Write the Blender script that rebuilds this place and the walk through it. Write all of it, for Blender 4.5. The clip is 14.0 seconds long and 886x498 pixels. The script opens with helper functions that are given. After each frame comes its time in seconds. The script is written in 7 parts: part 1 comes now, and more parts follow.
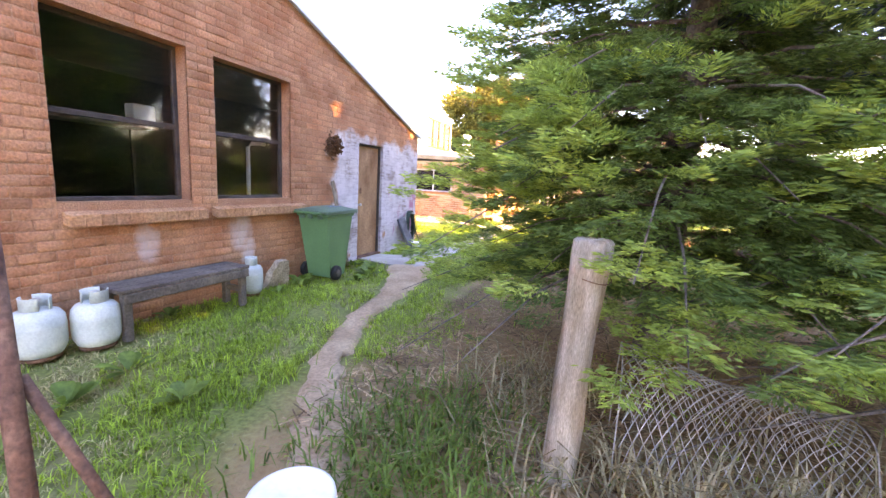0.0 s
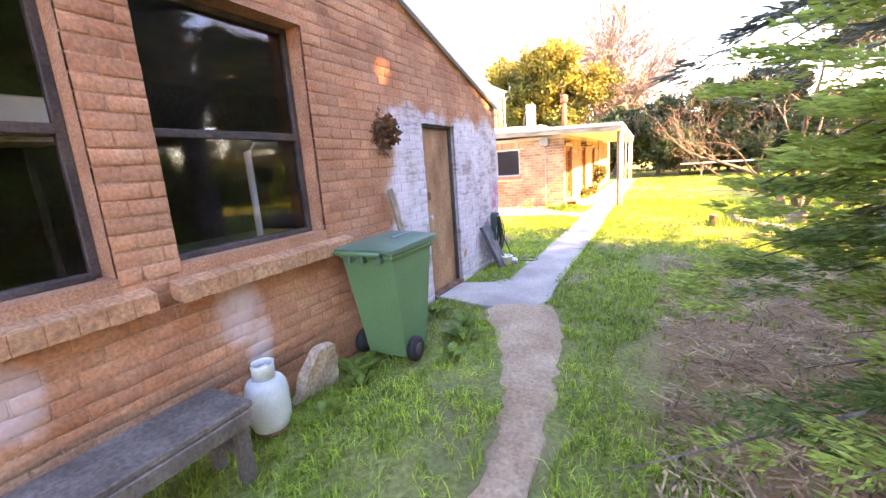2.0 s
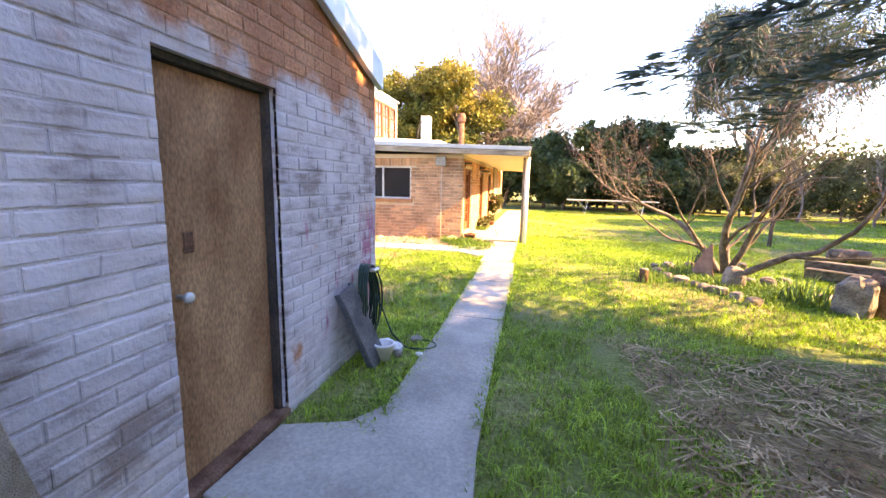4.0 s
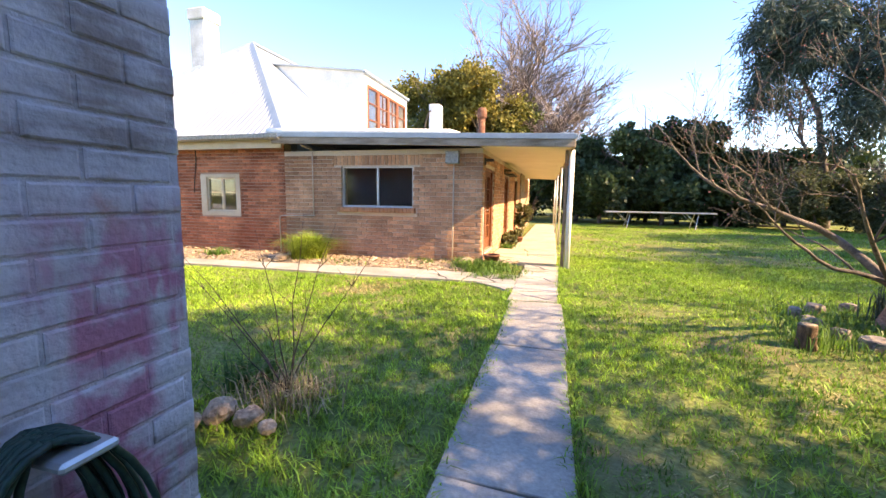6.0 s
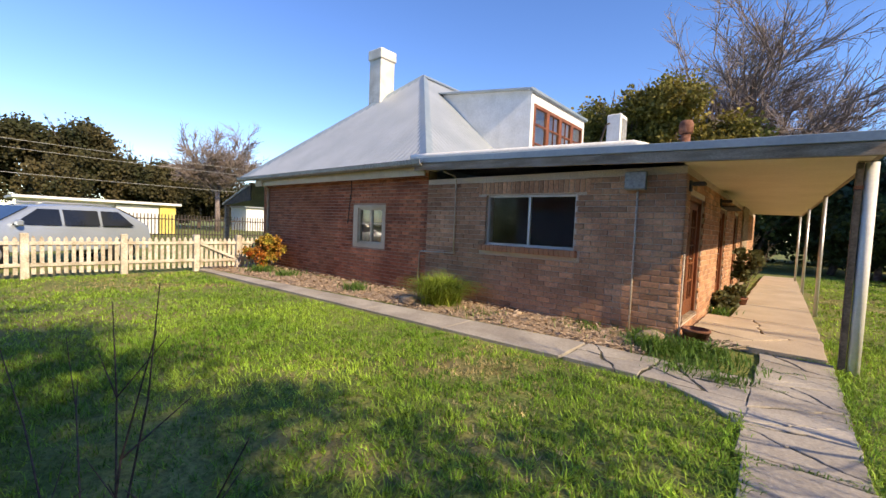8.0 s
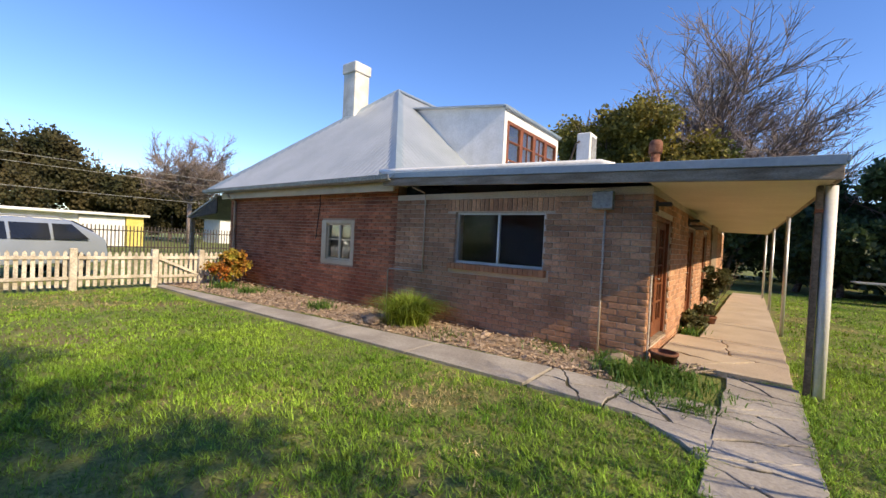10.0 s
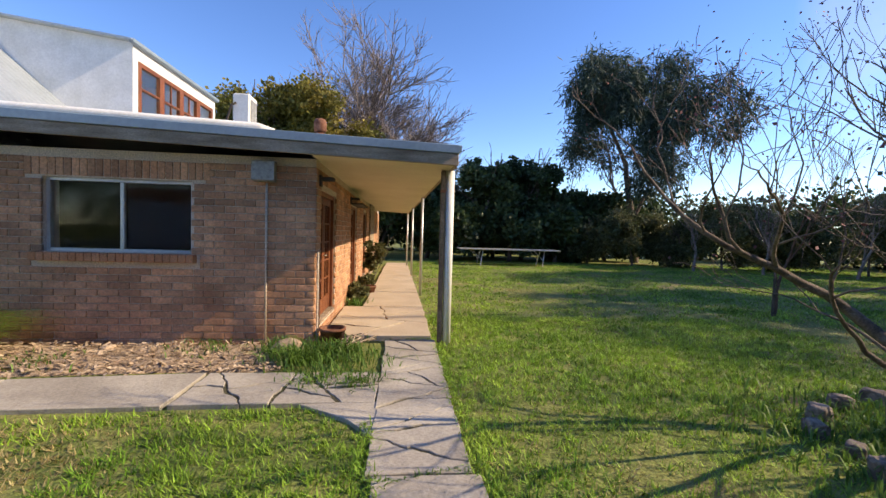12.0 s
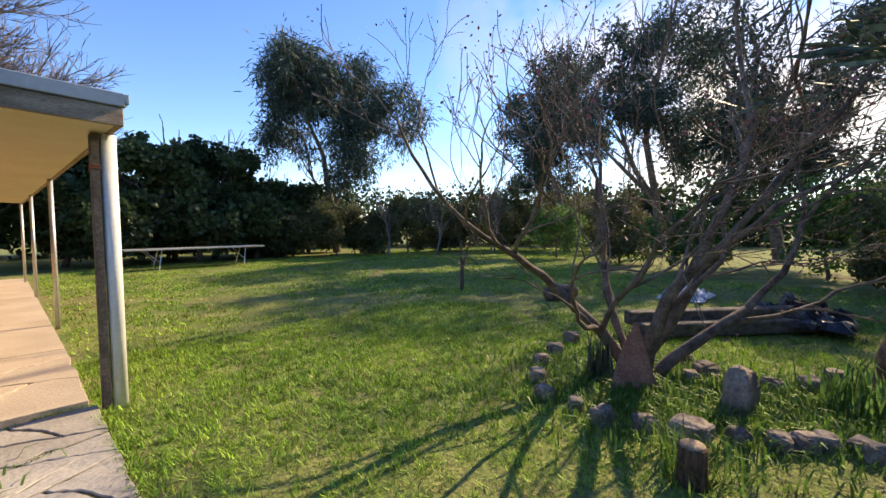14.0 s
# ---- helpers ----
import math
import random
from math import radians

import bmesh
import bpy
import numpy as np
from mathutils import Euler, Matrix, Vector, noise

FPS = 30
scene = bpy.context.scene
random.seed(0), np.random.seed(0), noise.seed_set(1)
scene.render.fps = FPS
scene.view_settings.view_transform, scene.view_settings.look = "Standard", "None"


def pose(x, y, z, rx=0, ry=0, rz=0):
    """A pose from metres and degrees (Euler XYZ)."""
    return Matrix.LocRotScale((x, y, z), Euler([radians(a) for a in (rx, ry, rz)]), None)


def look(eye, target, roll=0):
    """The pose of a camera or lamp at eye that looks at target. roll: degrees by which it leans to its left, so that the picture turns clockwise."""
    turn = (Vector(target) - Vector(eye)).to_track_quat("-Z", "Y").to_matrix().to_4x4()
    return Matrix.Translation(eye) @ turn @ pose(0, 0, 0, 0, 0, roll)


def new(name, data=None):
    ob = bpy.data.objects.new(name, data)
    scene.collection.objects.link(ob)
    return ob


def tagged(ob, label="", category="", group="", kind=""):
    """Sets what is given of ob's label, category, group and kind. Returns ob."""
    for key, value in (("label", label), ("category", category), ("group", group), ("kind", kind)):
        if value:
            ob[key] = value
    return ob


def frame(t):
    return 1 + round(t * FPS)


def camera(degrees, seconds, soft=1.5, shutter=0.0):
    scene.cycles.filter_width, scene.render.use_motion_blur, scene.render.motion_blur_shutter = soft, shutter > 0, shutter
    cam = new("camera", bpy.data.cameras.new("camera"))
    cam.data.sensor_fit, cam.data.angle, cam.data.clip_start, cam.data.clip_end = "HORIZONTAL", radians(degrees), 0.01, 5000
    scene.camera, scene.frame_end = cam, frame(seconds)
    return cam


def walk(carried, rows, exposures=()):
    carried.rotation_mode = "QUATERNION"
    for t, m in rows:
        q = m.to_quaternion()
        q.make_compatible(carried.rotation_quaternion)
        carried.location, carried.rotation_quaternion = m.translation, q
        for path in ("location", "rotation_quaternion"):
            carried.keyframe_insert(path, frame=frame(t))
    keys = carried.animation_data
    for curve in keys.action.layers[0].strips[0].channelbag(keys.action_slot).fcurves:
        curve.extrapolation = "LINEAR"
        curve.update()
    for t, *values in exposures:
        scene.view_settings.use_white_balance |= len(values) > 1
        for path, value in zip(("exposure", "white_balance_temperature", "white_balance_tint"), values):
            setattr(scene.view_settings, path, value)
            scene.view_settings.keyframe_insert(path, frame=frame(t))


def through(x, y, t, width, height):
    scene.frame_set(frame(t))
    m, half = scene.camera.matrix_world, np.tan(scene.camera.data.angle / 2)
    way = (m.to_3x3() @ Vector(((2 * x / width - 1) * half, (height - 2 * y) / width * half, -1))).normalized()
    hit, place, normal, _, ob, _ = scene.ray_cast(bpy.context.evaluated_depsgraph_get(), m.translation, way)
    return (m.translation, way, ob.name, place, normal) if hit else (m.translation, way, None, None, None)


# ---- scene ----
cam = camera(94.6, 14.0)
PATH = [
    (0, (0.449, 0.442, 1.459), (-0.264, 2.283, 1.139), 3.2),
    (0.5, (0.141, 1.069, 1.457), (-0.795, 2.783, 1.028), 3.4),
    (1, (-0.273, 1.592, 1.494), (-1.472, 3.136, 1.072), 2.8),
    (1.5, (-0.752, 2.033, 1.515), (-1.819, 3.652, 1.026), -0.8),
    (2, (-1.25, 2.549, 1.564), (-2.181, 4.275, 1.172), -4.2),
    (2.5, (-1.679, 3.153, 1.563), (-2.261, 5.018, 1.137), -2.6),
    (3, (-1.9, 3.871, 1.568), (-2.37, 5.787, 1.243), -1.1),
    (3.2, (-1.962, 4.112, 1.595), (-2.364, 6.045, 1.276), 0.8),
    (5.3, (-2.272, 7.134, 1.411), (-2.756, 9.051, 1.104), 1.7),
    (5.5, (-2.316, 7.356, 1.406), (-2.813, 9.273, 1.129), 1.3),
    (6, (-2.522, 8.075, 1.313), (-3.056, 9.987, 1.065), 0.8),
    (6.5, (-2.682, 8.694, 1.33), (-3.416, 10.537, 1.074), 1.3),
    (7, (-2.798, 9.276, 1.336), (-3.731, 11.032, 1.121), 1.8),
    (7.5, (-2.889, 9.772, 1.361), (-4.063, 11.385, 1.218), 2.1),
    (7.7, (-2.928, 9.938, 1.365), (-4.2, 11.477, 1.238), 2.3),
    (9.8, (-2.886, 10.367, 1.446), (-4.199, 11.875, 1.405), 3.0),
    (10, (-2.891, 10.396, 1.45), (-4.113, 11.979, 1.412), 2.9),
    (10.5, (-2.915, 10.406, 1.441), (-3.867, 12.165, 1.397), 2.5),
    (11, (-2.911, 10.539, 1.429), (-3.542, 12.436, 1.372), 2.3),
    (11.5, (-2.895, 10.748, 1.45), (-3.138, 12.732, 1.378), 2.0),
    (12, (-2.923, 10.973, 1.423), (-2.724, 12.961, 1.348), 1.6),
    (12.5, (-2.922, 11.222, 1.432), (-2.299, 13.12, 1.358), 0.8),
    (13, (-2.854, 11.523, 1.436), (-1.855, 13.253, 1.345), 0.1),
    (13.5, (-2.849, 11.79, 1.439), (-1.579, 13.331, 1.344), -0.4),
    (14, (-2.885, 11.955, 1.456), (-1.439, 13.334, 1.353), -0.5),
]
walk(cam, [(t, look(eye, target, roll)) for t, eye, target, roll in PATH],
     exposures=[(0.0, 4.5, 22000, 36), (2.0, 4.6, 22000, 37), (3.2, 4.0, 18000, 32), (5.3, 3.0, 12800, 21), (6.0, 2.5, 10200, 16), (6.6, 1.75, 9000, 14), (7.5, 1.25, 8500, 13), (10.5, 1.0, 7900, 11), (12.0, 1.15, 8300, 12), (14.0, 1.4, 8800, 12)])

# ---- world and sun ----
SUN_EL, SUN_AZ = radians(33.0), radians(-5)          # azimuth from +x towards +y
world = bpy.data.worlds.new("sky")
scene.world = world
world.use_nodes = True
wt = world.node_tree
sky = wt.nodes.new("ShaderNodeTexSky")
sky.sky_type = "NISHITA"
sky.sun_disc = False
sky.sun_elevation = SUN_EL
sky.sun_rotation = radians(90) - SUN_AZ
sky.altitude, sky.air_density, sky.dust_density, sky.ozone_density = 1500, 1.0, 0.1, 4.0
deep = wt.nodes.new("ShaderNodeHueSaturation")
deep.inputs["Hue"].default_value, deep.inputs["Saturation"].default_value = 0.512, 1.2
wt.links.new(sky.outputs[0], deep.inputs["Color"])
# thin white cloud round the sun's side of the sky
where = wt.nodes.new("ShaderNodeTexCoord")
cloud = wt.nodes.new("ShaderNodeTexNoise")
cloud.inputs["Scale"].default_value, cloud.inputs["Detail"].default_value = 3.2, 7
wt.links.new(where.outputs["Generated"], cloud.inputs["Vector"])
near = wt.nodes.new("ShaderNodeVectorMath")
near.operation = "DOT_PRODUCT"
near.inputs[1].default_value = (0.93, 0.16, 0.33)
wt.links.new(where.outputs["Generated"], near.inputs[0])
lim = wt.nodes.new("ShaderNodeMapRange")
lim.inputs["From Min"].default_value, lim.inputs["From Max"].default_value = 0.84, 0.99
wt.links.new(near.outputs["Value"], lim.inputs["Value"])
thick = wt.nodes.new("ShaderNodeMapRange")
thick.inputs["From Min"].default_value, thick.inputs["From Max"].default_value = 0.40, 0.62
wt.links.new(cloud.outputs["Fac"], thick.inputs["Value"])
both = wt.nodes.new("ShaderNodeMath")
both.operation = "MULTIPLY"
wt.links.new(lim.outputs["Result"], both.inputs[0])
wt.links.new(thick.outputs["Result"], both.inputs[1])
veil = wt.nodes.new("ShaderNodeMix")
veil.data_type = "RGBA"
veil.inputs["B"].default_value = (3.4, 3.4, 3.5, 1)
wt.links.new(both.outputs[0], veil.inputs["Factor"])
wt.links.new(deep.outputs[0], veil.inputs["A"])
wt.links.new(veil.outputs["Result"], wt.nodes["Background"].inputs[0])
wt.nodes["Background"].inputs[1].default_value = 0.15
sun_dir = Vector((math.cos(SUN_EL) * math.cos(SUN_AZ), math.cos(SUN_EL) * math.sin(SUN_AZ), math.sin(SUN_EL)))
sun = new("sun", bpy.data.lights.new("sun", "SUN"))
sun.data.energy, sun.data.angle, sun.data.color = 3.0, radians(0.6), (1.0, 0.90, 0.74)
sun.matrix_world = look(sun_dir * 60, (0, 0, 0))


# ---- materials ----
def material(name, c1, c2, scale=3.0, fine=60.0, rough=0.8, bump=0.3, metal=0.0, vary=0.0, island=0.0, through=0.0,
             spread=(0.35, 0.65), spec=0.3, stretch=(1, 1, 1), fine_amount=0.35, distance=0.01):
    """Two colours mixed by coarse noise, darkened and lifted by fine noise, varied from piece to piece."""
    m = bpy.data.materials.new(name)
    m.use_nodes = True
    t = m.node_tree
    n, l = t.nodes, t.links
    b = n["Principled BSDF"]
    b.inputs["Roughness"].default_value, b.inputs["Metallic"].default_value = rough, metal
    b.inputs["Specular IOR Level"].default_value = spec
    geo = n.new("ShaderNodeNewGeometry")
    mp = n.new("ShaderNodeMapping")
    mp.inputs["Scale"].default_value = stretch
    l.new(geo.outputs["Position"], mp.inputs[0])
    big, small = n.new("ShaderNodeTexNoise"), n.new("ShaderNodeTexNoise")
    big.inputs["Scale"].default_value, big.inputs["Detail"].default_value = scale, 5
    small.inputs["Scale"].default_value, small.inputs["Detail"].default_value = fine, 4
    l.new(mp.outputs[0], big.inputs["Vector"]), l.new(mp.outputs[0], small.inputs["Vector"])
    ramp = n.new("ShaderNodeValToRGB")
    ramp.color_ramp.elements[0].position, ramp.color_ramp.elements[1].position = spread
    ramp.color_ramp.elements[0].color, ramp.color_ramp.elements[1].color = (*c1, 1), (*c2, 1)
    l.new(big.outputs["Fac"], ramp.inputs[0])
    rng = n.new("ShaderNodeMapRange")
    rng.inputs["From Min"].default_value, rng.inputs["From Max"].default_value = 0.3, 0.7
    rng.inputs["To Min"].default_value, rng.inputs["To Max"].default_value = 1 - fine_amount, 1 + fine_amount
    l.new(small.outputs["Fac"], rng.inputs["Value"])
    val = rng.outputs["Result"]
    for amount, socket in ((vary, "object"), (island, "island")):
        if amount:
            src = n.new("ShaderNodeObjectInfo").outputs["Random"] if socket == "object" else geo.outputs["Random Per Island"]
            r2 = n.new("ShaderNodeMapRange")
            r2.inputs["To Min"].default_value, r2.inputs["To Max"].default_value = 1 - amount, 1 + amount
            l.new(src, r2.inputs["Value"])
            mul = n.new("ShaderNodeMath")
            mul.operation = "MULTIPLY"
            l.new(val, mul.inputs[0]), l.new(r2.outputs["Result"], mul.inputs[1])
            val = mul.outputs[0]
    hsv = n.new("ShaderNodeHueSaturation")
    l.new(ramp.outputs[0], hsv.inputs["Color"]), l.new(val, hsv.inputs["Value"])
    l.new(hsv.outputs[0], b.inputs["Base Color"])
    if bump:
        bp = n.new("ShaderNodeBump")
        bp.inputs["Strength"].default_value, bp.inputs["Distance"].default_value = bump, distance
        l.new(small.outputs["Fac"], bp.inputs["Height"])
        l.new(bp.outputs[0], b.inputs["Normal"])
    if through:
        tr = n.new("ShaderNodeBsdfTranslucent")
        mix = n.new("ShaderNodeMixShader")
        mix.inputs[0].default_value = through
        l.new(hsv.outputs[0], tr.inputs[0])
        l.new(b.outputs[0], mix.inputs[1]), l.new(tr.outputs[0], mix.inputs[2])
        l.new(mix.outputs[0], n["Material Output"].inputs[0])
    return m


def layer(m, colour, mask_nodes):
    """Lays a second colour over a material's base colour where mask_nodes(n, l) gives 1."""
    n, l = m.node_tree.nodes, m.node_tree.links
    b = n["Principled BSDF"]
    old = b.inputs["Base Color"].links[0].from_socket
    mix = n.new("ShaderNodeMix")
    mix.data_type = "RGBA"
    l.new(mask_nodes(n, l), mix.inputs["Factor"])
    l.new(old, mix.inputs["A"])
    if isinstance(colour, tuple):
        mix.inputs["B"].default_value = (*colour, 1)
    else:
        l.new(colour(n, l), mix.inputs["B"])
    l.new(mix.outputs["Result"], b.inputs["Base Color"])
    return m


def math_node(n, l, op, a, b=None, c=None):
    k = n.new("ShaderNodeMath")
    k.operation = op
    for i, v in enumerate((a, b, c)):
        if v is None:
            continue
        if isinstance(v, (int, float)):
            k.inputs[i].default_value = v
        else:
            l.new(v, k.inputs[i])
    return k.outputs[0]


def ramp_between(n, l, value, lo, hi):
    k = n.new("ShaderNodeMapRange")
    k.interpolation_type = "SMOOTHSTEP"
    k.inputs["From Min"].default_value, k.inputs["From Max"].default_value = lo, hi
    l.new(value, k.inputs["Value"])
    return k.outputs["Result"]


def axes_and_noise(n, l, scale, detail=5):
    geo = n.new("ShaderNodeNewGeometry")
    sep = n.new("ShaderNodeSeparateXYZ")
    l.new(geo.outputs["Position"], sep.inputs[0])
    no = n.new("ShaderNodeTexNoise")
    no.inputs["Scale"].default_value, no.inputs["Detail"].default_value = scale, detail
    l.new(geo.outputs["Position"], no.inputs["Vector"])
    return sep.outputs[0], sep.outputs[1], sep.outputs[2], no.outputs["Fac"]


M = {}
M["shed_brick"] = material("orange_brick", (0.42, 0.15, 0.075), (0.56, 0.25, 0.14), 2.5, 45, 0.9, 0.7, vary=0.14, island=0.14, fine_amount=0.25)
M["shed_mortar"] = material("orange_mortar", (0.36, 0.15, 0.085), (0.46, 0.22, 0.13), 4, 80, 0.95, 0.6)
M["whitewash"] = None


def wash_mask(n, l):
    x, y, z, f = axes_and_noise(n, l, 3.2, 6)
    near = ramp_between(n, l, math_node(n, l, "ADD", y, math_node(n, l, "MULTIPLY", f, 0.9)), 6.35, 6.55)
    up = math_node(n, l, "ADD", z, math_node(n, l, "MULTIPLY", f, 0.8))
    low = math_node(n, l, "SUBTRACT", 1.0, ramp_between(n, l, up, 2.45, 2.62))
    worn = ramp_between(n, l, f, 0.24, 0.36)
    return math_node(n, l, "MULTIPLY", math_node(n, l, "MULTIPLY", near, low), math_node(n, l, "MULTIPLY", worn, 0.93))


def splash_mask(n, l):
    x, y, z, f = axes_and_noise(n, l, 5.0, 5)
    out = None
    for cy, cz, r in ((4.15, 0.72, 0.22), (3.05, 0.70, 0.16), (4.25, 0.5, 0.16)):
        dy = math_node(n, l, "MULTIPLY", math_node(n, l, "SUBTRACT", y, cy), 1.0 / r)
        dz = math_node(n, l, "MULTIPLY", math_node(n, l, "SUBTRACT", z, cz), 1.0 / (r * 1.5))
        d = math_node(n, l, "ADD", math_node(n, l, "MULTIPLY", dy, dy), math_node(n, l, "MULTIPLY", dz, dz))
        d = math_node(n, l, "ADD", d, math_node(n, l, "MULTIPLY", f, 2.0))
        k = math_node(n, l, "SUBTRACT", 1.0, ramp_between(n, l, d, 1.0, 1.9))
        out = k if out is None else math_node(n, l, "MAXIMUM", out, k)
    return math_node(n, l, "MULTIPLY", out, 0.75)


def wash_paint(n, l):
    """Thin uneven white paint: grey smears, brick showing through in a few places."""
    x, y, z, f = axes_and_noise(n, l, 2.3, 7)
    geo = n.new("ShaderNodeNewGeometry")
    mp = n.new("ShaderNodeMapping")
    mp.inputs["Scale"].default_value = (4, 4, 16)
    l.new(geo.outputs["Position"], mp.inputs[0])
    streak = n.new("ShaderNodeTexNoise")
    streak.inputs["Scale"].default_value, streak.inputs["Detail"].default_value = 1.6, 5
    l.new(mp.outputs[0], streak.inputs["Vector"])
    both = math_node(n, l, "ADD", math_node(n, l, "MULTIPLY", f, 0.6), math_node(n, l, "MULTIPLY", streak.outputs["Fac"], 0.4))
    k = n.new("ShaderNodeValToRGB")
    for i, (p, c) in enumerate(((0.38, (0.30, 0.25, 0.24)), (0.47, (0.50, 0.475, 0.485)), (0.60, (0.64, 0.615, 0.63)))):
        e = k.color_ramp.elements[i] if i < 2 else k.color_ramp.elements.new(p)
        e.position, e.color = p, (*c, 1)
    l.new(both, k.inputs[0])
    return k.outputs[0]


def graffiti_mask(n, l):
    """Faded red spray paint run down in streaks near the wall's north end."""
    geo = n.new("ShaderNodeNewGeometry")
    mp = n.new("ShaderNodeMapping")
    mp.inputs["Scale"].default_value = (1, 7, 1.7)
    l.new(geo.outputs["Position"], mp.inputs[0])
    no = n.new("ShaderNodeTexNoise")
    no.inputs["Scale"].default_value, no.inputs["Detail"].default_value = 1.0, 4
    l.new(mp.outputs[0], no.inputs["Vector"])
    x, y, z, f = axes_and_noise(n, l, 9, 3)
    band = math_node(n, l, "MULTIPLY", ramp_between(n, l, z, 0.1, 0.5), math_node(n, l, "SUBTRACT", 1.0, ramp_between(n, l, z, 1.1, 1.4)))
    near = ramp_between(n, l, y, 8.62, 8.74)
    spots = math_node(n, l, "MULTIPLY", ramp_between(n, l, y, 7.5, 7.7), ramp_between(n, l, no.outputs["Fac"], 0.57, 0.66))
    heavy = math_node(n, l, "MULTIPLY", math_node(n, l, "MULTIPLY", near, math_node(n, l, "SUBTRACT", 1.0, ramp_between(n, l, y, 8.93, 9.0))), ramp_between(n, l, no.outputs["Fac"], 0.36, 0.52))
    amount = math_node(n, l, "MULTIPLY", math_node(n, l, "MAXIMUM", heavy, spots), math_node(n, l, "MULTIPLY", ramp_between(n, l, f, 0.25, 0.55), 0.88))
    return math_node(n, l, "MULTIPLY", amount, band)


for key in ("shed_brick", "shed_mortar"):
    layer(M[key], wash_paint, wash_mask)
    layer(M[key], (0.55, 0.45, 0.42), splash_mask)
    layer(M[key], (0.50, 0.14, 0.21), graffiti_mask)
M["old_brick"] = material("old_red_brick", (0.31, 0.098, 0.05), (0.54, 0.205, 0.105), 1.2, 40, 0.9, 0.6, vary=0.3, island=0.3, fine_amount=0.3)
M["old_mortar"] = material("old_mortar", (0.38, 0.26, 0.19), (0.47, 0.34, 0.26), 3, 60, 0.95, 0.5)
M["new_brick"] = material("brown_brick", (0.38, 0.19, 0.11), (0.56, 0.31, 0.185), 1.5, 40, 0.9, 0.6, vary=0.26, island=0.26, fine_amount=0.3)
M["new_mortar"] = material("grey_mortar", (0.56, 0.46, 0.37), (0.64, 0.54, 0.44), 3, 60, 0.95, 0.5)
M["sill_brick"] = material("sill_brick", (0.40, 0.17, 0.085), (0.50, 0.24, 0.13), 4, 50, 0.9, 0.6, vary=0.12)
M["iron"] = material("corrugated_iron", (0.35, 0.395, 0.425), (0.43, 0.475, 0.505), 0.9, 25, 0.4, 0.05, metal=0.3, fine_amount=0.08, spec=0.5)
M["blue_metal"] = material("pale_blue_metal", (0.24, 0.31, 0.36), (0.30, 0.37, 0.42), 2, 20, 0.4, 0.05, metal=0.2, fine_amount=0.08)
M["white_paint"] = material("white_paint", (0.72, 0.71, 0.67), (0.82, 0.81, 0.78), 3, 30, 0.6, 0.15, fine_amount=0.07)
M["cream_paint"] = material("cream_paint", (0.55, 0.45, 0.31), (0.65, 0.55, 0.40), 2, 30, 0.6, 0.12, fine_amount=0.08)
M["cream_soffit"] = material("cream_soffit", (0.62, 0.54, 0.40), (0.68, 0.60, 0.46), 1.5, 25, 0.7, 0.1, fine_amount=0.05)
M["old_timber"] = material("weathered_timber", (0.22, 0.16, 0.11), (0.42, 0.33, 0.25), 3, 60, 0.9, 0.6, stretch=(0.6, 4, 4))
M["post_wood"] = material("grey_post_wood", (0.36, 0.27, 0.19), (0.55, 0.45, 0.36), 4, 60, 0.9, 0.9, stretch=(5, 5, 0.7))
M["grey_timber"] = material("grey_painted_timber", (0.085, 0.068, 0.055), (0.15, 0.122, 0.10), 5, 50, 0.8, 0.4)
M["sleeper"] = material("old_sleeper_wood", (0.07, 0.06, 0.05), (0.17, 0.15, 0.13), 4, 60, 0.9, 0.6, stretch=(0.7, 4, 4))
M["red_timber"] = material("stained_red_timber", (0.16, 0.05, 0.022), (0.26, 0.09, 0.04), 4, 50, 0.45, 0.3, stretch=(3, 3, 0.6))
M["door_ply"] = material("weathered_door_ply", (0.25, 0.10, 0.045), (0.46, 0.23, 0.12), 2.2, 50, 0.7, 0.3, stretch=(1.5, 1.5, 0.7))
M["dark_frame"] = material("dark_steel_frame", (0.035, 0.03, 0.028), (0.08, 0.06, 0.05), 6, 60, 0.7, 0.4)
M["alu"] = material("aluminium", (0.52, 0.52, 0.50), (0.62, 0.62, 0.60), 3, 30, 0.4, 0.05, metal=0.6, fine_amount=0.08)
M["concrete"] = material("worn_concrete", (0.30, 0.265, 0.225), (0.45, 0.405, 0.345), 1.6, 45, 0.92, 0.5, vary=0.06, fine_amount=0.16)
M["tan_concrete"] = material("tan_concrete", (0.44, 0.35, 0.26), (0.54, 0.44, 0.33), 1.4, 45, 0.92, 0.4, vary=0.05, fine_amount=0.14)
M["bark"] = material("dark_bark", (0.085, 0.065, 0.055), (0.22, 0.175, 0.145), 8, 60, 0.95, 0.9)
M["stump_bark"] = material("brown_stump_bark", (0.07, 0.04, 0.025), (0.17, 0.105, 0.07), 14, 60, 0.95, 0.9, stretch=(3, 3, 0.6))
M["grey_bark"] = material("grey_bark", (0.16, 0.125, 0.11), (0.27, 0.22, 0.20), 5, 60, 0.95, 0.5)
M["twig"] = material("brown_twig", (0.10, 0.06, 0.05), (0.19, 0.12, 0.10), 5, 60, 0.9, 0.2)
M["stone"] = material("lichen_stone", (0.14, 0.11, 0.095), (0.30, 0.245, 0.20), 6, 40, 0.9, 0.8, vary=0.2)
M["sandstone"] = material("pale_sandstone", (0.36, 0.25, 0.17), (0.48, 0.36, 0.26), 5, 40, 0.9, 0.6)
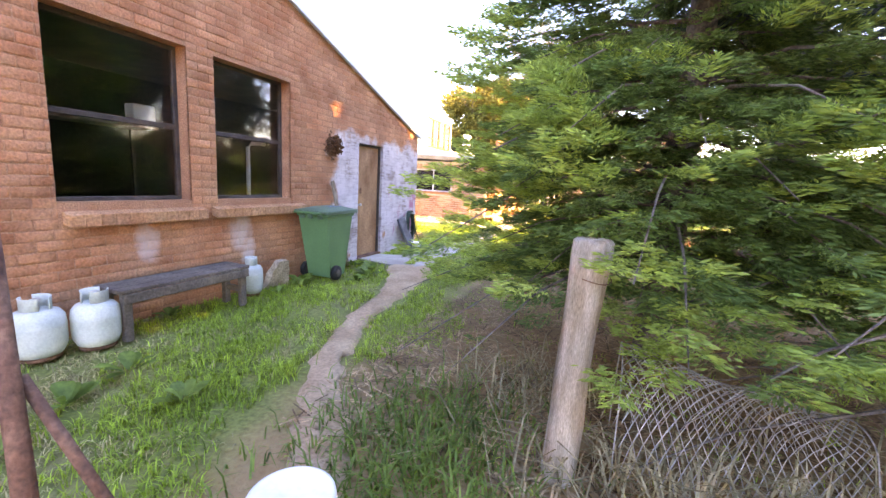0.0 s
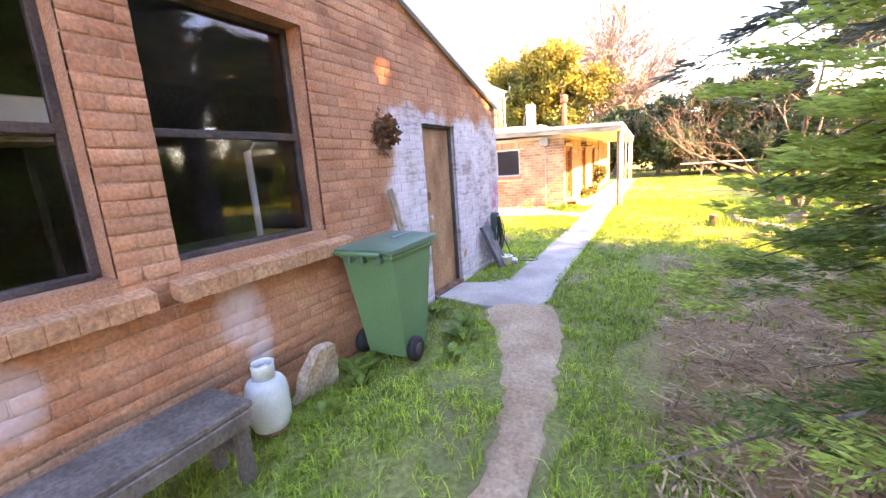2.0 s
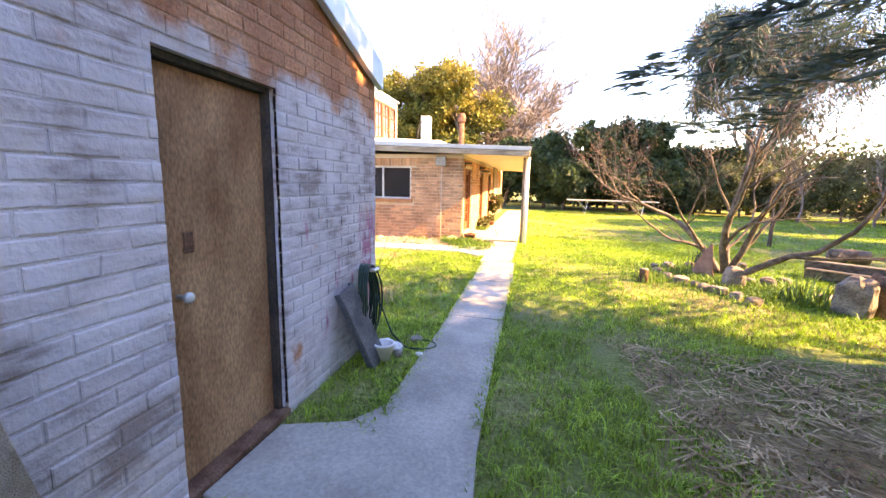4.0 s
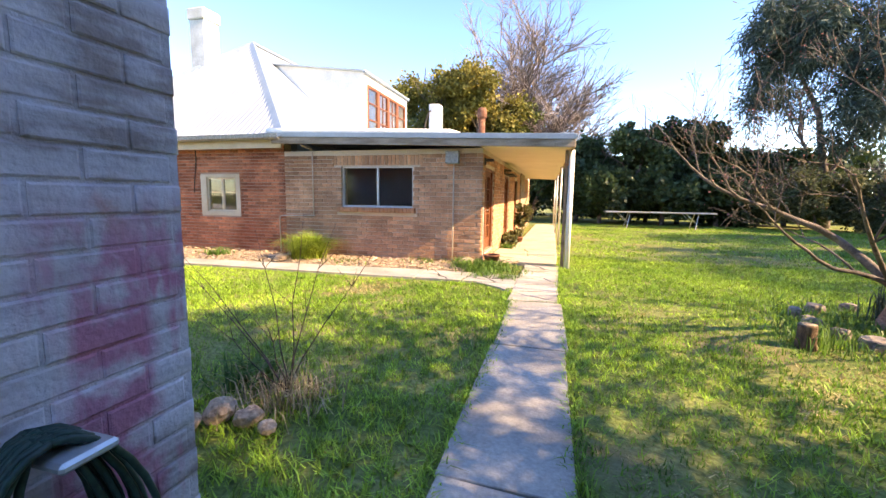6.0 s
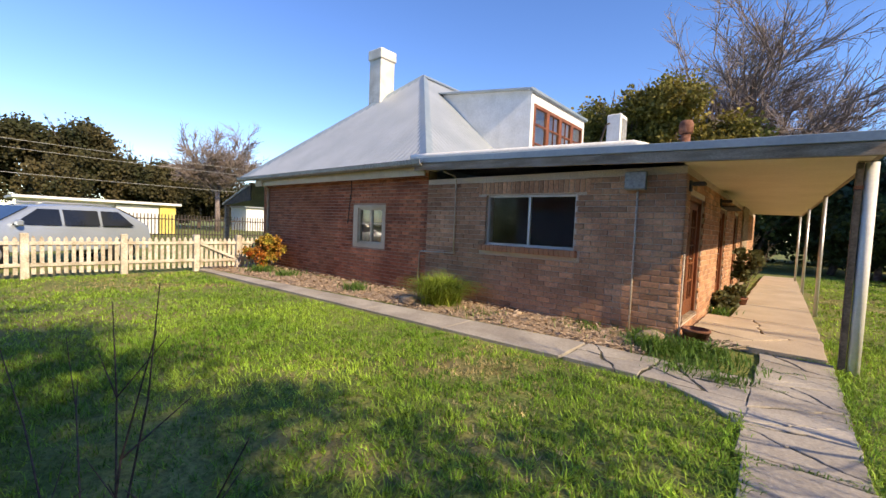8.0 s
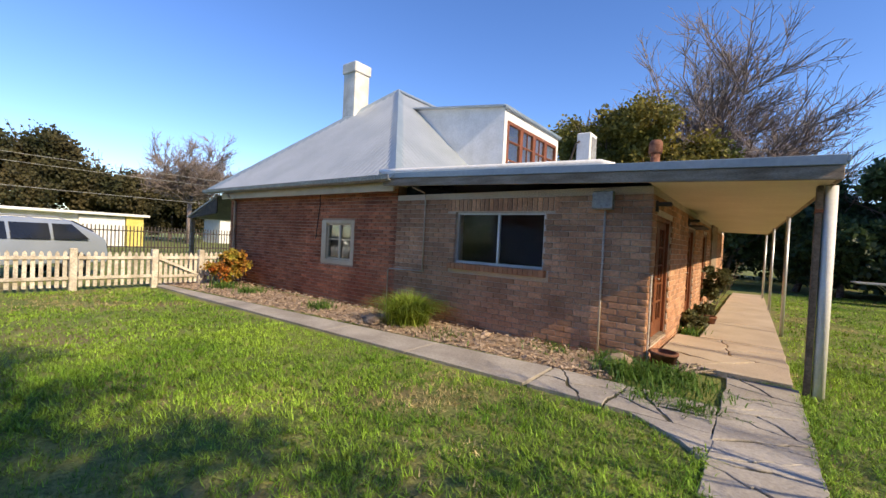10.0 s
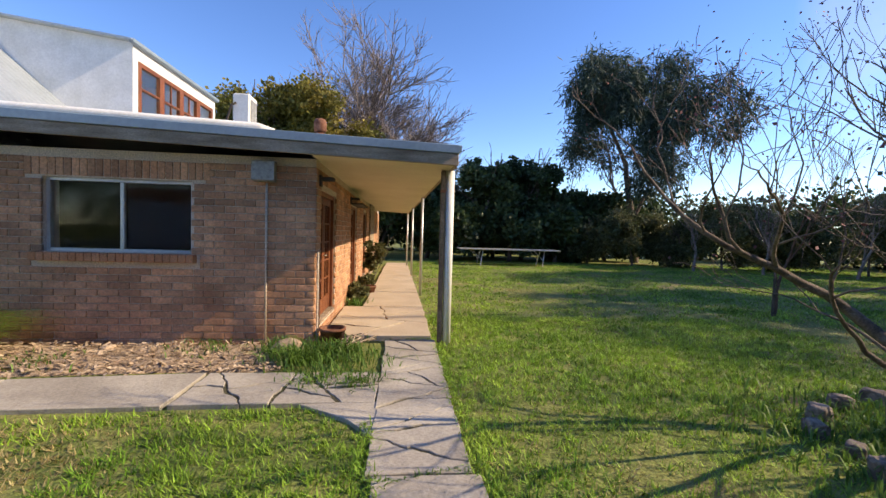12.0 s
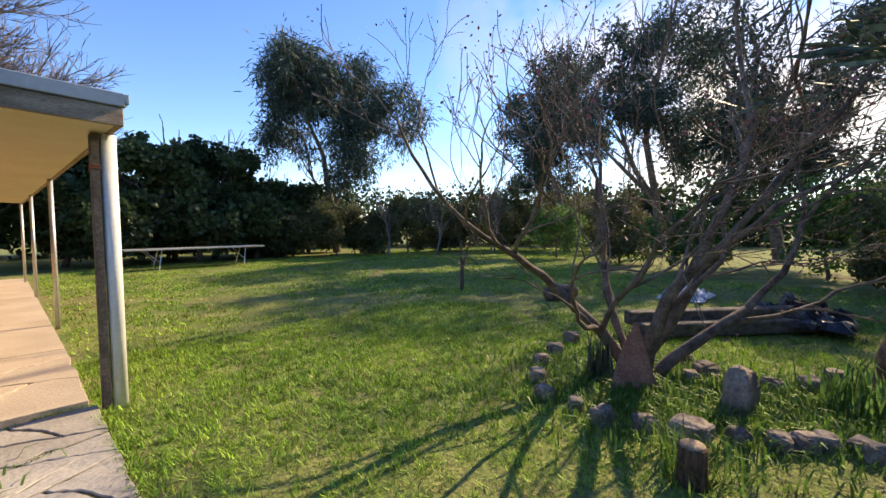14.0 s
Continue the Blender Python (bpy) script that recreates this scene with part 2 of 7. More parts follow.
M["wing_stone"] = material("red_brown_stone", (0.13, 0.07, 0.05), (0.24, 0.14, 0.10), 6, 40, 0.9, 0.8)
M["rust"] = material("rusted_iron", (0.13, 0.05, 0.03), (0.26, 0.12, 0.075), 9, 70, 0.85, 0.5)
M["bin_green"] = material("green_bin_plastic", (0.05, 0.19, 0.085), (0.06, 0.22, 0.10), 2, 60, 0.5, 0.1, fine_amount=0.08)
M["bin_lid"] = material("faded_green_lid", (0.045, 0.13, 0.085), (0.07, 0.17, 0.115), 3, 50, 0.45, 0.12, fine_amount=0.12)
M["bin_stripe"] = material("scuffed_blue_mark", (0.12, 0.22, 0.32), (0.2, 0.3, 0.38), 12, 60, 0.5, 0.1)
M["black_rubber"] = material("black_rubber", (0.012, 0.012, 0.012), (0.025, 0.025, 0.025), 5, 60, 0.7, 0.2)
M["gas_paint"] = material("chalky_white_enamel", (0.38, 0.46, 0.42), (0.53, 0.60, 0.55), 6, 60, 0.55, 0.15, fine_amount=0.10)
M["leaf_conifer"] = material("conifer_leaf", (0.075, 0.17, 0.042), (0.15, 0.27, 0.08), 1.4, 20, 0.6, 0, through=0.35, island=0.35)
M["leaf_tip"] = material("fresh_conifer_leaf", (0.22, 0.36, 0.08), (0.36, 0.50, 0.12), 2, 20, 0.6, 0, through=0.4, island=0.3)
M["leaf_pine"] = material("blue_green_needles", (0.03, 0.055, 0.045), (0.065, 0.105, 0.08), 1, 20, 0.6, 0, through=0.2, island=0.35)
M["leaf_dark"] = material("dark_broad_leaf", (0.03, 0.055, 0.022), (0.075, 0.12, 0.045), 0.6, 15, 0.5, 0, through=0.2, island=0.4)
M["leaf_olive"] = material("olive_leaf", (0.10, 0.12, 0.03), (0.28, 0.22, 0.05), 0.35, 12, 0.6, 0, through=0.3, island=0.35)
M["leaf_shrub"] = material("shrub_leaf", (0.08, 0.10, 0.04), (0.17, 0.17, 0.08), 0.8, 15, 0.6, 0, through=0.3, island=0.35)
M["leaf_far"] = material("dull_olive_leaf", (0.035, 0.042, 0.016), (0.10, 0.08, 0.035), 0.25, 12, 0.7, 0, through=0.15, island=0.35)
M["leaf_bright"] = material("bright_weed_leaf", (0.08, 0.17, 0.03), (0.16, 0.28, 0.06), 3, 20, 0.5, 0, through=0.4, island=0.3)
M["litter"] = material("brown_needle_litter", (0.24, 0.12, 0.06), (0.50, 0.32, 0.18), 2.5, 30, 0.9, 0, island=0.6)
M["dry_stem"] = material("dry_stem", (0.32, 0.24, 0.13), (0.48, 0.38, 0.22), 4, 40, 0.9, 0, through=0.2, island=0.3)
M["grass"] = material("grass_blade", (0.145, 0.285, 0.03), (0.33, 0.49, 0.065), 0.7, 9, 0.55, 0, through=0.28, island=0.55)
M["grass_dry"] = material("dry_grass_blade", (0.32, 0.26, 0.11), (0.50, 0.41, 0.20), 1.2, 12, 0.7, 0, through=0.2, island=0.5)


def dark_glass():
    m = bpy.data.materials.new("window_glass")
    m.use_nodes = True
    b = m.node_tree.nodes["Principled BSDF"]
    b.inputs["Base Color"].default_value = (0.9, 0.92, 0.92, 1)
    b.inputs["Roughness"].default_value = 0.03
    b.inputs["Transmission Weight"].default_value = 1.0
    b.inputs["IOR"].default_value = 1.45
    return m


M["glass"] = dark_glass()
# base colour lowered to near black, standing in for the rooms' shade
M["interior"] = material("darkened_interior", (0.05, 0.045, 0.04), (0.08, 0.075, 0.065), 2, 30, 0.9, 0.2)


# ---- building helpers ----
def box(bm, x0, y0, z0, x1, y1, z1, turn=None):
    vs = bmesh.ops.create_cube(bm, size=1.0)["verts"]
    m = Matrix.Translation(((x0 + x1) / 2, (y0 + y1) / 2, (z0 + z1) / 2)) @ Matrix.Diagonal((abs(x1 - x0), abs(y1 - y0), abs(z1 - z0), 1))
    bmesh.ops.transform(bm, matrix=(turn @ m) if turn else m, verts=vs)
    return vs


def soft(bm, width=0.006, segments=1):
    bmesh.ops.bevel(bm, geom=[e for e in bm.edges if e.is_manifold and e.calc_face_angle(0) > 0.5], offset=width, segments=segments,
                    affect="EDGES", profile=0.6, clamp_overlap=True)
    return bm


def part(name, bm, mat, parent=None, label="", smooth=False):
    me = bpy.data.meshes.new(name)
    bm.normal_update()
    bm.to_mesh(me)
    bm.free()
    if smooth:
        me.shade_smooth()
    me.materials.append(mat)
    ob = new(name, me)
    if parent:
        ob.parent = parent
        ob.matrix_parent_inverse = Matrix.Identity(4)
    if label:
        ob["label"] = label
    return ob


def boxes(name, mat, parent, *cells, bevel=0.004, label=""):
    bm = bmesh.new()
    for c in cells:
        box(bm, *c)
    if bevel:
        soft(bm, bevel)
    return part(name, bm, mat, parent, label)


def thing(name, label, category, group="", kind="", at=(0, 0, 0)):
    ob = new(name)
    ob.location = at
    ob.empty_display_size = 0.1
    return tagged(ob, label, category, group, kind)


def mesh_from(name, verts, faces, mat, parent=None, label="", smooth=False):
    me = bpy.data.meshes.new(name)
    verts = np.asarray(verts, dtype=np.float32)
    faces = np.asarray(faces, dtype=np.int32)
    k = faces.shape[1]
    me.vertices.add(len(verts)), me.loops.add(faces.size), me.polygons.add(len(faces))
    me.vertices.foreach_set("co", verts.ravel())
    me.loops.foreach_set("vertex_index", faces.ravel())
    me.polygons.foreach_set("loop_start", np.arange(0, faces.size, k, dtype=np.int32))
    me.polygons.foreach_set("loop_total", np.full(len(faces), k, dtype=np.int32))
    me.update(calc_edges=True)
    if smooth:
        me.shade_smooth()
    me.materials.append(mat)
    ob = new(name, me)
    if parent:
        ob.parent = parent
    if label:
        ob["label"] = label
    return ob


def tube(bm, pts, radii, sides=8, caps=True):
    """A tapered tube along points."""
    rings = []
    up = Vector((0.13, 0.31, 0.94))
    for i, p in enumerate(pts):
        a = Vector(pts[max(i - 1, 0)])
        b = Vector(pts[min(i + 1, len(pts) - 1)])
        d = (b - a).normalized()
        s = d.cross(up)
        s = s.normalized() if s.length > 1e-4 else Vector((1, 0, 0))
        q = d.cross(s)
        r = radii[i] if isinstance(radii, (list, tuple)) else radii
        rings.append([bm.verts.new(Vector(p) + (s * math.cos(2 * math.pi * k / sides) + q * math.sin(2 * math.pi * k / sides)) * r) for k in range(sides)])
    for r0, r1 in zip(rings, rings[1:]):
        for k in range(sides):
            bm.faces.new((r0[k], r0[(k + 1) % sides], r1[(k + 1) % sides], r1[k]))
    if caps:
        bm.faces.new(rings[0][::-1]), bm.faces.new(rings[-1])


def lathe(bm, profile, at=(0, 0, 0), sides=28, squash=(1, 1)):
    rings = [[bm.verts.new((at[0] + r * squash[0] * math.cos(2 * math.pi * k / sides), at[1] + r * squash[1] * math.sin(2 * math.pi * k / sides), at[2] + z))
              for k in range(sides)] for r, z in profile]
    for r0, r1 in zip(rings, rings[1:]):
        for k in range(sides):
            bm.faces.new((r0[k], r0[(k + 1) % sides], r1[(k + 1) % sides], r1[k]))
    bm.faces.new(rings[0][::-1]), bm.faces.new(rings[-1])


def wall_cells(u0, u1, z0, z1, holes):
    """Cells of a wall round its openings (u0, u1, z0, z1)."""
    us = sorted({u0, u1, *[h[0] for h in holes], *[h[1] for h in holes]})
    out = []
    for a, b in zip(us, us[1:]):
        mid = (a + b) / 2
        cuts = sorted((h[2], h[3]) for h in holes if h[0] < mid < h[1])
        z = z0
        for c0, c1 in cuts:
            if c0 > z:
                out.append((a, b, z, c0))
            z = max(z, c1)
        if z < z1:
            out.append((a, b, z, z1))
    return out


def brick_layout(u0, u1, z0, top, holes, course=0.086, length=0.24, joint=0.010, gap=0.0):
    """Running-bond bricks as (u, z, width); top(u) is the wall's upper edge."""
    out, row, z = [], 0, z0
    while z < 6:
        u = u0 - (length / 2 if row % 2 else 0)
        any_in = False
        while u < u1:
            a, b = max(u, u0), min(u + length - joint, u1)
            if z + course - joint <= min(top(a), top(b)):
                any_in = True
                segs = [(a, b)]
                for h0, h1, g0, g1 in holes:
                    if z + course - joint > g0 and z < g1:
                        segs = [s for a2, b2 in segs for s in ((a2, min(b2, h0 - gap)), (max(a2, h1 + gap), b2)) if s[1] - s[0] > 0.03]
                out += [(s0, z, s1 - s0) for s0, s1 in segs if s1 - s0 > 0.03]
            u += length
        if not any_in:
            break
        z += course
        row += 1
    return out


def lay_bricks(parent, layout, place, mat, single, course=0.076, length=0.23, proud=0.012):
    """Whole bricks inside `single` become objects that share one mesh; the rest are one joined mesh.
    place(u, z, d) gives the world point on the wall, d metres proud of it."""
    rng = random.Random(5)
    o, du, dz, dn = Vector(place(0, 0, 0)), None, None, None
    du = Vector(place(1, 0, 0)) - o
    dz = Vector(place(0, 1, 0)) - o
    dn = Vector(place(0, 0, 1)) - o
    e = 0.006

    def shape(w, h, d):
        base = [o * 0 + du * a + dz * b - dn * 0.02 for a, b in ((0, 0), (w, 0), (w, h), (0, h))]
        mid = [du * a + dz * b + dn * (d - 0.003) for a, b in ((0, 0), (w, 0), (w, h), (0, h))]
        face = [du * a + dz * b + dn * d for a, b in ((e, e), (w - e, e), (w - e, h - e), (e, h - e))]
        vs = base + mid + face
        fs = []
        for i in range(4):
            j = (i + 1) % 4
            fs += [(i, j, 4 + j, 4 + i), (4 + i, 4 + j, 8 + j, 8 + i)]
        fs.append((8, 9, 10, 11))
        return [tuple(v) for v in vs], fs

    vs, fs = shape(length, course, proud)
    me = bpy.data.meshes.new("brick")
    me.from_pydata(vs, [], fs)
    me.materials.append(mat)
    big_v, big_f, count = [], [], 0
    for u, z, w in layout:
        p = Vector(place(u, z, rng.uniform(-0.003, 0.003)))
        if count < 300 and abs(w - length) < 1e-3 and single(u, z):
            ob = new("brick", me)
            ob.location = p
            ob.parent = parent
            count += 1
            continue
        v2, f2 = shape(w, course, proud)
        k = len(big_v)
        big_v += [(a + p.x, b + p.y, c + p.z) for a, b, c in v2]
        big_f += [tuple(i + k for i in f) for f in f2]
    if big_f:
        rest = mesh_from("brickwork", big_v, big_f, mat, parent)
        rest["kind"] = "stuff"


# ---- ground ----
def path_mask(x, y):
    """0 off, 1 concrete, 2 dirt, by place (numpy arrays)."""
    con = (x > -3.02) & (x < -2.38) & (y > 6.7) & (y < 14.6)
    con |= (x > -3.13 - 1.0 * np.clip(y - 13.8, 0, 0.6)) & (x < -2.45) & (y > 13.3) & (y < 14.6)
    con |= (x > -3.62) & (x < -2.4) & (y > 6.72) & (y < 7.42)
    con |= (y > 14.33 + (x + 3.2) * 0.045) & (y < 15.12 + (x + 4.5) * 0.085) & (x < -2.45) & (x > -14.6)
    con |= (x > -3.95) & (x < -2.5) & (y > 14.5) & (y < 31)
    con |= (x > -15.5) & (x < -4.0) & (y > 15.05 + (x + 4.5) * 0.085) & (y < 16.3)
    cx = np.interp(y, [-1, 1.9, 3.0, 4.1, 5.0, 5.9, 6.7], [0.4, -0.72, -1.5, -1.87, -2.0, -2.25, -2.5])
    hw = np.interp(y, [0, 2, 4, 6, 6.7], [0.16, 0.15, 0.15, 0.33, 0.45])
    wob = 0.06 * np.sin(y * 5.1) + 0.04 * np.sin(y * 11.3 + 1)
    dirt = (np.abs(x - cx + wob) < hw) & (y < 6.75) & (y > -2)
    return np.where(con, 1, np.where(dirt, 2, 0))


def ground_material():
    m = material("lawn_soil", (0.115, 0.16, 0.035), (0.22, 0.225, 0.07), 1.6, 30, 0.95, 0.8, fine_amount=0.4, distance=0.03)

    def bare(n, l):
        x, y, z, f = axes_and_noise(n, l, 0.55, 6)
        return math_node(n, l, "MULTIPLY", ramp_between(n, l, f, 0.56, 0.66), 0.8)

    def litter(n, l):
        x, y, z, f = axes_and_noise(n, l, 1.3, 5)
        a = ramp_between(n, l, math_node(n, l, "ADD", x, f), -1.1, -0.4)
        b = math_node(n, l, "SUBTRACT", 1.0, ramp_between(n, l, math_node(n, l, "ADD", y, f), 8.0, 9.6))
        return math_node(n, l, "MULTIPLY", math_node(n, l, "MULTIPLY", a, b), 0.85)

    layer(m, (0.22, 0.17, 0.085), bare)
    layer(m, (0.40, 0.215, 0.11), litter)
    return m


M["ground"] = ground_material()
M["dirt"] = material("trodden_dirt", (0.40, 0.235, 0.135), (0.54, 0.355, 0.225), 2.2, 40, 0.95, 0.8, fine_amount=0.25, distance=0.02)
M["mulch"] = material("pale_wood_mulch", (0.30, 0.21, 0.14), (0.48, 0.36, 0.26), 9, 70, 0.95, 1.0, fine_amount=0.5, distance=0.03)

bm = bmesh.new()
xs = [-900, -200, -60, -30] + [-20 + i * 0.5 for i in range(81)] + [40, 80, 250, 900]
ys = [-900, -200, -60, -20] + [-8 + i * 0.5 for i in range(97)] + [55, 90, 250, 900]
grid = [[bm.verts.new((x, y, (0.025 * noise.noise(Vector((x * 0.6, y * 0.6, 0))) - 0.03) if -20 < x < 20 and -8 < y < 40 else -0.03)) for x in xs] for y in ys]
for r0, r1 in zip(grid, grid[1:]):
    for i in range(len(xs) - 1):
        bm.faces.new((r0[i], r0[i + 1], r1[i + 1], r1[i]))
ground = tagged(part("ground", bm, M["ground"], smooth=True), "patchy mown winter lawn with bare brown spots", "ground", kind="structure")


def ribbon(name, mat, centre, label, category, steps=60, wob=0.05, top=0.012, seed=0):
    """A low strip of ground along (x, y, half width) stations, with a wavering edge."""
    bm = bmesh.new()
    r = random.Random(seed)
    cs = np.array(centre)
    d = np.concatenate([[0], np.cumsum(np.hypot(np.diff(cs[:, 0]), np.diff(cs[:, 1])))])
    rows = []
    for i in range(steps + 1):
        s = d[-1] * i / steps
        x, y, h = (float(np.interp(s, d, cs[:, k])) for k in range(3))
        x2, y2 = (float(np.interp(min(s + 0.1, d[-1]), d, cs[:, k])) - float(np.interp(max(s - 0.1, 0), d, cs[:, k])) for k in range(2))
        q = Vector((-y2, x2, 0)).normalized()
        row = []
        for k in range(7):
            f = k / 3 - 1
            e = h + (r.uniform(-wob, wob) if k in (0, 6) else 0)
            zz = (-0.05 if k in (0, 6) else top + 0.006 * noise.noise(Vector((x * 3, y * 3, k))))
            row.append(bm.verts.new((x + q.x * e * f, y + q.y * e * f, zz)))
        rows.append(row)
    for a, b in zip(rows, rows[1:]):
        for k in range(6):
            bm.faces.new((a[k + 1], a[k], b[k], b[k + 1]))
    return tagged(part(name, bm, mat, smooth=True), label, category, kind="structure")


ribbon("dirt_path", M["dirt"], [(0.9, -2.5, 0.25), (0.25, 0.2, 0.2), (-0.75, 1.95, 0.17), (-1.5, 3.0, 0.15), (-1.87, 4.1, 0.16), (-2.0, 5.0, 0.18), (-2.22, 5.8, 0.32), (-2.4, 6.3, 0.42), (-2.6, 6.75, 0.4)],
       "narrow bare trodden dirt path through the grass", "path", steps=90, wob=0.06)


def slab(parent, pts, mat, z=0.03, name="paving_slab"):
    """A concrete slab from its outline."""
    bm = bmesh.new()
    lo = [bm.verts.new((x, y, -0.08)) for x, y in pts]
    hi = [bm.verts.new((x, y, z)) for x, y in pts]
    k = len(pts)
    bm.faces.new(hi)
    for i in range(k):
        bm.faces.new((lo[i], lo[(i + 1) % k], hi[(i + 1) % k], hi[i]))
    bmesh.ops.recalc_face_normals(bm, faces=bm.faces)
    soft(bm, 0.005)
    return part(name, bm, mat, parent)


def cracked(parent, x0, y0, x1, y1, mat, seed, splits, z=0.03, gap=0.015):
    """Breaks a rectangle into irregular slabs by repeated straight cuts."""
    r = random.Random(seed)
    polys = [[(x0, y0), (x1, y0), (x1, y1), (x0, y1)]]
    for _ in range(splits):
        polys.sort(key=lambda p: -abs(sum(p[i][0] * p[(i + 1) % len(p)][1] - p[(i + 1) % len(p)][0] * p[i][1] for i in range(len(p)))))
        p = polys.pop(0)
        cx, cy = sum(a for a, b in p) / len(p), sum(b for a, b in p) / len(p)
        wide = max(a for a, b in p) - min(a for a, b in p) > max(b for a, b in p) - min(b for a, b in p)
        ang = (math.pi / 2 if wide else 0) + r.uniform(-0.7, 0.7)
        nx, ny = -math.sin(ang), math.cos(ang)
        c = nx * (cx + r.uniform(-.1, .1)) + ny * (cy + r.uniform(-.1, .1))
        halves = ([], [])
        for i in range(len(p)):
            a, b = p[i], p[(i + 1) % len(p)]
            da, db = nx * a[0] + ny * a[1] - c, nx * b[0] + ny * b[1] - c
            halves[0 if da > 0 else 1].append(a)
            if da * db < 0:
                f = da / (da - db)
                q = (a[0] + (b[0] - a[0]) * f, a[1] + (b[1] - a[1]) * f)
                halves[0].append(q), halves[1].append(q)
        polys += [h for h in halves if len(h) > 2]
    def waver(px, py):
        e = min(px - x0, x1 - px, py - y0, y1 - py)
        k = 0.05 * min(1.0, max(0.12, e / 0.08))
        return (px + k * (noise.noise(Vector((px * 4.2, py * 4.2, seed))) + 0.5 * noise.noise(Vector((px * 13, py * 13, seed + 3)))),
                py + k * (noise.noise(Vector((px * 4.2, py * 4.2, seed + 7))) + 0.5 * noise.noise(Vector((px * 13, py * 13, seed + 9)))))

    for p in polys:
        cx, cy = sum(a for a, b in p) / len(p), sum(b for a, b in p) / len(p)
        out = []
        for i in range(len(p)):
            a, b = p[i], p[(i + 1) % len(p)]
            k = max(1, int(math.hypot(b[0] - a[0], b[1] - a[1]) / 0.05))
            for f in range(k):
                q = (a[0] + (b[0] - a[0]) * f / k, a[1] + (b[1] - a[1]) * f / k)
                w = waver(*q)
                dd = math.hypot(q[0] - cx, q[1] - cy)
                g = gap * (0.35 + 1.5 * max(0.0, 0.45 + noise.noise(Vector((q[0] * 2.5, q[1] * 2.5, 21)))))
                out.append((w[0] - (q[0] - cx) / dd * g, w[1] - (q[1] - cy) / dd * g))
        slab(parent, out, mat, z + r.uniform(-0.003, 0.003))


pavement = thing("pavement", "cracked grey concrete garden path with weedy joints", "path", kind="structure")
slab(pavement, [(-3.62, 6.75), (-3.0, 6.6), (-2.5, 6.62), (-2.32, 6.95), (-2.36, 7.4), (-2.38, 8.4), (-2.38, 9.75), (-3.02, 9.8), (-3.03, 8.7), (-3.05, 7.75), (-3.2, 7.5), (-3.6, 7.36)], M["concrete"], 0.012)
for k, (a, b) in enumerate(((9.78, 11.62), (11.64, 13.3))):
    slab(pavement, [(-3.03, a + 0.02), (-2.38, a), (-2.41 - 0.02 * k, b), (-3.05 - 0.02 * k, b + 0.01)], M["concrete"], 0.013 - 0.001 * k)
M["crack_soil"] = material("dark_crack_soil", (0.05, 0.045, 0.028), (0.10, 0.09, 0.05), 6, 60, 0.95, 0.6)
for c in ((-3.08, 13.38, -0.09, -2.50, 16.3, 0.0), (-4.72, 14.4, -0.09, -3.16, 15.06, 0.0)):
    boxes("crack_soil", M["crack_soil"], pavement, c, bevel=0)
cracked(pavement, -3.12, 13.32, -2.46, 16.36, M["concrete"], 4, 13, z=0.012)
slab(pavement, [(-3.09, 13.75), (-3.09, 14.38), (-3.78, 14.38), (-3.5, 14.2), (-3.3, 14.05), (-3.15, 13.85)], M["concrete"], 0.004)
cracked(pavement, -4.75, 14.34, -3.105, 15.1, M["concrete"], 9, 7, z=0.012)
for k in range(6):
    a, b = -4.78 - k * 1.65, -4.78 - (k + 1) * 1.65 + 0.012
    slab(pavement, [(b, 14.33 + (b + 4.7) * 0.03), (a, 14.33 + (a + 4.7) * 0.03), (a, 15.1 + (a + 4.7) * 0.085), (b, 15.1 + (b + 4.7) * 0.085)], M["concrete"], 0.012)


def edge_slab(y):
    return -2.51 - 0.015 * (y - 18.0)


veranda_floor = thing("veranda_floor", "sunlit tan concrete veranda slab with cracks", "veranda floor", kind="structure")
cracked(veranda_floor, -3.96, 16.4, -2.5, 18.6, M["tan_concrete"], 3, 5, z=0.045)
for a, b in ((18.63, 20.9), (20.93, 23.2), (23.23, 25.6), (25.63, 29.6)):
    slab(veranda_floor, [(-3.62, a), (edge_slab(a), a), (edge_slab(b), b), (-3.6, b)], M["tan_concrete"], 0.045)

# ---- shed ----
SX, S0, S1 = -3.65, -6.0, 9.08        # the shed's east face, its south and north ends
RIDGE_Y, SLOPE, EAVE_Z = 1.54, 0.305, 2.5


def shed_top(y):
    return EAVE_Z + (S1 - abs(y - RIDGE_Y) - RIDGE_Y) * SLOPE


M["barge"] = material("pale_blue_barge_metal", (0.50, 0.62, 0.72), (0.56, 0.68, 0.78), 2, 20, 0.35, 0.05, metal=0.15, fine_amount=0.06)
shed = thing("shed", "orange brick shed with rusty door and two large dark windows", "shed", kind="structure")
SHED_HOLES = [(2.37, 3.54, 1.13, 2.67), (3.85, 5.02, 1.13, 2.67), (6.70, 7.52, -0.1, 2.07)]
bm = bmesh.new()
for a, b, c, d in wall_cells(S0, S1, -0.1, 2.7, SHED_HOLES):
    n_cut = max(1, int((b - a) / 0.6))
    for i in range(n_cut):
        a2, b2 = a + (b - a) * i / n_cut, a + (b - a) * (i + 1) / n_cut
        if d < 2.7:
            box(bm, SX - 0.24, a2, c, SX, b2, d)
        else:
            vs = box(bm, SX - 0.24, a2, c, SX, b2, d)
            for v in vs:
                if v.co.z > c + 1e-3:
                    v.co.z = shed_top(v.co.y) + 0.02
bmesh.ops.recalc_face_normals(bm, faces=bm.faces)
east = part("wall", bm, M["shed_mortar"], shed, "orange painted brick wall with flaking whitewash")
